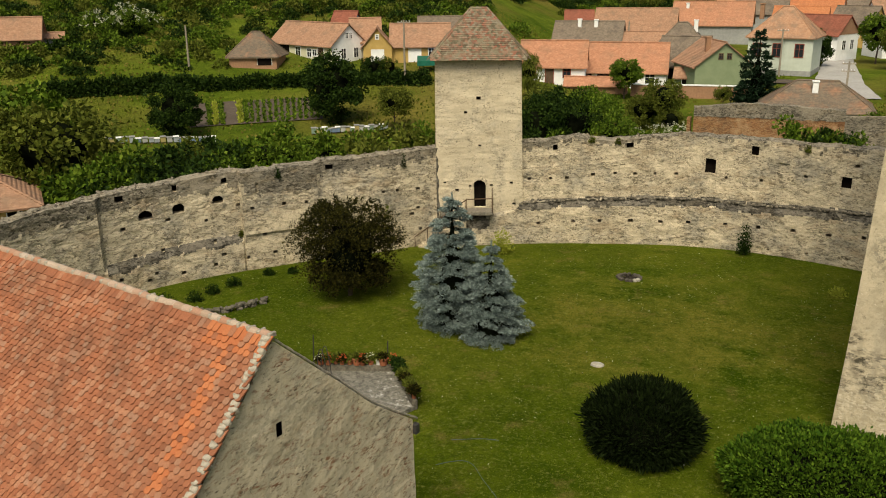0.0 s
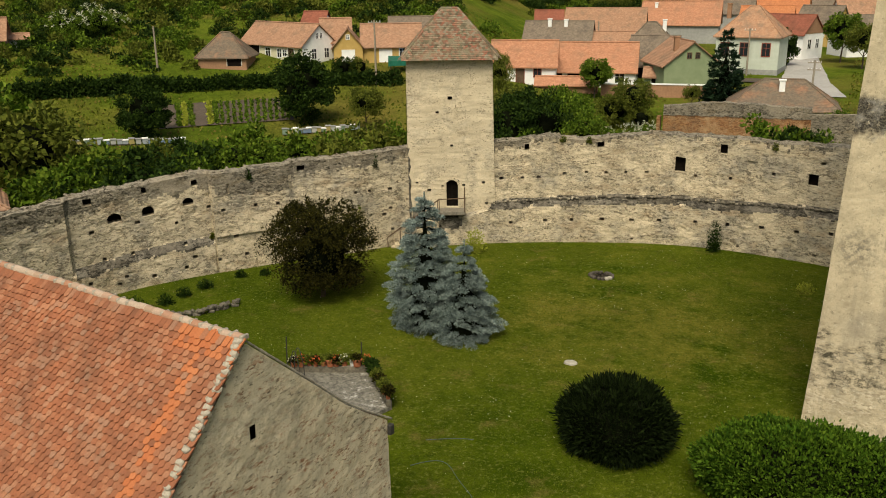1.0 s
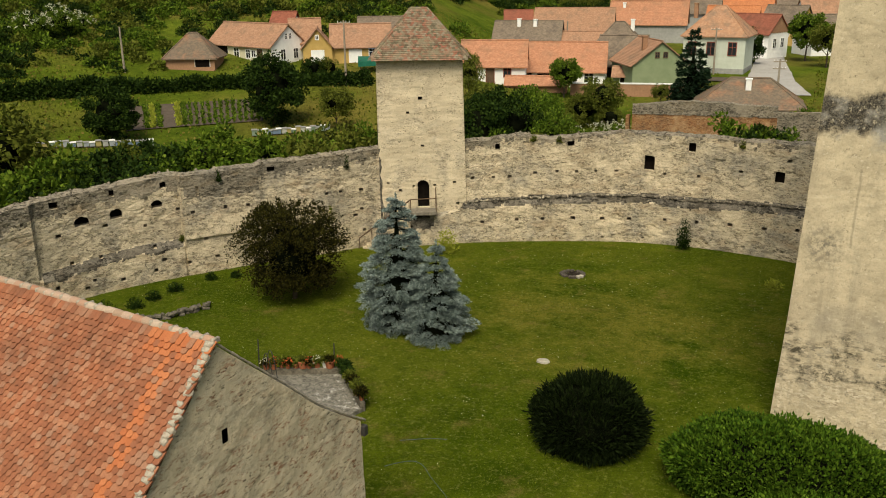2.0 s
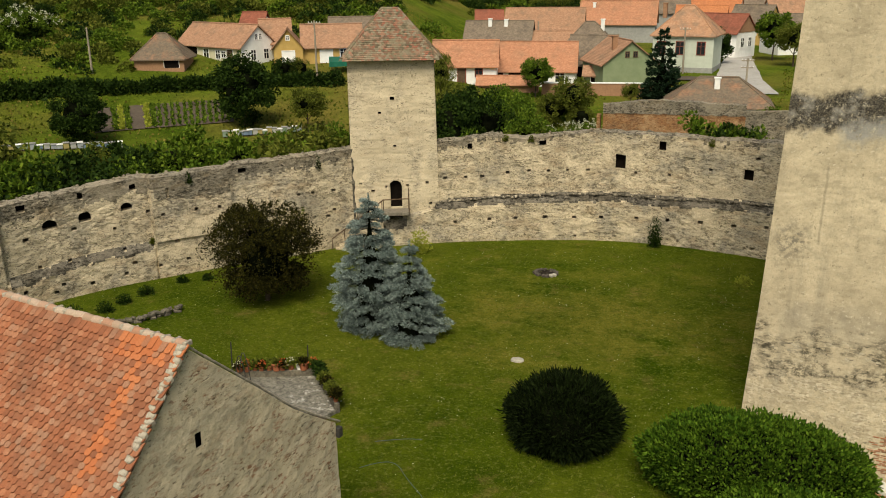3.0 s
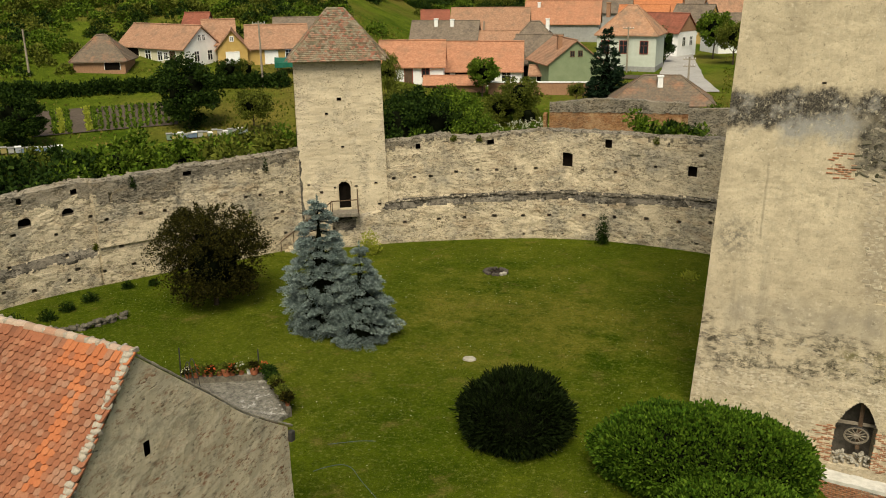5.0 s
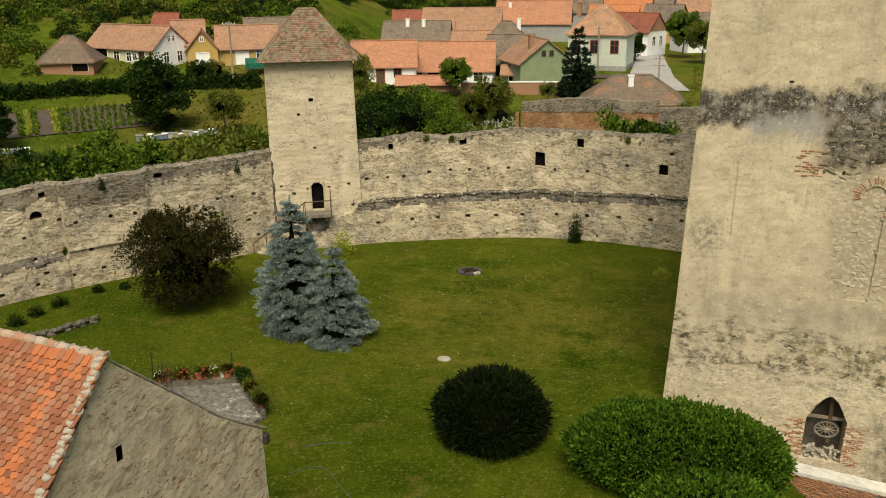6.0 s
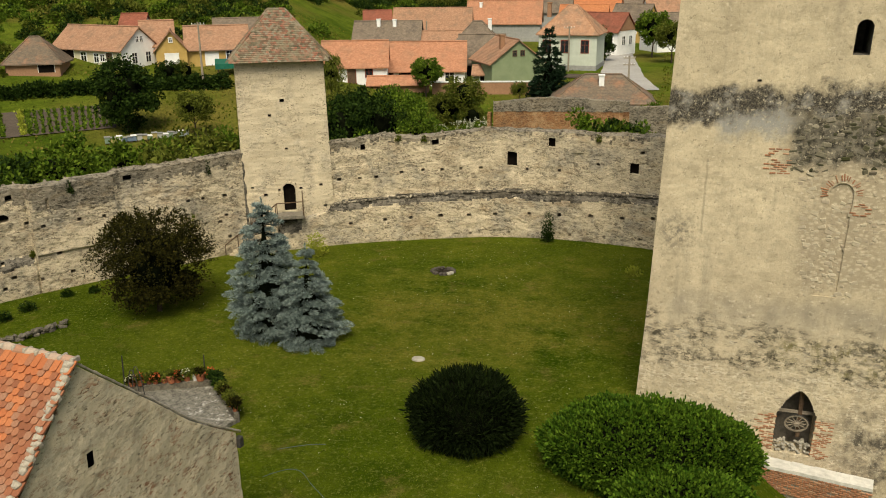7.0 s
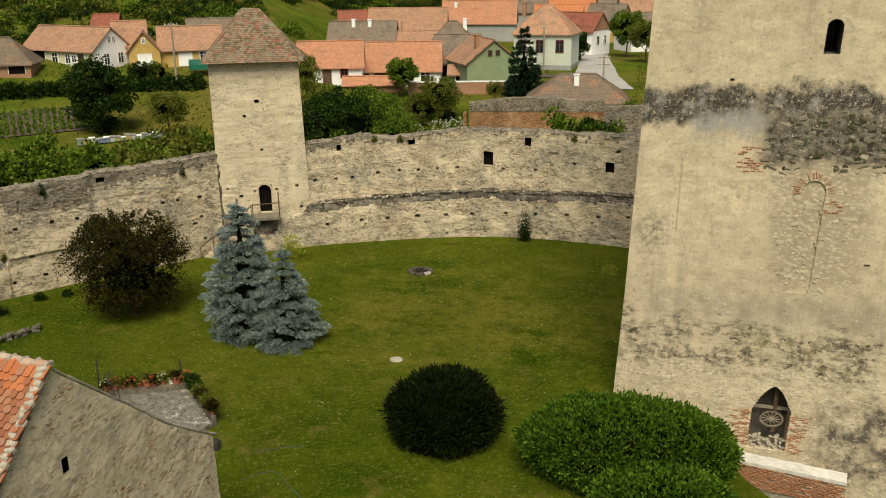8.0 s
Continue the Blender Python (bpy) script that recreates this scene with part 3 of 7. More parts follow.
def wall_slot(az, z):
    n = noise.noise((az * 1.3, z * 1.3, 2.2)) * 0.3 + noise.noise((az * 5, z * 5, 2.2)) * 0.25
    # set-off bands: dark stones with the ledge's shade put into their colour
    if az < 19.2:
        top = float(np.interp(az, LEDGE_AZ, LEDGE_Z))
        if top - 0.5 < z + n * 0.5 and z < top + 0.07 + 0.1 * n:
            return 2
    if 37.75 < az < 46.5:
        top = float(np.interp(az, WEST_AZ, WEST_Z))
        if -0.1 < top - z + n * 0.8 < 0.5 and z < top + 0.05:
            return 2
    # shade under the tower landing, painted with the dark rubble
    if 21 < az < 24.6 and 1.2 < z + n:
        return 2
    if 32.6 < az < 37.4 and z > 5.15 + n:
        return 1
    return 1 if z > crest(az) - 0.45 + n * 1.6 else 0


def build_wall():
    root = thing("wall_north", pose(0, 0, 0), "curved grey-buff rubble stone castle curtain wall with putlog holes", "castle wall", kind="structure")
    me = pierced("inner_face", -13, 62, -0.6, 7.0, (0.2, 0.13), wall_holes(), wall_place, wall_slot, (M_WALL, M_WALLTOP, M_DARKSTONE_SHADE, M_VOID_SHADE), 0.05, crest)
    part("inner_face", me, None, root)
    # crest and outer face
    V, F = [], []
    az = np.arange(-13, 62.01, 0.25)
    for a in az:
        t = crest(a)
        for k, (w, dz) in enumerate(((0.0, 0), (0.35, 0.09), (0.8, 0.12), (1.2, -0.05), (1.25, -8.0))):
            d = ring_d(a) + wall_in(a, t) + w
            x, y = polar(a, d)
            V.append((x, y, t + dz + (0.08 * noise.noise((a * 4, w * 7, 1)) if 0 < k < 4 else 0)))
    for i in range(len(az) - 1):
        for k in range(4):
            F.append((i * 5 + k, (i + 1) * 5 + k, (i + 1) * 5 + k + 1, i * 5 + k + 1))
    part("crest", mesh_of("crest", V, F, (M_WALLTOP,)), None, root, "weathered stone crest")
    # loose crest stones
    rng = random.Random(8)
    bm = bmesh.new()
    for i in range(150):
        a = rng.uniform(-10, 58)
        w = rng.uniform(0.05, 1.0)
        x, y = polar(a, ring_d(a) + wall_in(a, 7) + w)
        s = rng.uniform(0.08, 0.17)
        r = bmesh.ops.create_icosphere(bm, subdivisions=1, radius=s, matrix=Matrix.LocRotScale((x, y, crest(a) + 0.05), Euler((rng.random() * 3, rng.random() * 3, rng.random() * 3)), (1.3, 0.9, 0.6)))
    tagged(part("crest_stones", bm, M_WALLTOP, root), kind="stuff")
    # weathered stones left proud along the set-off
    base = stone_mesh("stone", 1, 1, 1, 71, None, 0.45)
    base.materials.clear()
    poses = []
    for i in range(330):
        a = -7 + 26.0 * (i + rng.random()) / 330
        top = float(np.interp(a, LEDGE_AZ, LEDGE_Z))
        z = top - 0.03 + rng.uniform(-0.07, 0.05)
        x, y = polar(a, ring_d(a) + 0.40 + rng.uniform(-0.08, 0.1))
        poses.append(Matrix.LocRotScale((x, y, z), Euler((rng.uniform(-.4, .4), rng.uniform(-.4, .4), rng.uniform(0, 6))), (rng.uniform(0.12, 0.34), rng.uniform(0.12, 0.26), rng.uniform(0.08, 0.17))))
    tagged(part("ledge_stones", joined_tiles("ledge_stones", base, poses, M_LEDGE), None, root), kind="stuff")


build_wall()

# ---- roof tiles ----
def tile_mesh(w, l, th=0.03, name="tile", mat=None):
    """A flat clay tile with a rounded lower end; local x across, -y down the slope."""
    out = [(-w / 2, 0), (-w / 2, -l * 0.88), (-w * 0.3, -l * 0.97), (0, -l), (w * 0.3, -l * 0.97), (w / 2, -l * 0.88), (w / 2, 0)]
    V = [(x, y, th) for x, y in out] + [(x, y, 0) for x, y in out]
    n = len(out)
    F = [tuple(range(n))] + [(i, i + n, (i + 1) % n + n, (i + 1) % n) for i in range(n)]
    return mesh_of(name, V, F, (mat,) if mat else ())


def tiled(corner, along, down, nu, nv, w, e, keep=None, lift=0.5, seed=1, skew=None):
    """Poses of tiles that lie in rows: along the eaves, down the slope."""
    rng = random.Random(seed)
    along, down = Vector(along).normalized(), Vector(down).normalized()
    nrm = along.cross(down)
    if nrm.z < 0:
        nrm = -nrm
    up = -down
    xax = up.cross(nrm)
    res = []
    for j in range(nv):
        for i in range(nu):
            u, v = (i + (0.5 if j % 2 else 0.0)) * w + rng.uniform(-0.008, 0.008), j * e + rng.uniform(-0.012, 0.012)
            p = Vector(corner) + along * u + down * v
            if keep and not keep(u, v, p):
                continue
            sag = 0.03 * noise.noise((u * 0.5, v * 0.5, seed)) + 0.012 * rng.random()
            tilt = 0.034 / 0.15
            y = (up + nrm * -tilt).normalized()
            z = xax.cross(y).normalized()
            a = rng.uniform(-0.03, 0.03)
            x2 = (xax * math.cos(a) + y * math.sin(a)).normalized()
            y2 = z.cross(x2)
            m = Matrix((x2, y2, z)).transposed().to_4x4()
            m.translation = p + nrm * (0.035 + sag)
            res.append((u, v, m))
    return res


def slab_poly(name, pts, thick, mat, parent, label=""):
    """A flat plate with its upper face through pts."""
    a, b, c = (Vector(p) for p in pts[:3])
    n = (b - a).cross(c - a).normalized()
    if n.z < 0:
        n = -n
    V = [Vector(p) for p in pts] + [Vector(p) - n * thick for p in pts]
    k = len(pts)
    F = [tuple(range(k)), tuple(reversed(range(k, 2 * k)))] + [(i, i + k, (i + 1) % k + k, (i + 1) % k) for i in range(k)]
    return part(name, mesh_of(name, V, F, (mat,)), None, parent, label)


# ---- wall tower with a hipped roof ----
def build_tower():
    az = 21.75
    cx, cy = polar(az, 57.2)
    k = 1.0192                            # built for 57.2 m, stands flush with the upper curtain wall
    m = Matrix.Translation((0, 0, H)) @ Matrix.Diagonal((k, k, k, 1)) @ Matrix.Translation((0, 0, -H)) @ pose(cx, cy, 0, 0, 0, az)     # local x to the right, y outward
    root = thing("wall_tower", m, "square buff plastered stone castle tower with mossy tiled hip roof", "tower")
    h = 12.85

    def halfw(z):
        return 2.97 - 0.17 * z / h

    def place(u, v, inward):
        return u * halfw(v) + 0.13 * (1 - v / h) - 0.05, inward + 0.0, v

    rng = random.Random(3)
    holes = [("round", 0.03, 0.3, 2.88, 4.82, 0.27)]
    for u, z, s in ((-0.52, 3.95, 0.24), (-0.2, 4.25, 0.2), (0.28, 4.3, 0.2), (0.74, 4.45, 0.22), (0.02, 7.0, 0.2), (0.0, 10.1, 0.3), (-0.3, 9.2, 0.22), (0.8, 3.0, 0.22), (-0.8, 4.5, 0.18)):
        holes.append(("rect", u, s / 2.9, z, z + s * 0.8, 0.4))
    front = pierced("front_wall", -1, 1, -0.5, h, (0.05, 0.15), holes, place, lambda u, v: 0, (M_TOWER, M_VOID_SHADE), 0.035, None, 4.4)
    part("front_wall", front, None, root, "patched lime-plastered wall")
    w, dep = 2.8, 5.8
    bm = bmesh.new()
    lo, hi = 2.97, 2.8
    vs = [bm.verts.new(p) for p in ((-lo, 0.0, -.5), (-lo, dep, -.5), (lo + 0.08, dep, -.5), (lo + 0.08, 0.0, -.5), (-hi - 0.05, 0.0, h), (-hi - .05, dep, h), (hi - 0.05, dep, h), (hi - 0.05, 0.0, h))]
    for f in ((0, 1, 5, 4), (1, 2, 6, 5), (2, 3, 7, 6)):
        bm.faces.new([vs[i] for i in f])
    part("side_wall", bm, M_TOWER, root)
    # roof: hip with a short ridge, tiles lying on boards
    e, zt, ze = 0.32, 15.75, h - 0.05
    A, B, Cc, Dd = (-w - e, -e, ze), (w + e, -e, ze), (w + e, dep + e, ze), (-w - e, dep + e, ze)
    R0, R1 = (-0.55, dep / 2, zt), (0.55, dep / 2, zt)
    bm = bmesh.new()
    P = [bm.verts.new(p) for p in (A, B, Cc, Dd, R0, R1)]
    for f in ((0, 1, 5, 4), (1, 2, 5), (2, 3, 4, 5), (3, 0, 4), (3, 2, 1, 0)):
        bm.faces.new([P[i] for i in f])
    roof = part("roof", bm, M_WOOD, root, "mossy red-brown clay tile hip roof")
    tw, te = 0.2, 0.16
    base = tile_mesh(tw * 0.95, te * 2.1, 0.02)
    allp = []
    for k, (p, q, r, s) in enumerate(((A, B, R1, R0), (B, Cc, R1, R1), (Cc, Dd, R0, R1), (Dd, A, R0, R0))):
        p, q, r, s = Vector(p), Vector(q), Vector(r), Vector(s)
        al = (q - p).normalized()
        mid_top, mid_bot = (r + s) / 2, (p + q) / 2
        dn = mid_bot - mid_top
        dn = (dn - al * dn.dot(al))
        L = dn.length
        half_b, half_t = (q - p).length / 2, (r - s).length / 2
        corner = Vector(mid_bot) - dn - al * half_b
        poses = tiled(corner, al, dn, int(2 * half_b / tw) + 2, int(L / te) + 1, tw, te,
                      lambda u, v, pt: abs(u - half_b) < half_t + (half_b - half_t) * (v / L) + 0.04, seed=k)
        allp += [m_ for _, _, m_ in poses]
    tagged(part("roof_tiles", joined_tiles("roof_tiles", base, allp, M_TOWERTILE), None, roof), kind="stuff")
    # hips and ridge
    bm = bmesh.new()
    for a, b in ((A, R0), (B, R1), (Cc, R1), (Dd, R0), (R0, R1)):
        a, b = Vector(a), Vector(b)
        n = max(2, int((b - a).length / 0.3))
        for i in range(n):
            p, q = a.lerp(b, i / n), a.lerp(b, (i + 1.1) / n)
            add_tube(bm, p + Vector((0, 0, 0.06)), q + Vector((0, 0, 0.05)), 0.105, 0.085, 7)
    part("ridge_tiles", bm, M_TOWERTILE, roof, "weathered clay ridge tiles")
    bm = bmesh.new()
    for a, b in ((A, B), (B, Cc)):
        add_tube(bm, a, b, 0.06, 0.06, 6)
    part("eaves_board", bm, M_WOOD, root)
    # door surround, landing, rails, stair
    bm = bmesh.new()
    for i in range(15):
        t0, t1 = i / 15, (i + 0.93) / 15

        def ring(t, r):
            s = t * 3
            if s < 1:
                return -r, 2.9 + s * 1.45
            if s > 2:
                return r, 2.9 + (3 - s) * 1.45
            g = math.pi * (2 - s)
            return r * math.cos(g), 4.35 + r * math.sin(g)
        for (x0, z0), (x1, z1), (x2, z2), (x3, z3) in ((ring(t0, 0.42), ring(t1, 0.42), ring(t1, 0.56), ring(t0, 0.56)),):
            q = [bm.verts.new((x + 0.05, yy, z)) for yy in (-0.07, 0.1) for x, z in ((x0, z0), (x1, z1), (x2, z2), (x3, z3))]
            for f in ((0, 1, 2, 3), (0, 4, 5, 1), (1, 5, 6, 2), (2, 6, 7, 3), (3, 7, 4, 0)):
                bm.faces.new([q[i] for i in f])
    part("door_surround", bm, M_TOWER, root)
    box_part("landing", (-0.85, 0.95, -1.1, -0.06, 2.56, 2.82), M_LANDING, root, 0.03, "grey stone landing slab")
    for u in (-0.6, 0.6):
        box_part("corbel", (u - 0.12, u + 0.12, -0.85, -0.04, 2.28, 2.56), M_LANDING, root, 0.03)
    bm = bmesh.new()
    for a, b in (((-0.8, -1.15, 2.82), (-0.8, -1.15, 3.75)), ((0.9, -1.15, 2.82), (0.9, -1.15, 3.75)), ((0.9, -0.1, 2.82), (0.9, -0.1, 4.25)), ((-0.8, -1.15, 3.7), (0.9, -1.15, 3.75)), ((0.9, -1.15, 3.72), (0.9, -0.1, 3.72))):
        add_tube(bm, a, b, 0.035, 0.035, 6)
    part("railing", bm, M_WOOD, root, "brown wooden handrail")
    for i in range(13):
        z = 2.6 - i * 0.2
        box_part("step", (-0.85 - 0.27 * (i + 1), -0.83 - 0.27 * i, -1.2, -0.05, -0.3, z), M_WALL, root)
    bm = bmesh.new()
    add_tube(bm, (-0.8, -1.15, 3.7), (-4.3, -1.15, 1.1), 0.04, 0.04, 6)
    for i in range(5):
        x = -0.9 - i * 0.85
        add_tube(bm, (x, -1.15, 3.62 - i * 0.63), (x, -1.15, 2.55 - i * 0.63), 0.03, 0.03, 6)
    part("stair_rail", bm, M_WOOD, root, "brown sloping handrail")


build_tower()


# ---- church: a tall plastered wall that leans a little ----
CH_A = -7.0
CH_M = pose(1.4, 35.25, 0, 0, 0, CH_A)


def lean(z):
    return 0.042 * z + 0.06 * sm(0, 5, z)


# grey back of niche and slit, with their shade put into the colour
M_NICHE_SHADE = simple("grey niche backs with painted shade", (0.05, 0.046, 0.04), (0.17, 0.155, 0.13), 3)


def build_church():
    root = thing("church", CH_M, "tall cream lime-plastered church with fallen plaster showing stones", "church")

    def place(u, v, inward):
        return u + lean(v), inward, v
    holes = [("round", 6.53, 0.56, 14.95, 16.2, 2.2), ("gothic", 6.55, 1.55, -1.55, 1.4, 1.1), ("round", 6.72, 0.85, 5.6, 10.2, 0.08),
             ("rect", 3.2, 0.16, 13.9, 14.0, 0.3), ("rect", 4.95, 0.32, -2.1, -1.75, 0.5), ("rect", 8.5, 0.5, -2.4, -2.05, 0.5), ("rect", 9.05, 0.2, 6.9, 7.0, 0.3)]
    me = pierced("front_wall", 0, 16, -4, 23, (0.2, 0.2), holes, place, lambda u, v: 0, (M_CHURCH, M_NICHE_SHADE), 0.018, None, 9.1)
    front = part("front_wall", me, None, root, "blotched cream plaster wall")
    bm = bmesh.new()
    rows = []
    for i in range(28):
        z = -4 + i
        rows.append([bm.verts.new(p) for p in ((lean(z) + 0.01, 0.01, z), (lean(z) + 0.01, 14, z), (16 + lean(z), 14, z), (16 + lean(z), 0, z))])
    for p, q in zip(rows, rows[1:]):
        for k in range(3):
            bm.faces.new((p[k], p[k + 1], q[k + 1], q[k]))
    bm.faces.new(rows[-1])
    part("side_wall", bm, M_CHURCH, root)
    return root, front


CHURCH, CHURCH_FRONT = build_church()


# ---- tiled house below the keep ----
def build_house():
    # apex of the gable and directions of ridge and gable
    ax, ay, az_ = -10.91, 14.82, 10.27
    m = pose(ax, ay, 0, 0, 0, 167.92 - 180)     # local -x runs along the ridge
    root = thing("tiled_house", m, "old house with weathered orange tile roof and grey plaster gable", "house")
    L = 17.0
    far = ((0, 10.27), (1.1, 9.28), (2.1, 8.38), (3.25, 7.3), (4.2, 6.6), (5.05, 6.0))
    near = ((0, 10.27), (-3.75, 6.0))
    # gable wall: an outline with thickness; its rough face is a grid cut to the outline
    def top_at(y):
        if y >= 0:
            return float(np.interp(y, [p[0] for p in far], [p[1] for p in far])) - 0.06
        return 10.27 + y * (4.27 / 3.75) - 0.06
    gaps = [(-0.08, 0.1, 7.78, 8.14), (2.75, 3.05, 4.1, 4.5)]
    ys = sorted(set(np.round(np.linspace(-3.75, 5.0, 90), 3)) | {g for q in gaps for g in q[:2]})
    zs = sorted(set(np.round(np.linspace(-0.3, 10.25, 106), 3)) | {g for q in gaps for g in q[2:]})
    V, F = [], []
    nz = len(zs) - 1
    for y in ys:
        t = top_at(y)
        for z in zs:
            z = min(z, t)
            yy = y + 0.02 * max(0.0, 6.0 - z) * sm(3.5, 5.0, y)
            V.append((0.03 * noise.noise((y * 1.5, z * 1.5, 7)) + 0.012 * noise.noise((y * 6, z * 6, 7)), yy, z))
    for i in range(len(ys) - 1):
        for j in range(nz):
            yc, zc = (ys[i] + ys[i + 1]) / 2, (zs[j] + zs[j + 1]) / 2
            if zs[j] >= max(top_at(ys[i]), top_at(ys[i + 1])) or any(a0 < yc < a1 and b0 < zc < b1 for a0, a1, b0, b1 in gaps):
                continue
            F.append([i * (nz + 1) + j, (i + 1) * (nz + 1) + j, (i + 1) * (nz + 1) + j + 1, i * (nz + 1) + j + 1])
    part("gable_wall", mesh_of("gable_wall", V, F, (M_GABLE,)), None, root, "rough grey-buff plastered gable")
    # near-black boxes that paint the shade behind the slit and the gap
    box_part("slit_recess", (-0.62, -0.25, -0.3, 0.4, 7.6, 8.35), M_VOID_SHADE, root)
    box_part("wall_recess", (-0.62, -0.3, 2.5, 3.3, 4.0, 4.7), M_VOID_SHADE, root)
    bm = bmesh.new()
    add_box(bm, -L, -0.25, 4.5, 4.98, -0.3, 5.9)
    add_box(bm, -L, -0.25, -3.7, -3.2, -0.3, 5.9)
    part("side_wall", bm, M_GABLE, root)
    roof = part("roof", mesh_of("roof", [(-0.04, y, z - 0.05) for y, z in ((-3.95, 5.75), (0, 10.25), *far[1:], (5.3, 5.85))] + [(-L, y, z - 0.02) for y, z in ((-3.95, 5.75), (0, 10.25), *far[1:], (5.3, 5.85))],
                                             [(i, i + 1, i + 9, i + 8) for i in range(7)], (M_WOOD,)), None, root, "weathered orange clay beaver-tail tile roof")
    return root, roof


M_GABLE = rubble("rough gable render", (0.66, 0.57, 0.43), (0.24, 0.195, 0.14), (0.6, 0.515, 0.37), 1.15, 2.0, 4.4, 0.5, flecks=(0.3, 0.15, 0.085), grey=(0.5, 0.455, 0.35), warm=(0.56, 0.46, 0.32))
HOUSE, HOUSE_ROOF = build_house()

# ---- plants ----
# near-black for conifer wood and for solid cores that paint crown shade
M_TWIG_SHADE = simple("twigs and painted inner shade", (0.003, 0.004, 0.002), (0.007, 0.009, 0.004), 9, 1.0, 0.0)


def unit(v):
    return v / np.maximum(1e-9, np.linalg.norm(v, axis=-1, keepdims=True))


def leaves(P, N, length, width, rng, jitter=0.8, flat=0.0):
    """Leaf quads (kite shaped) at points P, pointing about along N."""
    n = len(P)
    a = unit(N + jitter * rng.normal(size=(n, 3)))
    b = unit(np.cross(a, rng.normal(size=(n, 3)) * (1 - flat) + np.array([0, 0, 1.0]) * flat))
    ln = length * rng.uniform(0.6, 1.3, (n, 1))
    wd = width * rng.uniform(0.6, 1.3, (n, 1))
    mid = P + a * ln * 0.45
    return np.stack([P, mid + b * wd / 2, P + a * ln, mid - b * wd / 2], 1)


def clumps(rng, k, rx, ry, rz, cz, inner=0.55):
    """Centres of leaf clumps, mostly in the outer shell of an uneven crown."""
    d = unit(rng.normal(size=(k, 3)))
    lump = 0.95 + 0.32 * np.array([noise.noise((v[0] * 1.6 + rx, v[1] * 1.6, v[2] * 1.6 + k)) for v in d])[:, None]
    r = rng.uniform(inner, 1.0, (k, 1)) ** 0.6 * lump
    return d * r * np.array([rx, ry, rz]) + np.array([0, 0, cz]), d


def crown(name, mat, seed, rx, rz, cz, k=60, per=60, cr=0.5, leaf_l=0.2, leaf_w=0.13, droop=0.0):
    rng = np.random.default_rng(seed)
    C, d = clumps(rng, k, rx, rx, rz, cz)
    dd = unit(rng.normal(size=(k * per, 3)))
    rad = cr * rng.uniform(0.35, 1.0, (k * per, 1)) * np.repeat(rng.uniform(0.6, 1.3, (k, 1)), per, 0)
    P = np.repeat(C, per, 0) + dd * rad * np.array([1, 1, 0.75])
    N = dd + np.array([0, 0, -droop])
    return quads_mesh(name, leaves(P, N, leaf_l, leaf_w, rng, 0.7), mat), C


def trunk_bm(h, r, limbs, seed, targets):
    """A tapered trunk with limbs that reach into the crown."""
    rng = random.Random(seed)
    bm = bmesh.new()
    p, n = Vector((0, 0, -0.2)), 4
    pts = [p]
    for i in range(n):
        p = p + Vector((rng.uniform(-.08, .08) * h * 0.3, rng.uniform(-.08, .08) * h * 0.3, (h + 0.2) / n))
        pts.append(p)
    for i in range(n):
        add_tube(bm, pts[i], pts[i + 1], r * (1 - 0.14 * i), r * (1 - 0.14 * (i + 1)), 7)
    for i in range(limbs):
        a = pts[2 + i % 3]
        t = Vector(targets[rng.randrange(len(targets))])
        m = a.lerp(t, 0.5) + Vector((0, 0, 0.1 * h))
        add_tube(bm, a, m, r * 0.42, r * 0.25, 5)
        add_tube(bm, m, t, r * 0.25, r * 0.07, 5)
    return bm


TREES = {}


def tree_kind(key, label, leafmat, h, rx, seed, k=60, per=55, cr=0.55, ll=0.24, lw=0.16, cz=None, rz=None, trunk=0.12, droop=0.0, category="tree", name="tree"):
    rz = rz or h * 0.36
    cz = cz or h - rz * 1.02
    me, C = crown("crown", leafmat, seed, rx, rz, cz, k, per, cr, ll, lw, droop)
    TREES[key] = (me, trunk_bm(max(0.5, cz - rz * 0.2), trunk, 7, seed, [tuple(c) for c in C]), label, category, name)
    bm = TREES[key][1]
    t = bpy.data.meshes.new("trunk")
    bm.to_mesh(t)
    bm.free()
    t.materials.append(M_BARK)
    # solid near-black blob added as the shade inside the crown
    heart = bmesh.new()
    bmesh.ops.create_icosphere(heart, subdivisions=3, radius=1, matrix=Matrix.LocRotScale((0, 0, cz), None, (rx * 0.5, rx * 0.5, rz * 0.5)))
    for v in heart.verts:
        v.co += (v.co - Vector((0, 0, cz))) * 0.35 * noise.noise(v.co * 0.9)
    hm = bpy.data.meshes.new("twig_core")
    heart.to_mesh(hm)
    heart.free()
    hm.materials.append(M_TWIG_SHADE)
    TREES[key] = (me, t, label, category, name, hm)


def plant(key, x, y, s=1.0, turn=0.0, z=None, sz=None, label="", group=""):
    me, t, lab, cat, name, heart = TREES[key]
    m = Matrix.Translation((x, y, ground_z(x, y) - 0.05 if z is None else z)) @ Matrix.Rotation(turn, 4, "Z") @ Matrix.Diagonal((s, s, sz or s, 1))
    root = thing(name, m, label or lab, cat, group)
    part("trunk", t, None, root)
    part("crown", me, None, root)
    if heart:
        part("twig_core", heart, None, root)
    return root


tree_kind("round", "leafy green broad-crowned tree on the meadow", L_GREEN, 6.0, 2.6, 11, 60, 110, 0.6, 0.28, 0.19)
tree_kind("deep", "dark green dense fruit tree on the meadow", L_DEEP, 6.0, 2.7, 12, 85, 110, 0.62, 0.26, 0.18, 3.2, 2.75)
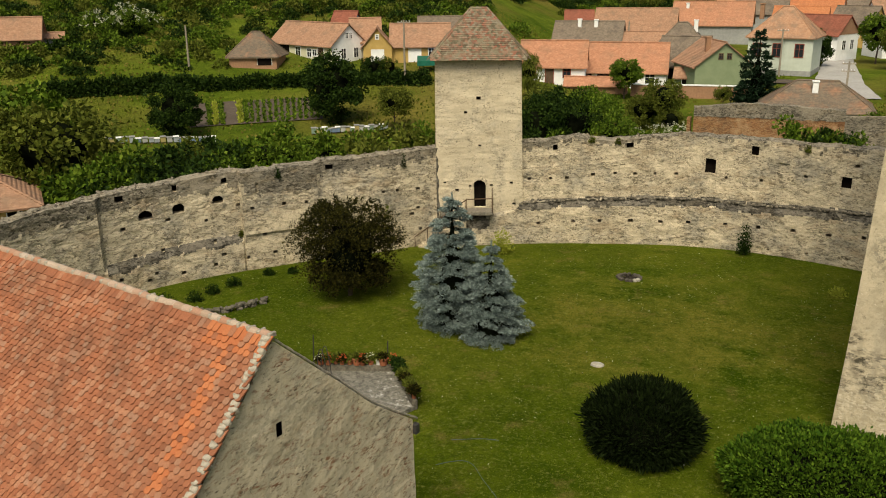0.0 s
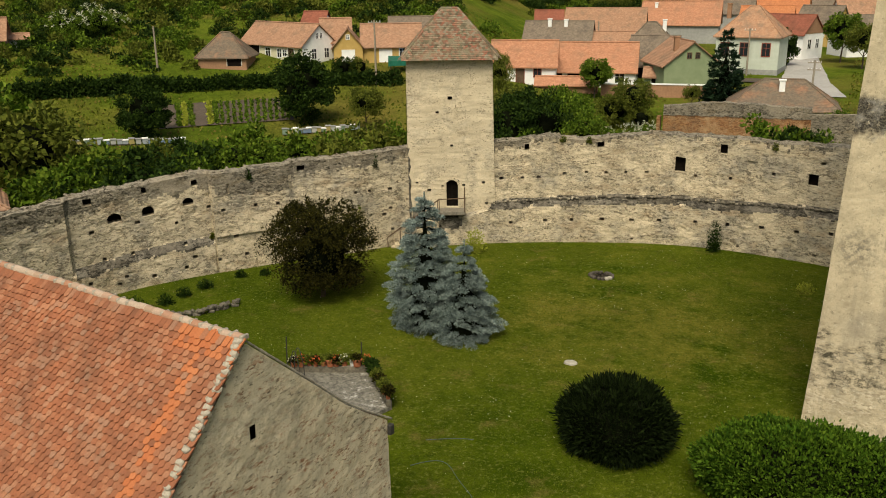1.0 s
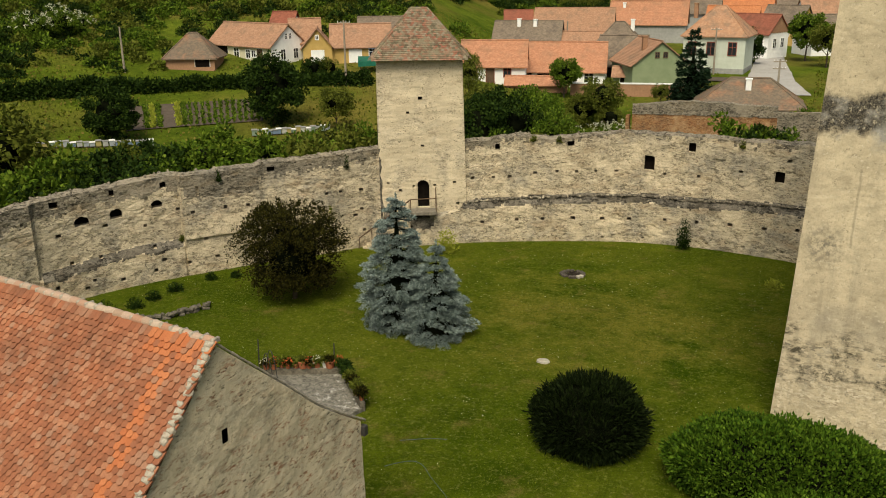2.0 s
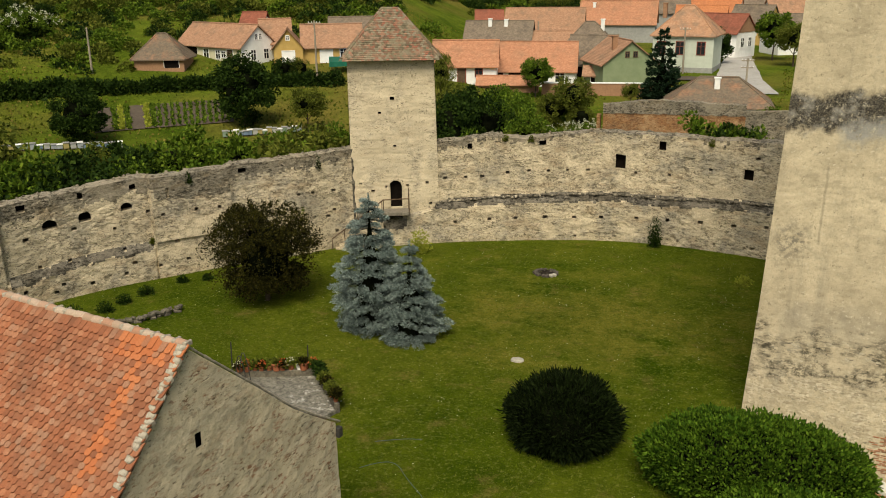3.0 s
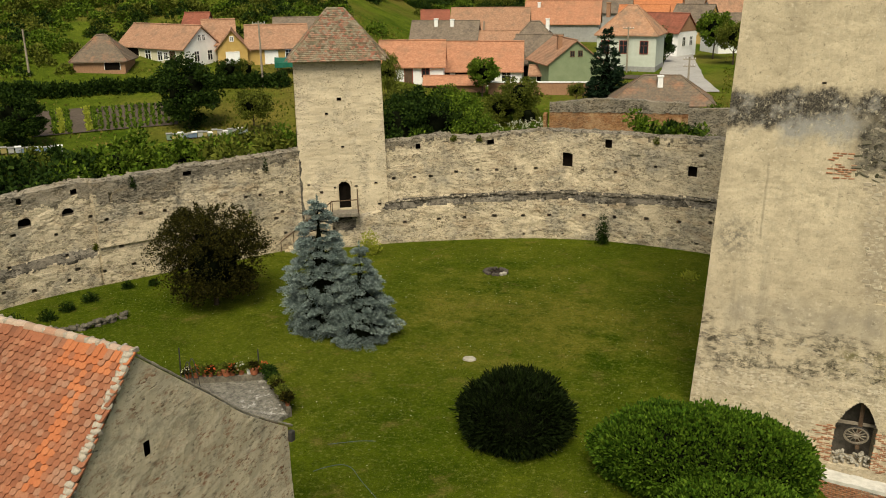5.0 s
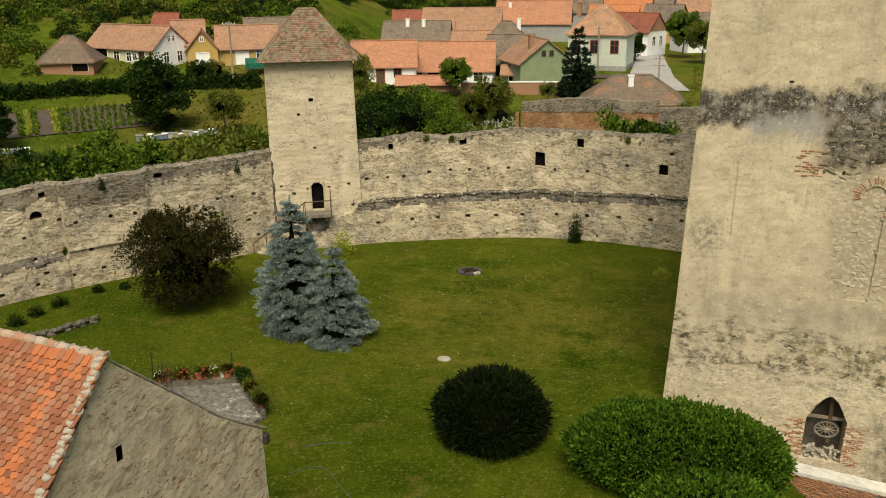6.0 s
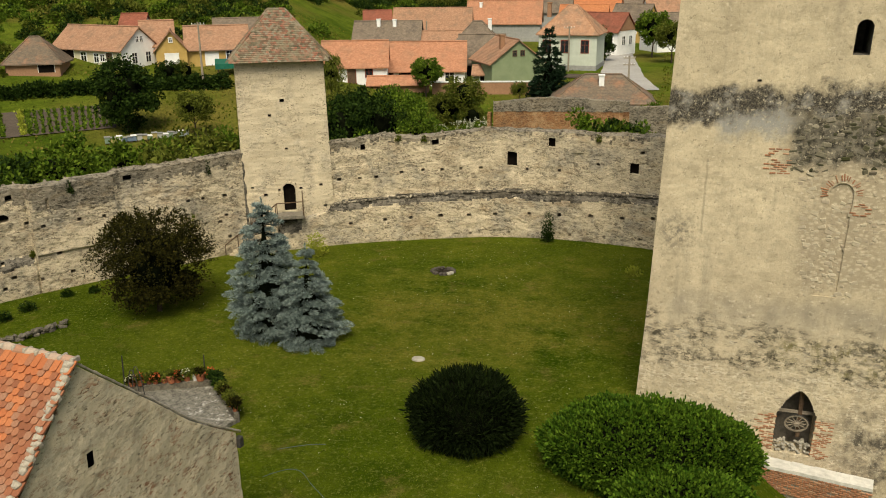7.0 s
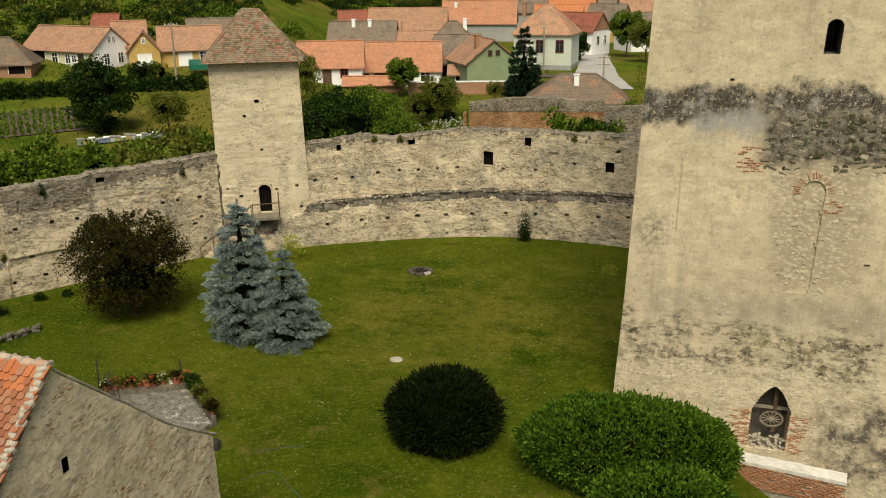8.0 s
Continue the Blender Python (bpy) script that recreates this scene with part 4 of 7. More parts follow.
tree_kind("olive", "olive-green loose-crowned tree beyond the wall", L_OLIVE, 6.0, 2.5, 13, 70, 60, 0.55, 0.26, 0.17)
tree_kind("shrub", "fresh green spreading shrub outside the castle wall", L_GREEN, 4.0, 2.3, 14, 42, 120, 0.52, 0.2, 0.14, 1.9, 1.8, 0.07, category="shrub", name="shrub")
tree_kind("shrub_deep", "dark green dense shrub outside the castle wall", L_DEEP, 4.0, 2.3, 15, 42, 120, 0.52, 0.2, 0.14, 1.9, 1.8, 0.07, category="shrub", name="shrub")
tree_kind("shrub_olive", "olive-green shrub outside the castle wall", L_OLIVE, 4.0, 2.3, 16, 42, 110, 0.52, 0.2, 0.14, 1.9, 1.8, 0.07, category="shrub", name="shrub")
tree_kind("willow", "pale green weeping willow beside white house", L_OLIVE, 6.0, 2.0, 17, 50, 60, 0.6, 0.5, 0.07, droop=2.5)
tree_kind("elder", "green elder shrub with creamy white bloom", L_GREEN, 3.5, 2.2, 18, 50, 60, 0.5, 0.22, 0.16, 1.8, 1.6, 0.06, category="shrub", name="elder_shrub")


def conifer(name, label, mat, x, y, h, r, seed, layers, sprays, sl, sw, z=0.0, bare=0.0, group=""):
    """A conifer: tapered trunk and whorls of drooping boughs set with sprays."""
    rng = np.random.default_rng(seed)
    root = thing(name, pose(x, y, z, 0, 0, seed * 37.0), label, "conifer tree", group)
    bm = bmesh.new()
    add_tube(bm, (0, 0, -0.1), (0, 0, h * 0.5), 0.03 * h * 0.55, 0.018 * h * 0.55, 8)
    add_tube(bm, (0, 0, h * 0.5), (0, 0, h * 0.97), 0.014 * h * 0.4, 0.008, 8)
    P, N = [], []
    for i in range(layers):
        f = (i + 0.35) / layers
        z0 = bare + (h - bare) * f + rng.normal() * 0.03
        rr = r * (1 - f) ** 0.88 * rng.uniform(0.9, 1.08) + 0.14
        nb = max(6, int(6 * (1 - f) + 6))
        a0 = rng.uniform(0, 6.28)
        for b in range(nb):
            a = a0 + 6.283 * b / nb + rng.normal() * 0.12
            L = rr * rng.uniform(0.74, 1.1)
            d = np.array([math.cos(a), math.sin(a), 0])
            side = np.array([-d[1], d[0], 0])
            zb = z0 + rng.normal() * 0.1
            tip = d * L + np.array([0, 0, zb - 0.16 * L])
            add_tube(bm, (0, 0, zb + 0.05 * L), tuple(tip), 0.022, 0.008, 4)
            # pads of sprays along the bough: a broad fan, arched over
            ns = max(26, int(sprays * (L / r) ** 1.4))
            s = 0.25 + 0.75 * rng.uniform(0.0, 1.0, ns) ** 0.5
            half = (0.34 * L + 0.10) * np.sqrt(np.maximum(0.0, 1.05 - s))
            wd = half * rng.uniform(-1, 1, ns)
            p = d * (s * L)[:, None] + side * wd[:, None]
            p[:, 2] = zb + 0.05 * L - 0.22 * L * s ** 2 - 0.35 * wd ** 2 / np.maximum(half, 0.05) + 0.12 * L * np.maximum(0, s - 0.75) + rng.normal(size=ns) * 0.06
            P.append(p)
            N.append(d * 0.9 + side * (np.sign(wd) * 0.5)[:, None] + np.array([0, 0, 0.12]))
    # solid cone in the same near-black, painted shade between the boughs
    bmesh.ops.create_cone(bm, cap_ends=True, segments=14, radius1=r * 0.42, radius2=0.02, depth=h * 0.66, matrix=Matrix.Translation((0, 0, bare + h * 0.36)))
    part("trunk", bm, M_TWIG_SHADE, root)
    P, N = np.concatenate(P), np.concatenate(N)
    part("crown", quads_mesh("crown", leaves(P, N, sl, sw, rng, 0.45, 0.5), mat), None, root)
    return root


def blue_spruce(label, x, y, h, r, seed, tiers, wide):
    """A blue spruce: tiers of separate hanging boughs, each a thick pad of short sprays, round a near-black core for
    inner shade.
    """
    rng = np.random.default_rng(seed)
    root = thing("blue_spruce", pose(x, y, 0), label, "conifer tree", "blue spruces")
    bm = bmesh.new()
    add_tube(bm, (0, 0, -0.1), (0, 0, h * 0.5), 0.13, 0.08, 8)
    add_tube(bm, (0, 0, h * 0.5), (0, 0, h * 0.96), 0.08, 0.015, 8)
    P, N = [], []

    def reach(f):
        return r * (min(1.0, (1 - f) / wide) ** 0.85) * (0.9 + 0.1 * f) + 0.1
    for i in range(tiers):
        f = (i + 0.25) / tiers
        z0 = 0.12 + (h - 0.25) * f
        rr = reach(f)
        nb = max(6, int(5.5 * rr / r + 4.6))
        a0 = rng.uniform(0, 6.28)
        for b in range(nb):
            a = a0 + 6.283 * b / nb + rng.normal() * 0.14
            L = rr * rng.uniform(0.76, 1.12)
            zb = z0 + rng.normal() * 0.17 * min(1, rr)
            d = np.array([math.cos(a), math.sin(a), 0])
            side = np.array([-d[1], d[0], 0])
            drop = 0.2 * L
            add_tube(bm, (0, 0, zb + 0.12 * L), tuple(d * L * 0.9 + np.array([0, 0, zb - drop])), 0.025, 0.01, 4)
            # two or three lobes to a bough
            for lobe in range(3 if L > 0.9 else 2):
                s0 = (0.92, 0.66, 0.7)[lobe] * L
                w0 = (0.0, 0.3, -0.3)[lobe] * L * rng.uniform(0.7, 1.2)
                c = d * s0 + side * w0 + np.array([0, 0, zb - drop * (s0 / L) ** 2 + rng.normal() * 0.05])
                size = (0.15 + 0.1 * L) * rng.uniform(0.7, 1.2)
                ns = int(330 * size / 0.4)
                q = unit(rng.normal(size=(ns, 3))) * rng.uniform(0.45, 1.0, (ns, 1))
                lx, ly, lz = q[:, 0] * size * 1.25, q[:, 1] * size * 0.95, q[:, 2] * size * 0.3
                p = c + d * lx[:, None] + side * ly[:, None]
                p[:, 2] += lz - 0.3 * ly ** 2 / size - 0.25 * np.maximum(lx, 0) ** 2 / size
                P.append(p)
                N.append(d * (0.65 + 0.4 * q[:, 0:1]) + side * (0.8 * q[:, 1:2]) + np.array([0, 0, 1.0]) * (0.25 + 0.5 * q[:, 2:3]))
    # leading shoots
    t = np.linspace(0, 1, 120)[:, None]
    P.append(np.array([0, 0, h - 0.9]) + t * np.array([0, 0, 0.85]) + rng.normal(size=(120, 3)) * 0.1 * (1.05 - t))
    N.append(unit(rng.normal(size=(120, 3))) * 0.6 + np.array([0, 0, 0.9]))
    # tapering near-black core, added so the gaps between pads read as shade
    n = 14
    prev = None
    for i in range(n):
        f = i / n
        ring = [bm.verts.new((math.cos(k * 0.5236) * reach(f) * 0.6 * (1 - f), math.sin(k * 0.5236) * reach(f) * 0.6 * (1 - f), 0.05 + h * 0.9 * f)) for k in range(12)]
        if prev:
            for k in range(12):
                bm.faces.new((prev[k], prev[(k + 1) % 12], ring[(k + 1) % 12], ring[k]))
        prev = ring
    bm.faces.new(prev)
    part("trunk", bm, M_TWIG_SHADE, root)
    part("crown", quads_mesh("crown", leaves(np.concatenate(P), np.concatenate(N), 0.11, 0.045, rng, 0.3, 0.3), L_BLUE), None, root)


def tufted(name, label, mat, x, y, z, rx, ry, h, seed, tufts, per, sl, sw, up=0.5, spread=0.1, uneven=0.07, sag=0.0):
    """A dense evergreen: leafy shoot tips standing in tufts over a near-black core that paints the inner shade."""
    rng = np.random.default_rng(seed)
    root = thing(name, pose(x, y, z), label, "evergreen shrub")
    d = unit(rng.normal(size=(tufts * 2, 3)))
    d = d[d[:, 2] > -0.8][:tufts]
    lump = np.array([0.1 * noise.noise((v[0] * 2.0 + seed, v[1] * 2.0, v[2] * 2.0)) + uneven * noise.noise((v[0] * 6 + seed, v[1] * 6, v[2] * 6)) for v in d])
    r = 0.97 + lump + rng.uniform(-0.05, 0.05, len(d))
    C = d * r[:, None] * np.array([rx, ry, h / 2]) + np.array([0, 0, h / 2])
    N = unit(unit(d * np.array([1 / rx, 1 / ry, 2 / h])) + np.array([0, 0, up]))
    C, N = np.repeat(C, per, 0), np.repeat(N, per, 0)
    off = rng.normal(size=C.shape) * spread
    P = C + off
    P[:, 2] -= sag * np.linalg.norm(off, axis=1)
    part("crown", quads_mesh("crown", leaves(P, N + off / spread * 0.4, sl, sw, rng, 0.3, 0.3), mat), None, root)
    # near-black ellipsoid standing in for shade behind the tufts
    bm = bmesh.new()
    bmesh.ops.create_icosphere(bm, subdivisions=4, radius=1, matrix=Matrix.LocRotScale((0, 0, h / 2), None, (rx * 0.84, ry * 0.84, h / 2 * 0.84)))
    part("twig_core", bm, M_TWIG_SHADE, root, smooth=True)
    return root


# the two blue spruces, the bronze shrub tree and the two evergreens on the lawn
blue_spruce("tall silvery blue spruce on the lawn", -17.35, 39.75, 7.35, 1.95, 3, 15, 0.6)
blue_spruce("smaller pale silvery blue spruce on the lawn", -14.95, 39.15, 5.2, 1.85, 5, 12, 0.82)


def shrub_tree():
    x, y = -24.75, 41.6
    root = thing("shrub_tree", pose(x, y, 0), "dark bronze-green bushy small tree on the lawn", "tree")
    rng = np.random.default_rng(21)
    lobes = [(0.0, 0.0, 4.6, 1.5), (0.2, 0.1, 2.0, 2.0)]
    for i in range(8):
        a = 0.785 * i + rng.uniform(-0.25, 0.25)
        q = rng.uniform(1.35, 2.1)
        lobes.append((math.cos(a) * q, math.sin(a) * q, rng.uniform(2.6, 4.6), rng.uniform(1.0, 1.45)))
    for i in range(6):
        a = 1.05 * i + rng.uniform(-0.3, 0.3)
        lobes.append((math.cos(a) * 1.7, math.sin(a) * 1.7, rng.uniform(1.2, 1.8), rng.uniform(0.8, 1.1)))
    C = np.concatenate([np.array([lx, ly, lz]) + unit(rng.normal(size=(15, 3))) * rng.uniform(0.5, 1.0, (15, 1)) * np.array([lr, lr, lr * 0.85]) for lx, ly, lz, lr in lobes])
    per = 95
    k = len(C)
    dd = unit(rng.normal(size=(k * per, 3)))
    rad = np.repeat(rng.uniform(0.25, 0.55, (k, 1)), per, 0)
    P = np.repeat(C, per, 0) + dd * rad * rng.uniform(0.3, 1.0, (k * per, 1)) * np.array([1.15, 1.15, 0.7])
    V = [leaves(P, dd + np.array([0, 0, -0.3]), 0.16, 0.085, rng, 0.6)]
    # arching outer twigs
    for i in range(330):
        a, e = rng.uniform(0, 6.28), rng.uniform(-0.5, 1.2)
        o = np.array([math.cos(a) * math.cos(e), math.sin(a) * math.cos(e), math.sin(e)])
        s = o * np.array([2.6, 2.6, 2.25]) * (0.8 if e < 0 else 1.0) + np.array([0, 0, 3.3])
        t = np.linspace(0, 1, 26)[:, None]
        L = rng.uniform(0.5, 1.35)
        p = s + o * t * L + np.array([0, 0, -0.7]) * t * t * L + rng.normal(size=(26, 3)) * 0.05
        V.append(leaves(p, np.tile(o, (26, 1)), 0.15, 0.075, rng, 1.0))
    part("crown", quads_mesh("crown", np.concatenate(V), L_BUSH), None, root)
    bm = trunk_bm(2.4, 0.16, 14, 5, [tuple(c) for c in C])
    part("trunk", bm, M_BARK, root)
    # uneven near-black lump that puts shade into the crown's gaps
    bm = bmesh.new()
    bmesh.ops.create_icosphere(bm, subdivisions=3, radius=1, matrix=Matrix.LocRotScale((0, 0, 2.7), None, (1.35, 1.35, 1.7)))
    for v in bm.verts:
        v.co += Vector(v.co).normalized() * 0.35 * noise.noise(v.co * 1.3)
    part("twig_core", bm, M_TWIG_SHADE, root)


shrub_tree()
tufted("yew_dome", "near-black green clipped yew dome on the lawn", L_YEW, -5.38, 30.9, -0.25, 2.1, 2.1, 2.85, 31, 1500, 12, 0.24, 0.06, 0.35, 0.11, 0.06, 0.4)
tufted("evergreen_shrub", "broad bright green evergreen shrub beside the church", L_BOX, 1.75, 29.3, -0.5, 3.9, 2.3, 3.1, 32, 3600, 11, 0.16, 0.1, 0.35, 0.09)
tufted("evergreen_shrub", "lower bright green evergreen shrub in front of brick wall", L_BOX, 2.9, 26.2, -0.6, 2.4, 1.7, 2.35, 33, 1700, 11, 0.16, 0.1, 0.35, 0.09)
tufted("evergreen_shrub", "rounded deep green evergreen shrub touching the church", L_BOX, 3.75, 30.7, -1.3, 1.75, 1.4, 2.8, 34, 1300, 11, 0.16, 0.1, 0.35, 0.09)


def small_bush(name, label, mat, x, y, r, h, seed, n=900, ll=0.14, z=None):
    rng = np.random.default_rng(seed)
    root = thing(name, pose(x, y, ground_z(x, y) if z is None else z), label, "shrub")
    d = unit(rng.normal(size=(n, 3)))
    d[:, 2] = np.abs(d[:, 2])
    P = d * rng.uniform(0.15, 1.0, (n, 1)) * np.array([r, r, h])
    part("foliage", quads_mesh("foliage", leaves(P, d + np.array([0, 0, 0.4]), ll, ll * 0.55, rng, 0.6), mat), None, root)
    bm = bmesh.new()
    for i in range(5):
        add_tube(bm, (0, 0, -0.05), tuple(P[i * 7] * 0.8), 0.02, 0.008, 4)
    part("stems", bm, M_BARK, root)
    return root


small_bush("climbing_shrub", "narrow green shrub growing at the wall foot", L_DEEP, -4.3, 58.1, 0.5, 2.1, 41, 1100)
small_bush("yellow_shrub", "yellow-green shrub beside the tower stair", L_YELLOW, -19.3, 52.6, 0.85, 1.7, 42, 1300)
small_bush("church_plant", "pale green plant beside the church corner", L_YELLOW, 1.5, 52.2, 0.6, 0.5, 43, 300)
for i, (a, d_, r) in enumerate(((43.2, 49.3, 0.75), (41.2, 49.6, 0.5), (40.0, 50.6, 0.45), (38.6, 51.6, 0.5), (36.2, 53.2, 0.35), (34.6, 53.2, 0.3))):
    small_bush("foot_shrub", "small dark green shrub in the grass below the wall", L_DEEP, *polar(a, d_), r, r * 1.2, 50 + i, 500)

for i, (a, z, h) in enumerate(((35.17, 5.75, 0.75), (26.83, 5.7, 0.95), (14.3, 6.95, 0.35), (12.6, 6.85, 0.4), (1.07, 6.9, 0.45), (37.8, 2.2, 0.35))):
    small_bush("wall_plant", "dark green weed rooted in the old masonry", L_DEEP if i < 2 else L_OLIVE, *polar(a, ring_d(a) + wall_in(a, z) + 0.02), 0.22, h, 70 + i, 260, 0.13, z)

# ---- trees and shrubs beyond the wall ----
plant("olive", *polar(48.5, 66), 1.75, 0.4, label="tall leafy green tree standing outside the wall", sz=1.65)
plant("round", *polar(50.6, 71), 1.7, 2.4)
plant("deep", *polar(41.3, 92.5), 0.95, 1.0, label="dark rounded orchard tree on the grass")
plant("deep", *polar(31.3, 95.5), 1.22, 2.2, label="dense dark green tree beside the beehives", sz=1.25)
plant("olive", *polar(27.3, 92), 0.8, 0.3)
plant("olive", *polar(9.9, 95.5), 0.95, 4.0, label="grey-green airy tree beyond the wall", sz=0.9)
plant("willow", *polar(18.6, 106), 1.0, 0.0)
plant("round", *polar(12.4, 113), 0.85, 1.2, label="round-headed green tree before long roof")
plant("round", *polar(2.7, 142), 0.5, 0.5)
plant("round", *polar(-2.0, 160), 1.35, 0.7, label="tall green roadside tree")
plant("olive", *polar(-3.2, 150), 1.2, 2.7)
plant("deep", *polar(1.3, 152), 0.95, 3.0)
plant("olive", *polar(6.3, 108), 0.45, 3.0)
conifer("spruce", "tall dark green spruce in a village garden", L_SPRUCE, *polar(4.45, 110), 8.8, 3.0, 9, 13, 120, 0.5, 0.18, z=ground_z(*polar(4.45, 110)))


def outside_shrubs():
    rng = random.Random(12)
    kinds = ("shrub", "shrub_olive", "shrub", "shrub_deep", "shrub", "shrub_olive")
    for i in range(52):
        a = 24.9 + 22.8 * (i + rng.random()) / 52
        d_ = ring_d(a) + rng.uniform(4.5, 17)
        top = 6.7 - 0.05 * (a - 25) + rng.uniform(-1.9, 1.5) - 0.1 * (d_ - 62)
        x, y = polar(a, d_)
        g = ground_z(x, y)
        s = min(2.0, max(0.8, (top - g) / 3.7))
        plant(kinds[i % 6], x, y, s * 0.95, rng.random() * 6.3, sz=s, group="shrubs outside the wall")
    for i in range(30):
        a = -2.8 + 21 * (i + rng.random()) / 30
        if 0.6 < a < 8.2:
            continue
        d_ = rng.uniform(68, 100)
        x, y = polar(a, d_)
        s = rng.uniform(0.7, 1.15) * (1.15 if a > 13 else 0.9)
        plant(kinds[(i * 5) % 6], x, y, s, rng.random() * 6.3, group="shrubs outside the wall")
    for a, d_, s in ((28.6, 113.5, 0.85), (27.6, 114, 0.8), (1.4, 71, 1.75), (0.3, 70, 1.7), (-0.9, 72, 1.45), (2.5, 73, 1.15), (5.5, 77, 0.9), (-2.2, 70, 1.3), (17.9, 80, 1.6), (16.6, 84, 1.7), (15.4, 82, 1.5), (14.2, 84, 1.6), (12.9, 80, 1.3), (16.0, 70, 1.35), (14.6, 70, 1.3), (12.4, 70, 1.25), (11.3, 72, 1.05), (17.6, 70, 1.4)):
        x, y = polar(a, d_)
        plant(("shrub", "shrub_olive", "shrub_deep")[int(a * 7) % 3], x, y, s * 0.85, a, group="shrubs outside the wall", sz=s)
    for a, d_, s in ((17.6, 69, 1.0), (11.2, 82, 0.8), (10.3, 84, 0.75), (8.9, 86, 0.7), (44.9, 139, 1.15), (43.3, 141, 1.25), (42.2, 143, 0.8)):
        x, y = polar(a, d_)
        r = plant("elder", x, y, s, a)
        rng2 = np.random.default_rng(int(a * 10))
        d3 = unit(rng2.normal(size=(45, 3)))
        d3[:, 2] = np.abs(d3[:, 2])
        P = d3 * np.array([2.5, 2.5, 2.0]) * rng2.uniform(0.85, 1.05, (45, 1)) + np.array([0, 0, 1.8])
        P = np.repeat(P, 7, 0) + rng2.normal(size=(315, 3)) * 0.1
        tagged(part("bloom", quads_mesh("bloom", leaves(P, np.tile(np.array([0, 0, 1.0]), (315, 1)), 0.16, 0.16, rng2, 1.0), L_BLOOM), None, r), kind="stuff")


outside_shrubs()


def leaf_field(name, label, mat, spots, seed, per, ll, lw):
    """A thicket: one mesh of leaves on many uneven bushes; spots of (x, y, radius, height)."""
    rng = np.random.default_rng(seed)
    V = []
    for x, y, r, h in spots:
        n = int(per * r * h)
        d = unit(rng.normal(size=(n, 3)))
        d[:, 2] = np.abs(d[:, 2]) * 1.0 - 0.1
        w = np.array([noise.noise((v[0] * 2 + x, v[1] * 2 + y, v[2] * 2)) for v in d])[:, None]
        P = d * (0.82 + 0.3 * w) * rng.uniform(0.7, 1.0, (n, 1)) * np.array([r, r, h]) + np.array([x, y, ground_z(x, y)])
        V.append(leaves(P, d, ll, lw, rng, 0.8))
    ob = new(name, quads_mesh(name, np.concatenate(V), mat))
    return tagged(ob, label, "woodland", kind="stuff")


def hill_growth():
    rng = random.Random(77)
    sets = {0: [], 1: [], 2: []}
    n = 0
    while n < 1500:
        a, d_ = rng.uniform(-8, 58), rng.choice((rng.uniform(124, 150), rng.uniform(136, 175), rng.uniform(150, 300), rng.uniform(200, 330)))
        if a < 23 and d_ < 205:
            continue
        if a < 36.5 and d_ < 134:
            continue
        if d_ < 140 and 38 < a < 43.5 and rng.random() < 0.75:
            continue
        x, y = polar(a, d_)
        q = noise.noise((x * 0.045, y * 0.06, 4.4))
        if q < (0.06 if d_ < 136 else -0.1):
            continue
        r = rng.uniform(1.0, 2.3) * (1.0 + (d_ - 126) / 120)
        sets[n % 3].append((x, y, r, r * rng.uniform(0.8, 1.25)))
        n += 1
    for i in range(300):
        a, d_ = rng.uniform(19, 36), rng.uniform(142, 330)
        if noise.noise((a * 0.4, d_ * 0.03, 1.5)) < -0.22:
            continue
        r = rng.uniform(0.9, 2.4) * (1.0 + (d_ - 140) / 200)
        sets[(0, 1, 1, 2)[i % 4]].append((*polar(a, d_), r, r * rng.uniform(0.8, 1.25)))
    for i in range(130):
        r = rng.uniform(1.6, 4.0)
        sets[(0, 1, 2, 1)[i % 4]].append((*polar(rng.uniform(14, 25), rng.uniform(185, 400)), r, r * rng.uniform(0.8, 1.2)))
    for i in range(420):
        a, d_ = rng.uniform(22, 57), rng.uniform(121, 160)
        if (a < 37 and d_ < 132):
            continue
        r = rng.uniform(0.8, 1.9)
        sets[i % 3].append((*polar(a, d_), r, r * rng.uniform(0.7, 1.1)))
    for i, mat in enumerate((L_GREEN, L_DEEP, L_OLIVE)):
        leaf_field("hill_thicket", "green bushes and small trees covering the hillside", mat, sets[i], 90 + i, 85, 0.46, 0.3)
    hedge = [(*polar(25.2 + 0.42 * i + rng.uniform(-.1, .1), 112 + rng.uniform(-0.5, 0.5)), rng.uniform(1.1, 1.6), rng.uniform(1.7, 2.3) + (0.6 if i > 34 else 0)) for i in range(56)]
    leaf_field("hedge", "long dark green hedge across the meadow", L_DEEP, hedge, 95, 130, 0.4, 0.26)
    far = [(*polar(rng.uniform(5, 22), rng.uniform(225, 300)), rng.uniform(3, 5), rng.uniform(3, 5)) for i in range(90)]
    leaf_field("hill_wood", "dark green woods above the village roofs", L_DEEP, far, 96, 22, 1.0, 0.7)


hill_growth()


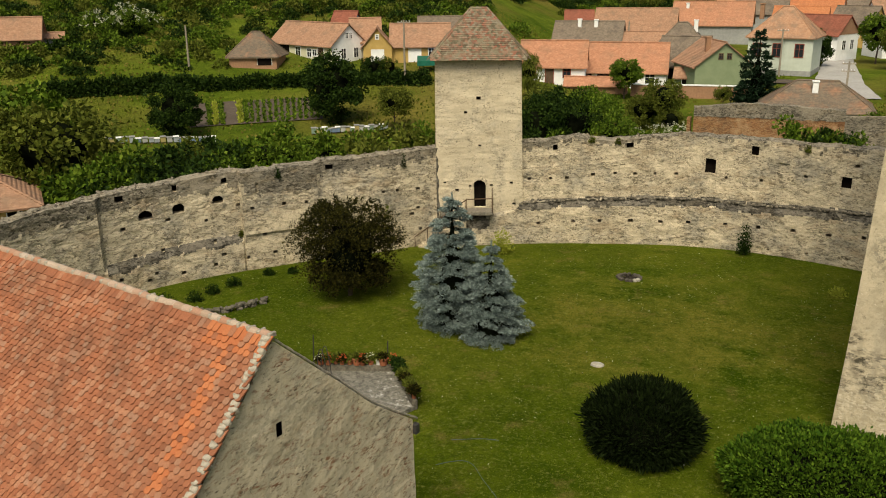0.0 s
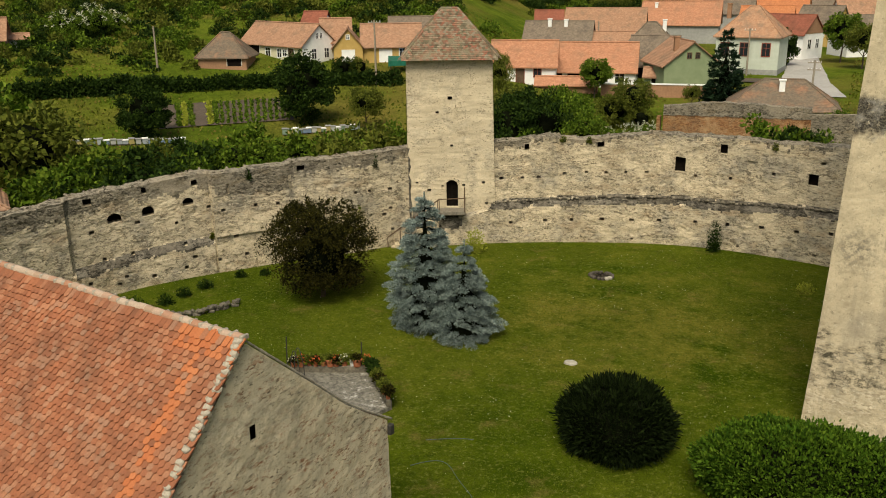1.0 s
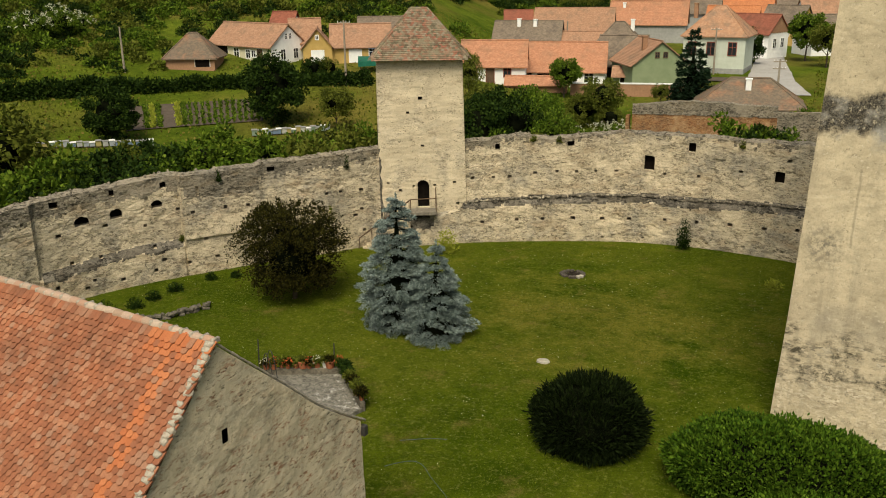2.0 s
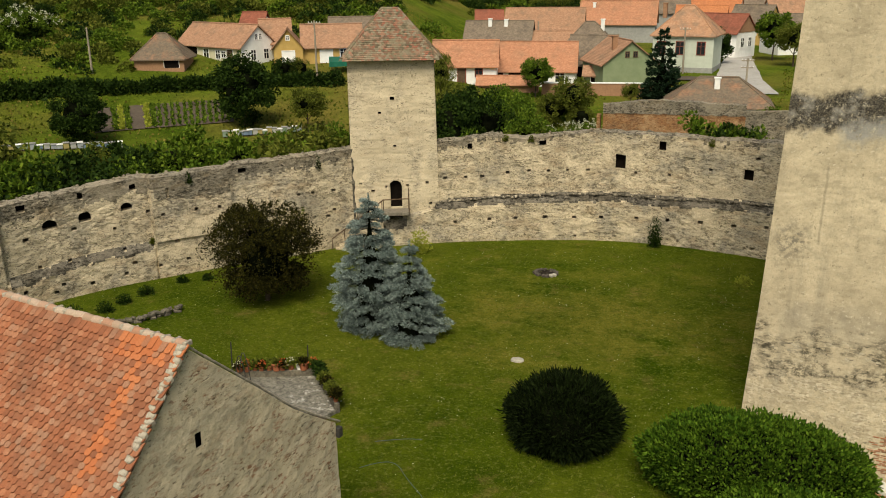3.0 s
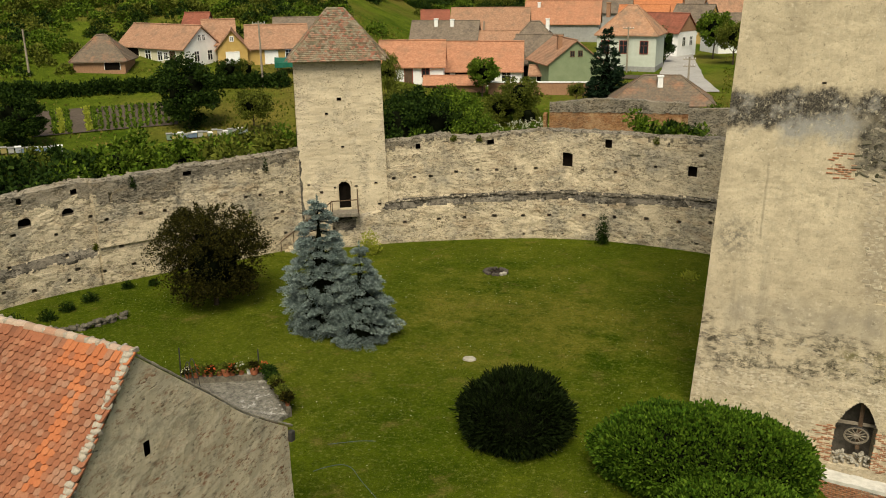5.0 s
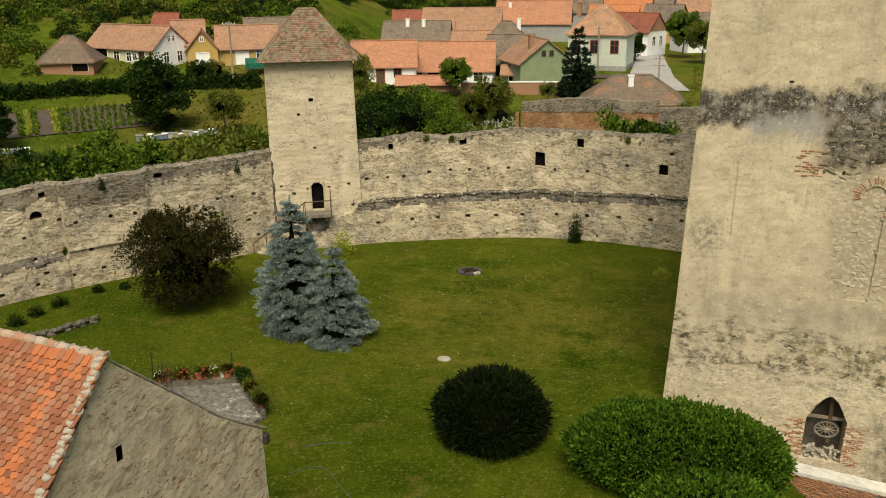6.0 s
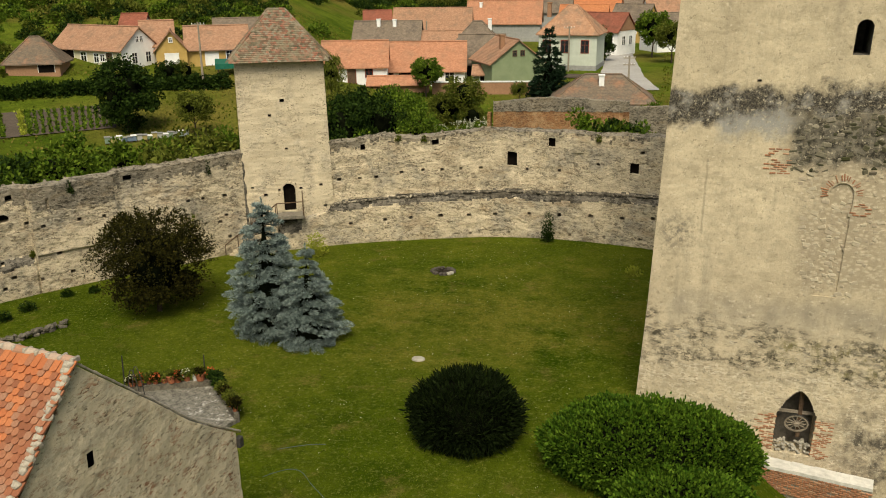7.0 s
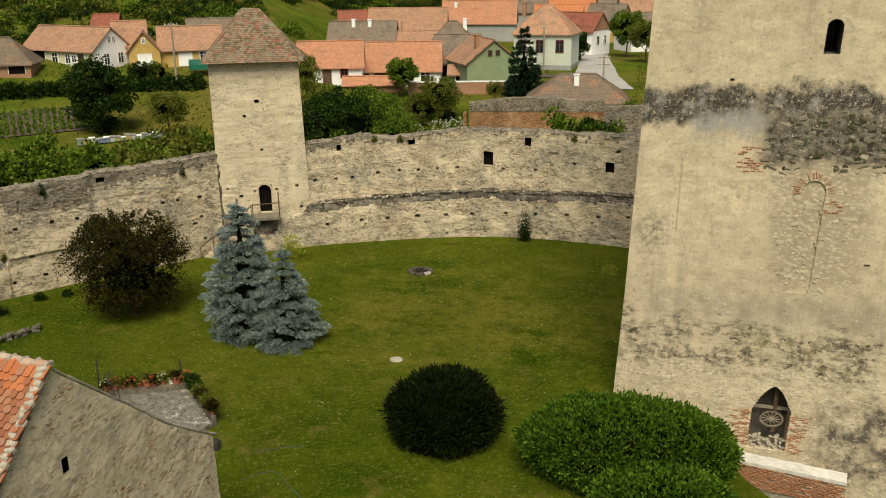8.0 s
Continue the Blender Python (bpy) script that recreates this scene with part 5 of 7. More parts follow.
def grass_field():
    rng = np.random.default_rng(5)
    n = 60000
    az = rng.uniform(-6, 47, n)
    d_ = np.sqrt(rng.uniform(24 ** 2, 57.5 ** 2, n))
    rd = np.array([ring_d(a) for a in az])
    ok = d_ < rd - 0.1
    az, d_ = np.radians(az[ok]), d_[ok]
    x, y = -np.sin(az) * d_, np.cos(az) * d_
    z = np.array([ground_z(a, b) for a, b in zip(x, y)])
    P = np.stack([x, y, z - 0.01], 1)
    ob = new("grass_tufts", quads_mesh("grass_tufts", leaves(P, np.tile(np.array([0, 0, 1.0]), (len(P), 1)), 0.08, 0.05, rng, 0.7), L_GRASS))
    tagged(ob, "short green grass blades covering the lawn", "grass", kind="stuff")
    k = rng.integers(0, len(P), 1800)
    Q = P[k] + np.array([0, 0, 0.06])
    w = np.array([noise.noise((p[0] * 0.2, p[1] * 0.2, 9)) for p in Q])
    Q = Q[w > -0.05]
    ob = new("clover_flowers", quads_mesh("clover_flowers", leaves(Q, np.tile(np.array([0, 0, 1.0]), (len(Q), 1)), 0.045, 0.04, rng, 1.5), L_BLOOM))
    tagged(ob, "tiny pale clover flowers scattered over the lawn", "flowers", kind="stuff")


grass_field()


def meadow_grass():
    rng = np.random.default_rng(25)
    for k, (mat, n) in enumerate(((L_GRASS, 22000), (L_HAY, 14000), (L_OLIVE, 4000))):
        az, d_ = rng.uniform(-6, 55, n), np.sqrt(rng.uniform(80 ** 2, 168 ** 2, n))
        x, y = -np.sin(np.radians(az)) * d_, np.cos(np.radians(az)) * d_
        w = np.array([noise.noise((a * 0.06, b * 0.06, 3 + 7 * k)) for a, b in zip(x, y)])
        ok = (w > -0.08) & ~((np.abs(az + 0.1) < 2.6) & (d_ > 115)) & ~((az > 31.8) & (az < 40.6) & (d_ > 96) & (d_ < 107.5))
        x, y = x[ok], y[ok]
        P = np.stack([x, y, np.array([ground_z(a, b) for a, b in zip(x, y)])], 1)
        ob = new("meadow_grass", quads_mesh("meadow_grass", leaves(P, np.tile(np.array([0, 0, 1.0]), (len(P), 1)), 0.3, 0.28, rng, 0.6), mat))
        tagged(ob, "tufts of long green and straw-coloured meadow grass", "grass", kind="stuff")


L_HAY = leaf("straw-coloured grass", [(0.14, 0.12, 0.025), (0.22, 0.18, 0.045)])
meadow_grass()

# ---- village houses ----
def roof_mat(name, c1, c2, c3):
    k = Mat(name, 0.9, spec=0.08)
    x, y, z = k.xyz()
    row = k.n.new("ShaderNodeTexWave")
    row.wave_type, row.bands_direction = "BANDS", "Z"
    row.inputs["Scale"].default_value, row.inputs["Distortion"].default_value = 2.2, 0.6
    k.l.new(k.tc, row.inputs["Vector"])
    cells = k.grey(k.voro(4.5, k.vec((1, 1, 1.6)))["Color"])
    big, mid = k.noise(0.5, 5, 0.65), k.noise(2.2, 5, 0.7)
    col = k.mix(k.ramp(mid, (0.35, 0.0), (0.65, 1.0)), c1, c2)
    col = k.mix(k.ramp(big, (0.48, 0.0), (0.66, 0.8)), col, c3)
    col = k.mix(k.ramp(cells, (0.2, 0.35), (0.8, 0.0)), col, tuple(0.55 * c for c in c1))
    k.color(col).bump(row.outputs["Fac"], 0.5, 0.06)
    return k.m


R_ORANGE = roof_mat("orange village tile", (0.41, 0.19, 0.11), (0.5, 0.25, 0.15), (0.31, 0.175, 0.11))
R_PINK = roof_mat("faded pink-brown tile", (0.33, 0.185, 0.115), (0.43, 0.25, 0.16), (0.23, 0.155, 0.105))
R_GREY = roof_mat("grey-brown old tile", (0.17, 0.135, 0.1), (0.24, 0.19, 0.145), (0.12, 0.1, 0.08))
R_MIX = roof_mat("half grey half red old tile", (0.15, 0.125, 0.095), (0.21, 0.155, 0.11), (0.34, 0.17, 0.1))
R_TALL = roof_mat("salmon tile with grey patches", (0.4, 0.22, 0.13), (0.46, 0.27, 0.17), (0.2, 0.155, 0.115))
R_RED = roof_mat("dark red tile", (0.24, 0.085, 0.055), (0.31, 0.115, 0.075), (0.17, 0.075, 0.05))
R_BRIGHT = roof_mat("bright orange new tile", (0.46, 0.17, 0.075), (0.53, 0.22, 0.1), (0.4, 0.16, 0.08))
W_WHITE = simple("white house plaster", (0.76, 0.76, 0.74), (0.88, 0.88, 0.86), 1.5)
W_CREAM = simple("cream house plaster", (0.55, 0.52, 0.36), (0.66, 0.62, 0.45), 1.5)
W_YELLOW = simple("ochre yellow plaster", (0.42, 0.28, 0.09), (0.52, 0.36, 0.13), 1.5)
W_GREEN = simple("sage green plaster", (0.2, 0.25, 0.14), (0.26, 0.31, 0.18), 1.2)
W_PALE = simple("pale grey-green plaster", (0.46, 0.5, 0.42), (0.56, 0.6, 0.52), 1.2)
W_BRICK = simple("raw brown brickwork", (0.27, 0.15, 0.09), (0.38, 0.22, 0.13), 5)
W_GREY = simple("grey cement", (0.25, 0.25, 0.24), (0.36, 0.36, 0.34), 2)
W_WOODRED = simple("red-brown painted wood", (0.2, 0.06, 0.04), (0.28, 0.09, 0.06), 5)
W_TARP_B = simple("blue tarpaulin", (0.03, 0.12, 0.4), (0.05, 0.18, 0.5), 2, 0.5)
W_TARP_G = simple("dark green tarpaulin", (0.01, 0.09, 0.06), (0.02, 0.14, 0.09), 2, 0.5)


def house(az, d, turn, L, W, hw, hr, wall, roof, label, hip=0.0, at=0.0, front=(), right=(), left=(), chimneys=(), z=None, plinth=None, frame_m=None, gable=None, endwall=None):
    """A house: ridge along local x, front to -y. at: which point of its front stands at (az, d), -1 left corner to 1 right corner.
    Openings: (across, sill height, width, height, kind)."""
    x, y = polar(az, d)
    zz = ground_z(x, y) if z is None else z
    m = Matrix.Translation((x, y, zz)) @ Matrix.Rotation(radians(az + turn), 4, "Z") @ Matrix.Translation((-at * L / 2, 0, 0))
    root = thing("house", m, label, "house")
    bm = bmesh.new()
    X = L / 2
    b = [(-X, 0, -1.5), (X, 0, -1.5), (X, W, -1.5), (-X, W, -1.5), (-X, 0, hw), (X, 0, hw), (X, W, hw), (-X, W, hw)]
    hx = hip * min(X * 0.85, W / 2)
    if hip < 0.99:
        k = 1 - hip
        b += [(-X, W / 2, hw + hr * k), (X, W / 2, hw + hr * k)]
    v = [bm.verts.new(p) for p in b]
    for f in ((0, 1, 5, 4), (2, 3, 7, 6)):
        bm.faces.new([v[i] for i in f])
    if hip < 0.99:
        bm.faces.new([v[i] for i in (1, 2, 6, 9, 5)])
        bm.faces.new([v[i] for i in (3, 0, 4, 8, 7)])
    else:
        bm.faces.new([v[i] for i in (1, 2, 6, 5)])
        bm.faces.new([v[i] for i in (3, 0, 4, 7)])
    walls = part("wall", bm, wall, root)
    # roof plates with thickness
    o, t = 0.4, 0.14
    sl = hr / (W / 2)
    e = hw - o * sl
    oe = 0.3 if hip < 0.99 else 0.4
    bm = bmesh.new()

    def plate(pts):
        a = [bm.verts.new(p) for p in pts]
        c = [bm.verts.new((p[0], p[1], p[2] - t)) for p in pts]
        bm.faces.new(a)
        bm.faces.new(list(reversed(c)))
        for i in range(len(a)):
            j = (i + 1) % len(a)
            bm.faces.new((a[i], c[i], c[j], a[j]))
    Z = t + 0.02
    rx = X + oe - (hx + (oe if hip else 0))
    plate([(-X - oe, -o, e + Z), (X + oe, -o, e + Z), (rx, W / 2, hw + hr + Z), (-rx, W / 2, hw + hr + Z)])
    plate([(X + oe, W + o, e + Z), (-X - oe, W + o, e + Z), (-rx, W / 2, hw + hr + Z), (rx, W / 2, hw + hr + Z)])
    if hip:
        plate([(X + oe, -o, e + Z), (X + oe, W + o, e + Z), (rx, W / 2, hw + hr + Z)])
        plate([(-X - oe, W + o, e + Z), (-X - oe, -o, e + Z), (-rx, W / 2, hw + hr + Z)])
    bmesh.ops.recalc_face_normals(bm, faces=bm.faces)
    rf = part("roof", bm, roof, root)
    bm = bmesh.new()
    add_tube(bm, (-rx, W / 2, hw + hr + Z), (rx, W / 2, hw + hr + Z), 0.12, 0.12, 6)
    if hip:
        for sx in (-1, 1):
            for yy in (-o, W + o):
                add_tube(bm, (sx * (X + oe), yy, e + Z), (sx * rx, W / 2, hw + hr + Z), 0.1, 0.1, 6)
    part("ridge_tiles", bm, roof, rf)
    for cx, cy, ch in chimneys:
        zr = hw + hr * (1 - abs(cy - W / 2) / (W / 2))
        bm = bmesh.new()
        add_box(bm, cx - 0.3, cx + 0.3, cy - 0.3, cy + 0.3, zr - 0.5, zr + ch, 0.02)
        add_box(bm, cx - 0.38, cx + 0.38, cy - 0.38, cy + 0.38, zr + ch, zr + ch + 0.14, 0.02)
        part("chimney", bm, W_BRICK if ch > 1.2 else W_WHITE, rf)
    fm = frame_m or W_WHITE

    def opening(face, u, s, w, h, kind):
        if face == "front":
            mm = Matrix.Translation((u, 0, s))
        elif face == "right":
            mm = Matrix.Translation((X, W / 2 + u, s)) @ Matrix.Rotation(radians(90), 4, "Z")
        else:
            mm = Matrix.Translation((-X, W / 2 - u, s)) @ Matrix.Rotation(radians(-90), 4, "Z")
        bm = bmesh.new()
        f = 0.1
        if kind != "void":
            for q in ((-w / 2 - f, -w / 2, 0, h), (w / 2, w / 2 + f, 0, h), (-w / 2 - f, w / 2 + f, h, h + f), (-w / 2 - f, w / 2 + f, -f, 0)):
                add_box(bm, q[0], q[1], -0.07, 0.02, q[2], q[3])
            if kind == "window":
                add_box(bm, -0.03, 0.03, -0.05, 0.0, 0, h)
                add_box(bm, -w / 2, w / 2, -0.05, 0.0, h * 0.62, h * 0.62 + 0.05)
        else:
            add_box(bm, -w / 2 - 0.06, -w / 2, -0.05, 0.02, 0, h)
            add_box(bm, w / 2, w / 2 + 0.06, -0.05, 0.02, 0, h)
        bm.transform(mm)
        nm = {"window": "window", "door": "door", "gate": "garage_door", "void": "porch_opening"}[kind]
        wn_ = part(nm, bm, fm, root)
        # a void opening is a flat near-black plate standing in for inner shade
        bm = bmesh.new()
        add_box(bm, -w / 2, w / 2, -0.025, 0.02, 0, h)
        bm.transform(mm)
        part({"window": "pane", "door": "door_leaf", "gate": "door_leaf", "void": "dark_opening"}[kind], bm, {"window": M_GLASS, "door": M_WOOD, "gate": W_WHITE, "void": M_VOID_SHADE}[kind], wn_)

    for face, lst in (("front", front), ("right", right), ("left", left)):
        for q in lst:
            opening(face, *q)
    if plinth:
        bm = bmesh.new()
        add_box(bm, -X - 0.05, X + 0.05, -0.06, W + 0.05, -1.5, 0.75)
        part("plinth", bm, plinth, root)
    if endwall:
        bm = bmesh.new()
        vs = [bm.verts.new((X + dx, *q)) for dx in (0.004, 0.02) for q in ((0, -1.5), (W, -1.5), (W, hw), (W / 2, hw + hr), (0, hw))]
        bm.faces.new(vs[5:])
        part("gable_wall", bm, endwall, root, "white painted gable wall")
    if gable:
        bm = bmesh.new()
        vs = [bm.verts.new(p) for p in ((X + 0.05, 0, hw), (X + 0.05, W, hw), (X + 0.05, W / 2, hw + hr))]
        bm.faces.new(vs)
        part("gable_boards", bm, gable, root)
    return root


def build_village():
    win = lambda u, s=0.9, w=0.95, h=1.3: (u, s, w, h, "window")
    house(49.4, 134, -12, 5.0, 4.0, 1.9, 2.4, W_BRICK, R_PINK, "small brown brick barn with rusty red roof")
    house(47.8, 136, -5, 3.2, 2.5, 1.2, 0.5, W_GREY, R_PINK, "low grey shed with pale roof beside barn")
    house(36.2, 120.5, -16, 6.4, 5.2, 1.75, 2.7, W_BRICK, R_MIX, "small brick hut with grey and red hip roof", 1.0, front=((1.6, 0.4, 1.9, 1.2, "void"),))
    house(31.2, 120.5, -52, 14.0, 6.0, 2.75, 2.55, W_CREAM, R_PINK, "long cream village house with white windowed gable", 0.0, 1.0,
          front=(win(-0.6, 1.0, 1.1, 1.2), win(2.0, 1.0, 0.9, 1.1), (4.6, 0.6, 1.3, 1.7, "door"), win(3.2, 1.2, 0.8, 0.8), (-4.4, 0.1, 3.6, 2.4, "void")), right=(win(-1.0, 0.95, 0.75, 1.25), win(1.2, 0.95, 0.75, 1.25), win(-0.35, 3.55, 0.4, 0.7), win(0.35, 3.55, 0.4, 0.7)), frame_m=W_WHITE, endwall=W_WHITE)
    house(30.4, 131, -20, 3.2, 3.0, 3.4, 1.3, W_WHITE, R_RED, "small red-roofed outbuilding behind white gable")
    house(25.5, 121.5, 0, 8.0, 6.5, 2.3, 2.6, W_YELLOW, R_PINK, "ochre yellow house with white garage door", 0.0, front=((-0.8, 0.2, 1.6, 1.6, "gate"), win(1.5, 0.9, 0.8, 1.0)))
    house(27.35, 121.0, 90, 7.0, 3.9, 2.4, 2.3, W_YELLOW, R_PINK, "ochre yellow gabled house front with white shutter", 0.0, -1.0, left=((0.0, 0.5, 1.6, 1.4, "gate"), win(0.0, 3.4, 0.35, 0.5)))
    house(29.0, 124.0, 0, 4.0, 5.5, 2.4, 2.8, W_YELLOW, R_PINK, "ochre house wing with faded tile roof")
    house(24.2, 125, 0, 6.0, 5, 2.8, 2.3, W_GREY, R_GREY, "grey-roofed low house behind the tower")
    house(17.0, 118.5, -4, 8.6, 6.0, 2.4, 2.9, W_WHITE, R_ORANGE, "white village house with orange tile roof and dark door", 0.0, front=(win(-2.7, 0.9, 0.9, 1.2), (-0.4, 0.0, 1.0, 2.0, "door"), win(1.9, 0.9, 0.9, 1.2)), frame_m=W_WOODRED)
    house(13.0, 122.5, -4, 13.4, 7.0, 2.2, 3.4, W_WHITE, R_ORANGE, "long white village house with broad orange tile roof", 0.0, front=((-4.3, 0.2, 2.2, 1.8, "void"), (-1.5, 0.2, 2.0, 1.8, "void"), win(4.6, 0.6, 1.2, 1.3), win(2.6, 0.7, 0.8, 1.2)), frame_m=W_WHITE)
    house(14.2, 116.5, -4, 8.0, 2.6, 0.95, 0.8, W_BRICK, R_ORANGE, "low outbuilding with bright orange tile roof")
    house(8.9, 126.5, -6, 6.4, 7.0, 2.6, 3.6, W_GREEN, R_GREY, "green house with dark grey-brown tile roof", 0.0, front=((-1.2, 0.3, 1.4, 1.9, "void"), win(1.2, 0.8, 0.8, 1.2)), chimneys=((0.9, 5.0, 1.3),))
    house(4.75, 119.5, 112, 9.0, 7.4, 3.6, 2.8, W_GREEN, R_PINK, "sage green gabled house with faded pink tile roof", 0.0, -1.0, left=(win(-0.5, 4.5, 0.45, 0.6), win(0.6, 4.5, 0.45, 0.6)), chimneys=((-2.2, 5.2, 1.7),), frame_m=M_WOOD)
    house(8.3, 120.0, -4, 4.2, 2.6, 1.9, 0.9, W_GREEN, R_PINK, "low porch with faded pink tile roof", front=((0, 0.2, 2.4, 1.4, "void"),))
    house(3.3, 138.5, -10, 9.0, 8.5, 5.6, 3.9, W_PALE, R_TALL, "tall pale green house with red-framed windows and hip roof", 1.0, front=(win(-0.4, 2.7, 1.1, 1.8), win(2.7, 2.7, 1.1, 1.8), win(-3.2, 2.7, 1.1, 1.8)), chimneys=((-3.5, 3.0, 1.6),), plinth=W_GREY, frame_m=W_WOODRED)
    house(0.6, 163, -30, 9.5, 6.5, 4.3, 2.9, W_WHITE, R_RED, "white house with dark red roof and boarded gable", 0.0, 0.7, front=(win(1.0, 1.8, 1, 1.5), win(3.2, 1.8, 1, 1.5)), right=(win(-1.2, 1.8, 1.0, 1.5), win(1.3, 1.8, 1.0, 1.5)), gable=W_BRICK)
    house(-0.4, 188, -25, 8, 6, 4.4, 3.0, W_YELLOW, R_GREY, "pale yellow house with grey roof beyond the road", 0.0, front=(win(-1.5, 1.8), win(1.5, 1.8)), right=(win(0, 1.8),))
    house(12.0, 172, -6, 15, 8, 3.4, 4.4, W_GREY, R_PINK, "large barn with faded pink-brown tile roof")
    house(7.4, 188, -5, 15.5, 8, 3.8, 4.2, W_GREY, R_ORANGE, "large barn with pale orange tile roof", chimneys=((-5, 3, 0.8),))
    house(14.9, 148, -8, 11, 6, 3.3, 2.6, W_GREY, R_GREY, "old house with grey-brown tile roof", chimneys=((-1.5, 2.2, 1.1), (1.2, 2.2, 1.0)), gable=W_WOODRED)
    house(15.4, 186, 0, 5.6, 5, 2.2, 2.1, W_BRICK, R_RED, "small red-roofed farm building")
    house(9.1, 142, -3, 8.5, 7, 3.2, 3.8, W_GREY, R_GREY, "house with mossy grey hip roof", 1.0, chimneys=((2.0, 2.8, 1.2),))
    house(11.3, 146, -3, 7.0, 6, 3.0, 2.3, W_GREY, R_PINK, "small house with brown tile roof")
    house(2.7, 212, -8, 19, 8, 4.2, 3.9, W_WHITE, R_BRIGHT, "long house with bright new orange tile roof", right=(win(0, 4.2, 0.8, 1.0),))
    house(2.4, 192, -6, 10, 6.5, 3.9, 2.9, W_GREY, R_BRIGHT, "house with light orange tile roof")
    house(4.6, 203, -4, 10.5, 7, 4.6, 3.3, W_GREY, R_GREY, "house with weathered grey-brown roof")
    house(-1.4, 222, -10, 12, 7, 4.6, 3.6, W_CREAM, R_GREY, "cream house with grey-brown roof far up the road", front=(win(-2, 1.8), win(1, 1.8)))
    house(-0.2, 246, -6, 14, 7, 4.5, 4.0, W_GREY, R_PINK, "far house with faded brown roof")
    house(-3.2, 205, 20, 11, 7, 4.2, 3.4, W_WHITE, R_PINK, "white roadside house with brown roof", front=(win(-2, 1.8), win(1, 1.8)))
    house(5.6, 236, 0, 12, 7, 4.4, 3.6, W_GREY, R_PINK, "far farmhouse with faded roof")
    house(-3.6, 172, 30, 9, 7, 3.6, 3.2, W_WHITE, R_GREY, "white house half hidden behind roadside trees", front=(win(-2, 1.4), win(1, 1.4)))
    house(0.9, 100, 2, 11.2, 7.0, 1.6, 2.6, W_GREY, R_MIX, "low building with patched pink and grey hip roof", 1.0, chimneys=((-0.2, 2.2, 1.1),))
    house(54.2, 57.5, -4, 8.6, 6, 4.9, 1.7, W_YELLOW, R_PINK, "yellow house with brown roof beyond the wall", 1.0, 0.0, front=((3.0, 3.95, 0.8, 0.6, "void"), (1.5, 3.95, 0.8, 0.6, "void"), (-0.2, 3.95, 0.8, 0.6, "void")))


build_village()


def ribbon(name, label, cat, mat, pts, lift=0.05, wob=0.0):
    """A road or path of changing width, laid on the ground; pts of (bearing, distance, width)."""
    V, F = [], []
    P = []
    for (a0, d0, w0), (a1, d1, w1) in zip(pts, pts[1:]):
        for i in range(10):
            t = i / 10
            P.append((a0 + (a1 - a0) * t, d0 + (d1 - d0) * t, w0 + (w1 - w0) * t))
    P.append(pts[-1])
    xy = [polar(a, d) for a, d, _ in P]
    for i, (a, d, w) in enumerate(P):
        p, q = xy[max(0, i - 1)], xy[min(len(xy) - 1, i + 1)]
        t = Vector((q[0] - p[0], q[1] - p[1])).normalized()
        for s in (-1, -0.33, 0.33, 1):
            ww = w * (0.5 + wob * noise.noise((i * 0.4, s, 3)))
            x, y = xy[i][0] - t.y * s * ww, xy[i][1] + t.x * s * ww
            V.append((x, y, ground_z(x, y) + lift))
    for i in range(len(P) - 1):
        for k in range(3):
            F.append((i * 4 + k, i * 4 + k + 1, i * 4 + k + 5, i * 4 + k + 4))
    ob = new(name, mesh_of(name, V, F, (mat,), True))
    return tagged(ob, label, cat, kind="structure")


ribbon("road", "pale grey dusty village road", "road", M_ROAD, ((-0.9, 118, 7), (-0.2, 130, 6.5), (-0.1, 146, 5.4), (0.0, 162, 4.8), (0.1, 190, 4.6), (-0.8, 225, 4.6)), 0.12, 0.03)
ribbon("dirt_path", "yellowish dirt path joining the road", "path", M_SOIL, ((4.2, 131, 4.0), (2.0, 131, 4.0), (0.5, 130, 4.0)), 0.16, 0.2)


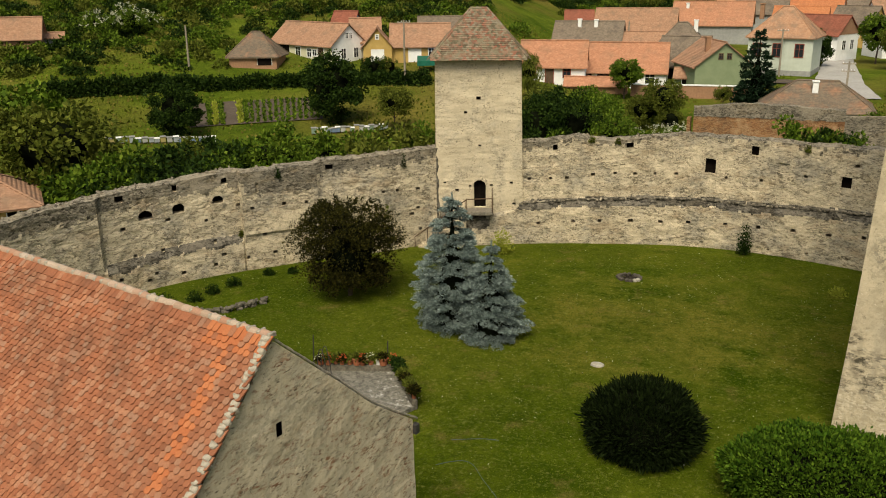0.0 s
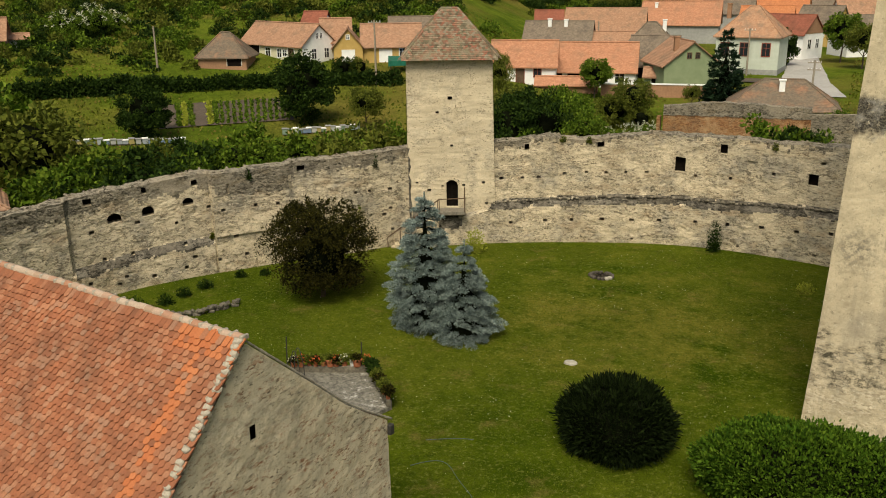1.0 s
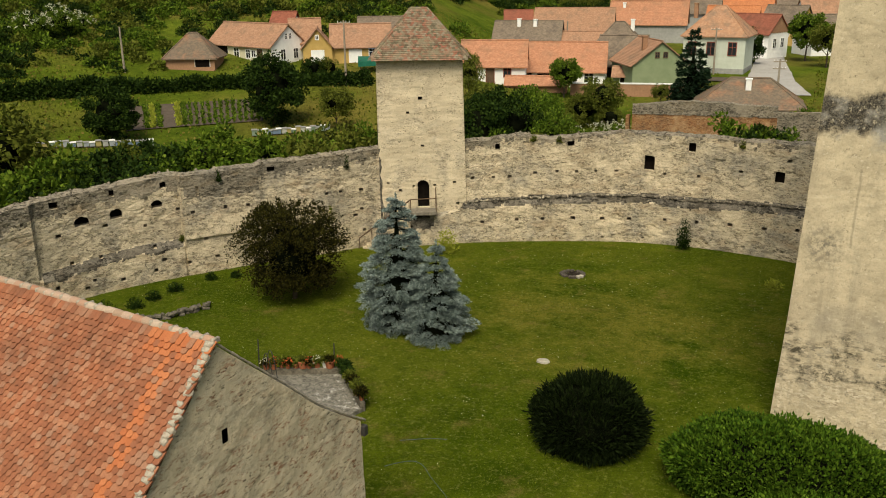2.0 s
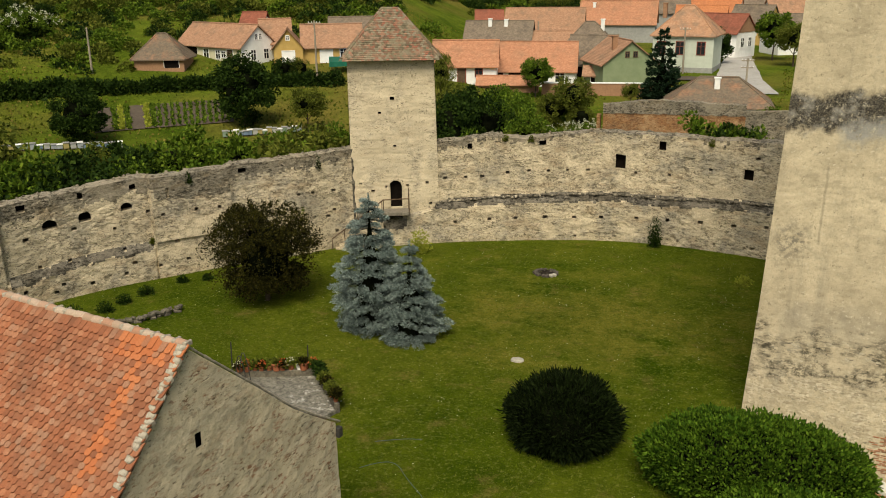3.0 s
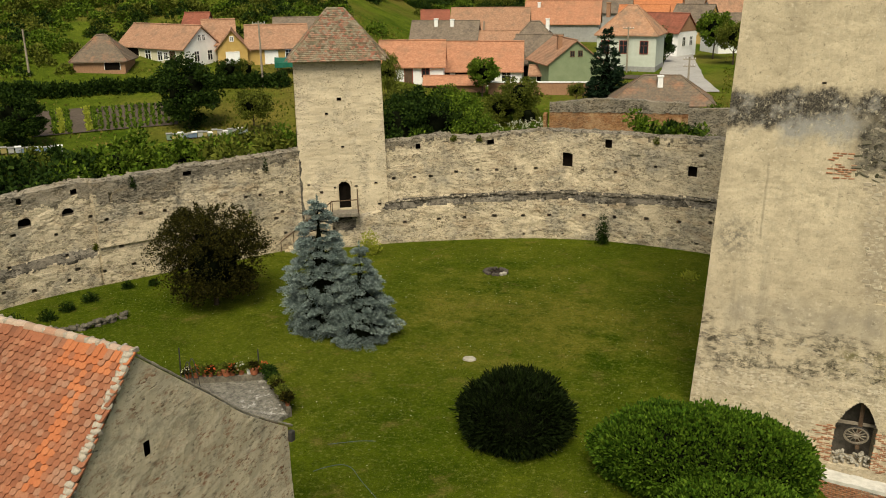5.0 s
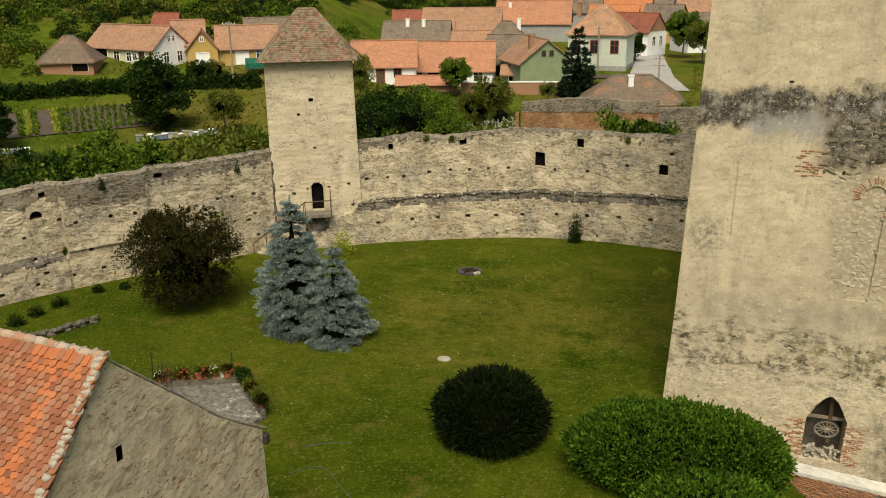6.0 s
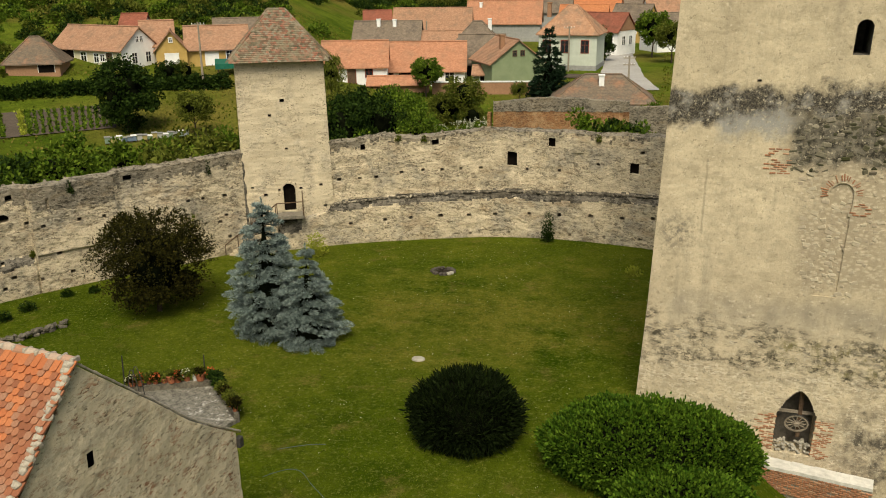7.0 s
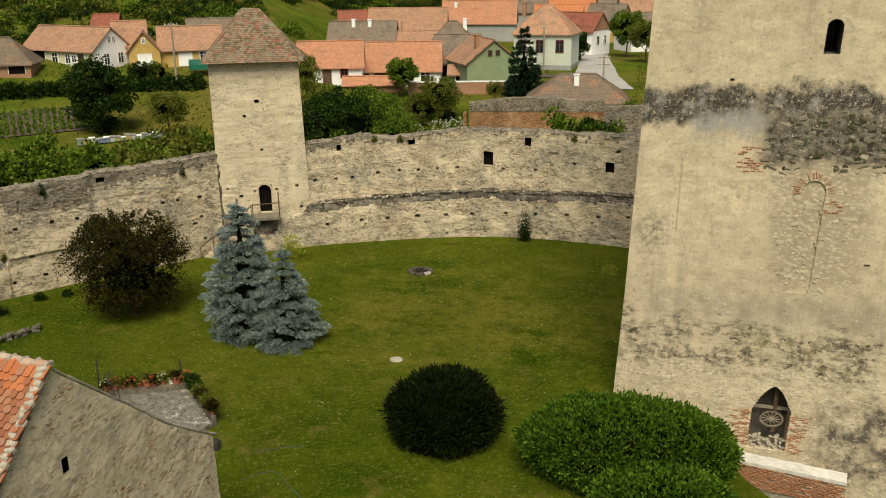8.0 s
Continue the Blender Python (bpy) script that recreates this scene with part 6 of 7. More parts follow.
def garden():
    """Vegetable plots with planted rows, and rows of beehives."""
    rng = np.random.default_rng(8)
    plot = new("garden_bed", None)
    x0, y0 = polar(36.2, 102)
    plot.matrix_world = pose(0, 0, 0)
    tagged(plot, "tilled vegetable garden with narrow green crop rows", "garden")
    V, F = [], []
    n = 24
    for i in range(n + 1):
        a = 32.0 + 8.4 * i / n
        for j in range(9):
            d = 96.9 + (a - 32) * -0.12 + 9.6 * j / 8
            x, y = polar(a, d)
            V.append((x, y, ground_z(x, y) + 0.12))
    for i in range(n):
        for j in range(8):
            F.append((i * 9 + j, i * 9 + j + 1, (i + 1) * 9 + j + 1, (i + 1) * 9 + j))
    part("soil", mesh_of("soil", V, F, (M_SOIL,), True), None, plot)
    for i in range(22):
        a = 32.3 + 8.0 * i / 21
        strong = i in (12, 13, 16, 17, 18, 21)
        if i in (14, 15, 19, 20) :
            continue
        k = 420 if strong else 170
        t = rng.uniform(0, 1, k)
        aa = a + rng.normal(size=k) * (0.07 if strong else 0.035)
        d = 97.1 + (a - 32) * -0.12 + 9.2 * t
        x, y = -np.sin(np.radians(aa)) * d, np.cos(np.radians(aa)) * d
        P = np.stack([x, y, np.array([ground_z(p, q) for p, q in zip(x, y)]) + 0.12], 1)
        tagged(part("crop_strip", quads_mesh("crop_strip", leaves(P, np.tile(np.array([0, 0, 1.0]), (k, 1)), 0.35, 0.22, rng, 0.6), L_YELLOW if i in (13, 17) else L_GREEN), None, plot), kind="stuff")
    cols = [simple("hive paint", c, tuple(0.8 * v for v in c), 3) for c in ((0.4, 0.4, 0.37), (0.33, 0.36, 0.38), (0.36, 0.3, 0.12), (0.16, 0.22, 0.3), (0.2, 0.27, 0.2))]
    for i in range(38):
        if i < 22:
            a, d = 47.0 - 8.3 * i / 22, 92.8 - 3.6 * i / 22
        else:
            a, d = 32.6 - 5.0 * (i - 22) / 16, 91.0 + 1.2 * (i - 22) / 16
        a += rng.normal() * 0.03
        x, y = polar(a, d)
        root = thing("beehive", pose(x, y, ground_z(x, y), 0, 0, a), "small painted wooden beehive standing in a row", "beehive", "row of beehives")
        h = float(rng.uniform(0.45, 0.7))
        box_part("hive_body", (-0.25, 0.25, -0.25, 0.25, 0.12, h), cols[int(rng.integers(0, 5))], root, 0.02)
        box_part("hive_lid", (-0.3, 0.3, -0.3, 0.3, h, h + 0.09), W_GREY if i % 3 else W_WHITE, root, 0.02)
        for sx in (-0.18, 0.18):
            box_part("stand", (sx - 0.04, sx + 0.04, -0.22, 0.22, -0.2, 0.12), M_WOOD, root)


garden()


def poles():
    for a, d, h, kind in ((40.1, 120.8, 5.7, 0), (26.55, 111.5, 7.9, 1), (3.2, 137, 6.8, 1), (-0.63, 121, 4.2, 2), (12.3, 150, 7.0, 0)):
        x, y = polar(a, d)
        root = thing("utility_pole", pose(x, y, ground_z(x, y), 0, 0, a), "grey wooden utility pole with cross-arm", "utility pole", "village utility poles")
        bm = bmesh.new()
        add_tube(bm, (0, 0, -0.3), (0, 0, h), 0.15, 0.1, 8)
        part("pole", bm, M_GREYWOOD, root)
        if kind:
            for z in ((h - 0.3,) if kind == 1 else (h - 0.3, h - 1.2)):
                box_part("cross_arm", (-0.8, 0.8, -0.06, 0.06, z - 0.06, z + 0.06), M_GREYWOOD, root)
                for u in (-0.7, -0.3, 0.3, 0.7):
                    bm = bmesh.new()
                    add_tube(bm, (u, 0, z + 0.06), (u, 0, z + 0.22), 0.04, 0.03, 6)
                    part("insulator", bm, W_WHITE, root)


poles()


def ruin():
    """A broken brick wall with a grey plastered top beyond the curtain wall."""
    root = thing("ruined_wall", pose(0, 0, 0), "ruined red brick wall with grey weathered top", "wall")
    for nm, z0, z1, off, mat in (("brick_face", -1.0, 0.62, 0.0, M_RUIN), ("wall_cap", 0.62, 1.0, -0.04, M_WALLTOP)):
        V, F = [], []
        n = 60
        for i in range(n + 1):
            a = 8.0 - 8.8 * i / n
            d = 80.0 + 0.15 * i / n
            top = 6.55 + 0.12 * noise.noise((i * 0.21, 0, 1)) + 0.35 * sm(0, 20, i) - 0.25 * sm(30, 60, i)
            zs = (0.6, 4.1, 5.75, 5.8) if nm == "brick_face" else (5.73 + 0.12 * noise.noise((i * 0.4, 3, 1)), top, top + 0.02)
            for k, z in enumerate(zs):
                x, y = polar(a, d + off + 0.05 * noise.noise((i * 0.5, z * 1.5, 2)))
                V.append((x, y, z))
            x, y = polar(a, d + 0.9)
            V.append((x, y, zs[-1] - (0 if nm == "wall_cap" else 0.3)))
        m = len(V) // (n + 1)
        for i in range(n):
            for k in range(m - 1):
                F.append((i * m + k, (i + 1) * m + k, (i + 1) * m + k + 1, i * m + k + 1))
        part(nm, mesh_of(nm, V, F, (mat,)), None, root)
    bm = bmesh.new()
    x, y = polar(8.25, 80.4)
    add_box(bm, x - 0.15, x + 0.15, y - 0.4, y + 0.4, 0, 5.6)
    part("broken_end", bm, M_RUIN, root)
    # a stone wall further on
    root = thing("field_wall", pose(0, 0, 0), "grey field stone wall beyond the ruined wall", "wall")
    V, F = [], []
    for i in range(31):
        a = -0.3 - 7 * i / 30
        for k, (z, o) in enumerate(((0.5, 0), (5.6 + 0.25 * sm(0, 20, i) + 0.1 * noise.noise((i * .6, 1, 1)), 0), (5.6 + 0.25 * sm(0, 20, i), 0.7))):
            x, y = polar(a, 84 + o)
            V.append((x, y, z))
    for i in range(30):
        for k in range(2):
            F.append((i * 3 + k, (i + 1) * 3 + k, (i + 1) * 3 + k + 1, i * 3 + k + 1))
    part("wall_face", mesh_of("wall_face", V, F, (M_WALLTOP,)), None, root)
    # garden fence of brick with a pale coping
    root = thing("garden_fence", pose(0, 0, 0), "low brick garden wall with pale coping", "wall")
    for nm, z0, z1, w, mat in (("brick_face", -0.5, 1.55, 0.3, W_BRICK), ("coping", 1.55, 1.7, 0.45, W_WHITE)):
        V, F = [], []
        for i in range(21):
            a = 12.0 - 7.2 * i / 20
            for o, z in ((-w / 2, z0), (-w / 2, z1), (w / 2, z1), (w / 2, z0)):
                x, y = polar(a, 114.5 + o)
                V.append((x, y, 2.7 + z))
        for i in range(20):
            for k in range(4):
                F.append((i * 4 + k, (i + 1) * 4 + k, (i + 1) * 4 + (k + 1) % 4, i * 4 + (k + 1) % 4))
        part(nm, mesh_of(nm, V, F, (mat,)), None, root)


M_RUIN = rubble("crumbling red brickwork", (0.36, 0.19, 0.09), (0.16, 0.075, 0.035), (0.4, 0.27, 0.15), 0.25, 2.6, 5.0, grey=(0.26, 0.16, 0.09), warm=(0.34, 0.17, 0.07))
ruin()


def yard_clutter():
    x, y = polar(24.9, 116.5)
    root = thing("tarp_shelter", pose(x, y, ground_z(x, y), 0, 0, 25), "timber shelter with dark green tarpaulin top", "shelter")
    for u in (-1.4, 1.4):
        for v in (0, 1.8):
            box_part("post", (u - 0.06, u + 0.06, v - 0.06, v + 0.06, -0.3, 1.7), M_WOOD, root)
    bm = bmesh.new()
    vs = [bm.verts.new(p) for p in ((-1.7, -0.3, 1.6), (1.7, -0.3, 1.5), (1.7, 2.1, 1.95), (-1.7, 2.1, 2.05), (-1.7, -0.35, 0.9), (1.7, -0.35, 1.0))]
    bm.faces.new(vs[:4])
    bm.faces.new((vs[0], vs[4], vs[5], vs[1]))
    part("tarpaulin", bm, W_TARP_G, root)
    x, y = polar(24.6, 120)
    root = thing("covered_stack", pose(x, y, ground_z(x, y), 0, 0, 25), "stack covered with bright blue tarpaulin", "stack")
    box_part("stack", (-1.0, 1.0, 0, 1.0, -0.3, 0.9), M_WOOD, root, 0.03)
    box_part("tarpaulin", (-1.1, 1.1, -0.08, 1.1, 0.9, 1.25), W_TARP_B, root, 0.08)


yard_clutter()

# ---- courtyard things ----
M_RUBBLE_GREY = simple("grey lichened stone", (0.05, 0.046, 0.037), (0.22, 0.195, 0.15), 5)
M_PALESTONE = simple("pale limestone", (0.28, 0.26, 0.21), (0.46, 0.43, 0.36), 6)
M_ASH = simple("black ash and earth", (0.012, 0.01, 0.008), (0.05, 0.04, 0.03), 8)
M_TERRA = simple("terracotta pot", (0.28, 0.09, 0.045), (0.4, 0.15, 0.08), 6, 0.7)


def terrace_mat():
    k = Mat("worn grey cement with white lime spots", 0.9, spec=0.1)
    a, b = k.noise(5, 6, 0.75), k.noise(0.9, 5, 0.7)
    col = k.mix(k.ramp(a, (0.36, 0.0), (0.64, 1.0)), (0.08, 0.075, 0.062), (0.24, 0.225, 0.185))
    col = k.mix(k.math("MULTIPLY", k.ramp(b, (0.52, 0.0), (0.62, 1.0)), k.ramp(k.noise(3.2, 6, 0.7), (0.52, 0.0), (0.58, 0.7))), col, (0.62, 0.6, 0.55))
    k.color(col).bump(a, 0.4, 0.02)
    return k.m


M_TERRACE = terrace_mat()
M_HOSE = simple("grey-green rubber hose", (0.05, 0.08, 0.07), (0.09, 0.12, 0.1), 5, 0.5)


def fire_pit():
    x, y = -10.24, 50.6
    root = thing("fire_pit", pose(x, y, ground_z(x, y)), "ring of stones round a black fire pit", "fire pit")
    rng = random.Random(3)
    bm = bmesh.new()
    bmesh.ops.create_circle(bm, cap_ends=True, segments=18, radius=0.62, matrix=Matrix.Translation((0, 0, 0.03)))
    for v in bm.verts:
        v.co.xy *= rng.uniform(0.85, 1.15)
    part("ash_bed", bm, M_ASH, root)
    kinds = [stone_mesh("stone", 0.3, 0.24, 0.2, i, M_PALESTONE if i == 0 else M_RUBBLE_DARK) for i in range(4)]
    for i in range(15):
        a = 6.283 * i / 15 + rng.uniform(-.1, .1)
        ob = part("stone", kinds[0 if i in (13, 14) else 1 + i % 3], None, root)
        ob.matrix_local = pose(math.cos(a) * 0.66, math.sin(a) * 0.58, 0.06, 0, 0, math.degrees(a) + rng.uniform(-30, 30))
    for i in range(6):
        bm = bmesh.new()
        a = rng.uniform(0, 6.28)
        add_tube(bm, (0.3 * math.cos(a), 0.3 * math.sin(a), 0.06), (-0.25 * math.cos(a + .4), -0.25 * math.sin(a + .4), 0.2), 0.04, 0.03, 6)
        part("charred_log", bm, M_ASH, root)


M_RUBBLE_DARK = simple("sooty stone", (0.04, 0.036, 0.03), (0.14, 0.12, 0.1), 7)

fire_pit()


def flat_stone():
    x, y = -8.93, 37.76
    bm = bmesh.new()
    bmesh.ops.create_circle(bm, cap_ends=True, segments=14, radius=0.34)
    for v in bm.verts:
        v.co = (v.co.x * 1.0, v.co.y * (0.75 + 0.12 * math.sin(5 * v.co.x * 9)), 0)
    r = bmesh.ops.extrude_face_region(bm, geom=bm.faces[:])
    for v in [g for g in r["geom"] if isinstance(g, bmesh.types.BMVert)]:
        v.co = (v.co.x * 0.9, v.co.y * 0.9, 0.09)
    bmesh.ops.recalc_face_normals(bm, faces=bm.faces)
    ob = part("flat_stone", bm, M_PALESTONE, None)
    ob.matrix_world = pose(x, y, ground_z(x, y) - 0.01)
    tagged(ob, "small flat pale stone slab in the lawn", "stone")


flat_stone()


def stone_edging():
    root = thing("stone_edging", pose(0, 0, 0), "broken row of grey stones edging a grass bank", "stone edging")
    rng = random.Random(6)
    kinds = [stone_mesh("stone", 0.4, 0.3, 0.24, 20 + i, M_RUBBLE_GREY, 0.35) for i in range(5)]
    pts = [Vector((-31.9, 34.9)), Vector((-29.9, 36.55)), Vector((-28.7, 38.7))]
    for i in range(44):
        t = i / 43 * 2
        p = pts[int(min(t, 1.999))].lerp(pts[int(min(t, 1.999)) + 1], t - int(min(t, 1.999)))
        for k in range(2):
            if rng.random() < 0.35:
                continue
            ob = part("stone", kinds[rng.randrange(5)], None, root)
            x, y = p.x + rng.uniform(-.12, .12), p.y + rng.uniform(-.12, .12)
            s = rng.uniform(0.6, 1.15)
            ob.matrix_local = Matrix.LocRotScale((x, y, ground_z(x, y) + 0.05 + 0.2 * k), Euler((rng.uniform(-.3, .3), rng.uniform(-.3, .3), rng.uniform(0, 6))), (s, s, s))


stone_edging()


def hose():
    cu = bpy.data.curves.new("garden_hose", "CURVE")
    cu.dimensions, cu.bevel_depth, cu.bevel_resolution = "3D", 0.012, 2
    for pts in (((-12.4, 26.6), (-12.1, 26.95), (-11.5, 27.35), (-11.0, 27.15), (-10.5, 26.5), (-9.9, 25.9), (-9.3, 25.3), (-8.7, 24.2)), ((-12.6, 28.6), (-11.9, 28.95), (-11.3, 29.2), (-10.8, 29.25))):
        sp = cu.splines.new("NURBS")
        sp.points.add(len(pts) - 1)
        sp.use_endpoint_u, sp.order_u = True, 3
        for q, (x, y) in zip(sp.points, pts):
            q.co = (x, y, ground_z(x, y) + 0.03, 1)
    cu.materials.append(M_HOSE)
    tagged(new("garden_hose", cu), "thin grey-green garden hose lying on the lawn", "hose")


hose()


def terrace():
    """A small raised terrace behind the gable, edged with flower pots."""
    a = Vector((-21.0, 31.95))
    b = Vector((-17.5, 33.25))
    c = Vector((-15.1, 30.4))
    d = Vector((-15.6, 29.2))
    e = Vector((-19.6, 27.8))
    root = thing("terrace", pose(0, 0, 0), "worn grey cement terrace with low parapet", "terrace")
    pts = [(p.x, p.y, 0.12) for p in (a, b, c, d, e)]
    slab_poly("paving", pts, 0.4, M_TERRACE, root)
    for p, q in ((a, b), (b, c)):
        n = (q - p).normalized()
        s = Vector((-n.y, n.x))
        bm = bmesh.new()
        L = (q - p).length
        add_box(bm, 0, L, -0.12, 0.12, -0.3, 0.42, 0.03)
        bm.transform(Matrix.Translation((p.x, p.y, 0)) @ Matrix.Rotation(math.atan2(n.y, n.x), 4, "Z"))
        part("parapet", bm, M_RUBBLE_GREY, root)
    rng = random.Random(15)
    spots = []
    for p, q, k in ((a, b, 11), (b, c, 8)):
        for i in range(k):
            t = (i + 0.5) / k
            spots.append(p.lerp(q, t))
    for i, p in enumerate(spots):
        x, y = p.x + rng.uniform(-.05, .05), p.y + rng.uniform(-.05, .05)
        r, h = rng.uniform(0.12, 0.19), rng.uniform(0.18, 0.3)
        big = i in (5, 9)
        if big:
            r, h = 0.24, 0.34
        col = "white" if i == 8 else "orange terracotta"
        root = thing("flower_pot", pose(x, y, 0.42), f"{col} flower pot with plants on the terrace parapet", "flower pot", "pots on the terrace")
        bm = bmesh.new()
        bmesh.ops.create_cone(bm, cap_ends=True, segments=12, radius1=r * 0.72, radius2=r, depth=h, matrix=Matrix.Translation((0, 0, h / 2)))
        part("pot", bm, W_WHITE if i == 8 else M_TERRA, root, smooth=False)
        bm = bmesh.new()
        bmesh.ops.create_cone(bm, cap_ends=True, segments=12, radius1=r * 1.1, radius2=r * 1.1, depth=0.05, matrix=Matrix.Translation((0, 0, h)))
        part("rim", bm, W_WHITE if i == 8 else M_TERRA, root)
        rg = np.random.default_rng(i + 200)
        n = 420 if i > 10 else 240
        dd = unit(rg.normal(size=(n, 3)))
        dd[:, 2] = np.abs(dd[:, 2])
        sz = 0.3 if i > 10 else 0.27
        P = dd * rg.uniform(0.2, 1, (n, 1)) * sz + np.array([0, 0, h])
        part("foliage", quads_mesh("foliage", leaves(P, dd, 0.15, 0.08, rg, 0.6), L_DEEP if i in (11, 12, 13) else (L_OLIVE if i % 3 else L_BUSH)), None, root)
        if i in (0, 1, 3, 6, 7, 10):
            m = 40
            dd = unit(rg.normal(size=(m, 3)))
            dd[:, 2] = np.abs(dd[:, 2])
            P = dd * 0.26 + np.array([0, 0, h + 0.05])
            tagged(part("flower_heads", quads_mesh("flower_heads", leaves(P, dd, 0.08, 0.08, rg, 1.0), L_BLOOM if i in (0, 7) else L_REDBLOOM), None, root), kind="stuff")
    # posts and wire arch
    for x, y, h in ((-21.55, 32.5, 1.5), (-18.0, 33.4, 1.4)):
        bm = bmesh.new()
        add_tube(bm, (0, 0, 0), (0.05, 0, h), 0.035, 0.03, 6)
        ob = part("garden_post", bm, M_IRON, None)
        ob.matrix_world = pose(x, y, 0.1)
        tagged(ob, "thin dark post standing at the terrace edge", "post")
    cu = bpy.data.curves.new("plant_arch", "CURVE")
    cu.dimensions, cu.bevel_depth = "3D", 0.02
    for off in (0, 0.35):
        sp = cu.splines.new("POLY")
        pts = [(-20.6 + 0.75 * (t / 12), 31.6 - 0.25 * (t / 12) - off, 0.1 + 1.55 * math.sin(math.pi * t / 12) ** 0.7) for t in range(13)]
        sp.points.add(12)
        for q, p in zip(sp.points, pts):
            q.co = (*p, 1)
    cu.materials.append(M_IRON)
    tagged(new("plant_arch", cu), "dark wire plant arch on the terrace", "trellis")


L_REDBLOOM = leaf("red and orange petals", [(0.5, 0.06, 0.03), (0.55, 0.16, 0.05)])
terrace()

# ---- the keep that carries the viewpoint, and the yard's plain closing wall ----
bm = bmesh.new()
add_box(bm, -4, 4, -8.5, -0.7, -0.5, 16.6)
keep = part("wall_south", bm, M_TOWER, None)
tagged(keep, "plain plastered wall of the keep", "wall", kind="structure")


# ---- church: wheel in the niche, brick and stone where the plaster has gone ----
def wagon_wheel():
    m = CH_M @ pose(6.62, 0.28, -0.22, -72, 0, 0)
    root = thing("wagon_wheel", m, "old grey wooden wagon wheel leaning in niche", "wagon wheel")

    def hoop(r, w, t, mat, name, y0=0.0):
        bm = bmesh.new()
        n = 28
        ring = []
        for i in range(n):
            a = 6.283185 * i / n
            ring.append([bm.verts.new((math.cos(a) * q, math.sin(a) * q, z)) for q, z in ((r - t, -w / 2), (r, -w / 2), (r, w / 2), (r - t, w / 2))])
        for i in range(n):
            p, q = ring[i], ring[(i + 1) % n]
            for k in range(4):
                bm.faces.new((p[k], q[k], q[(k + 1) % 4], p[(k + 1) % 4]))
        bmesh.ops.recalc_face_normals(bm, faces=bm.faces)
        return part(name, bm, mat, root)
    hoop(0.48, 0.07, 0.07, M_GREYWOOD, "felloe")
    hoop(0.495, 0.06, 0.014, M_IRON, "iron_tyre")
    bm = bmesh.new()
    bmesh.ops.create_cone(bm, cap_ends=True, segments=14, radius1=0.1, radius2=0.075, depth=0.24)
    part("hub", bm, M_GREYWOOD, root)
    for i in range(12):
        a = 6.283 * i / 12
        bm = bmesh.new()
        add_tube(bm, (math.cos(a) * 0.08, math.sin(a) * 0.08, 0), (math.cos(a) * 0.43, math.sin(a) * 0.43, 0), 0.024, 0.02, 6)
        part("spoke", bm, M_GREYWOOD, root)


wagon_wheel()


def niche_props():
    for nm, dims, mat, lab in (("timber_post", (6.66, 6.82, 0.45, 0.6, -0.95, 1.35), M_WOOD, "dark upright timber post in the niche"),
                               ("niche_plank", (5.8, 7.32, 0.5, 0.56, 0.12, 0.26), M_GREYWOOD, "grey plank across the niche")):
        ob = box_part(nm, dims, mat, None, 0.01)
        ob.matrix_world = CH_M
        tagged(ob, lab, "timber")
    rng = random.Random(2)
    root = thing("niche_rubble", CH_M, "heap of pale rubble filling the niche foot", "rubble")
    kinds = [stone_mesh("stone", 0.2, 0.16, 0.13, 60 + i, M_PALESTONE) for i in range(4)]
    for i in range(60):
        ob = part("stone", kinds[i % 4], None, root)
        z = -1.52 + 0.4 * rng.random()
        ob.matrix_local = Matrix.LocRotScale((rng.uniform(5.85, 7.25), 0.08 + 0.5 * rng.random() + 0.2 * (z + 1.5), z), Euler((rng.random(), rng.random(), rng.random() * 3)), (0.75, 0.75, 0.75))


niche_props()


def brick_wall_pier():
    p0, p1 = CH_M @ Vector((4.3, -0.78, 0)), CH_M @ Vector((9.5, -1.62, 0))
    d = (p1 - p0)
    m = Matrix.Translation((p0.x, p0.y, 0)) @ Matrix.Rotation(math.atan2(d.y, d.x), 4, "Z")
    L = d.length
    root = thing("brick_parapet", m, "old red brick parapet with whitewashed top", "wall")
    box_part("core", (0, L, 0.0, 0.62, -4.2, -1.78), M_MORTAR, root)
    n = 12
    rng = random.Random(4)
    for i in range(n):
        box_part("coping_stone", (L * i / n, L * (i + 1) / n, -0.06 + rng.uniform(-.02, .02), 0.7 + rng.uniform(-.02, .02), -1.8, -1.64 + rng.uniform(-.012, .012)), M_WHITE, root, 0.006, "whitewashed coping stone")
    kinds = [stone_mesh("brick", 0.255, 0.1, 0.075, 80 + i, M_BRICK, 0.08) for i in range(4)]
    for j in range(11):
        for i in range(int(L / 0.272) + 1):
            x = (i + (0.5 if j % 2 else 0)) * 0.272
            if x > L - 0.1 or rng.random() < 0.06:
                continue
            ob = part("brick", kinds[rng.randrange(4)], None, root)
            ob.matrix_local = pose(x + 0.13, -0.02 + rng.uniform(-0.012, 0.012), -1.85 - j * 0.092, 0, 0, rng.uniform(-2, 2))


brick_wall_pier()


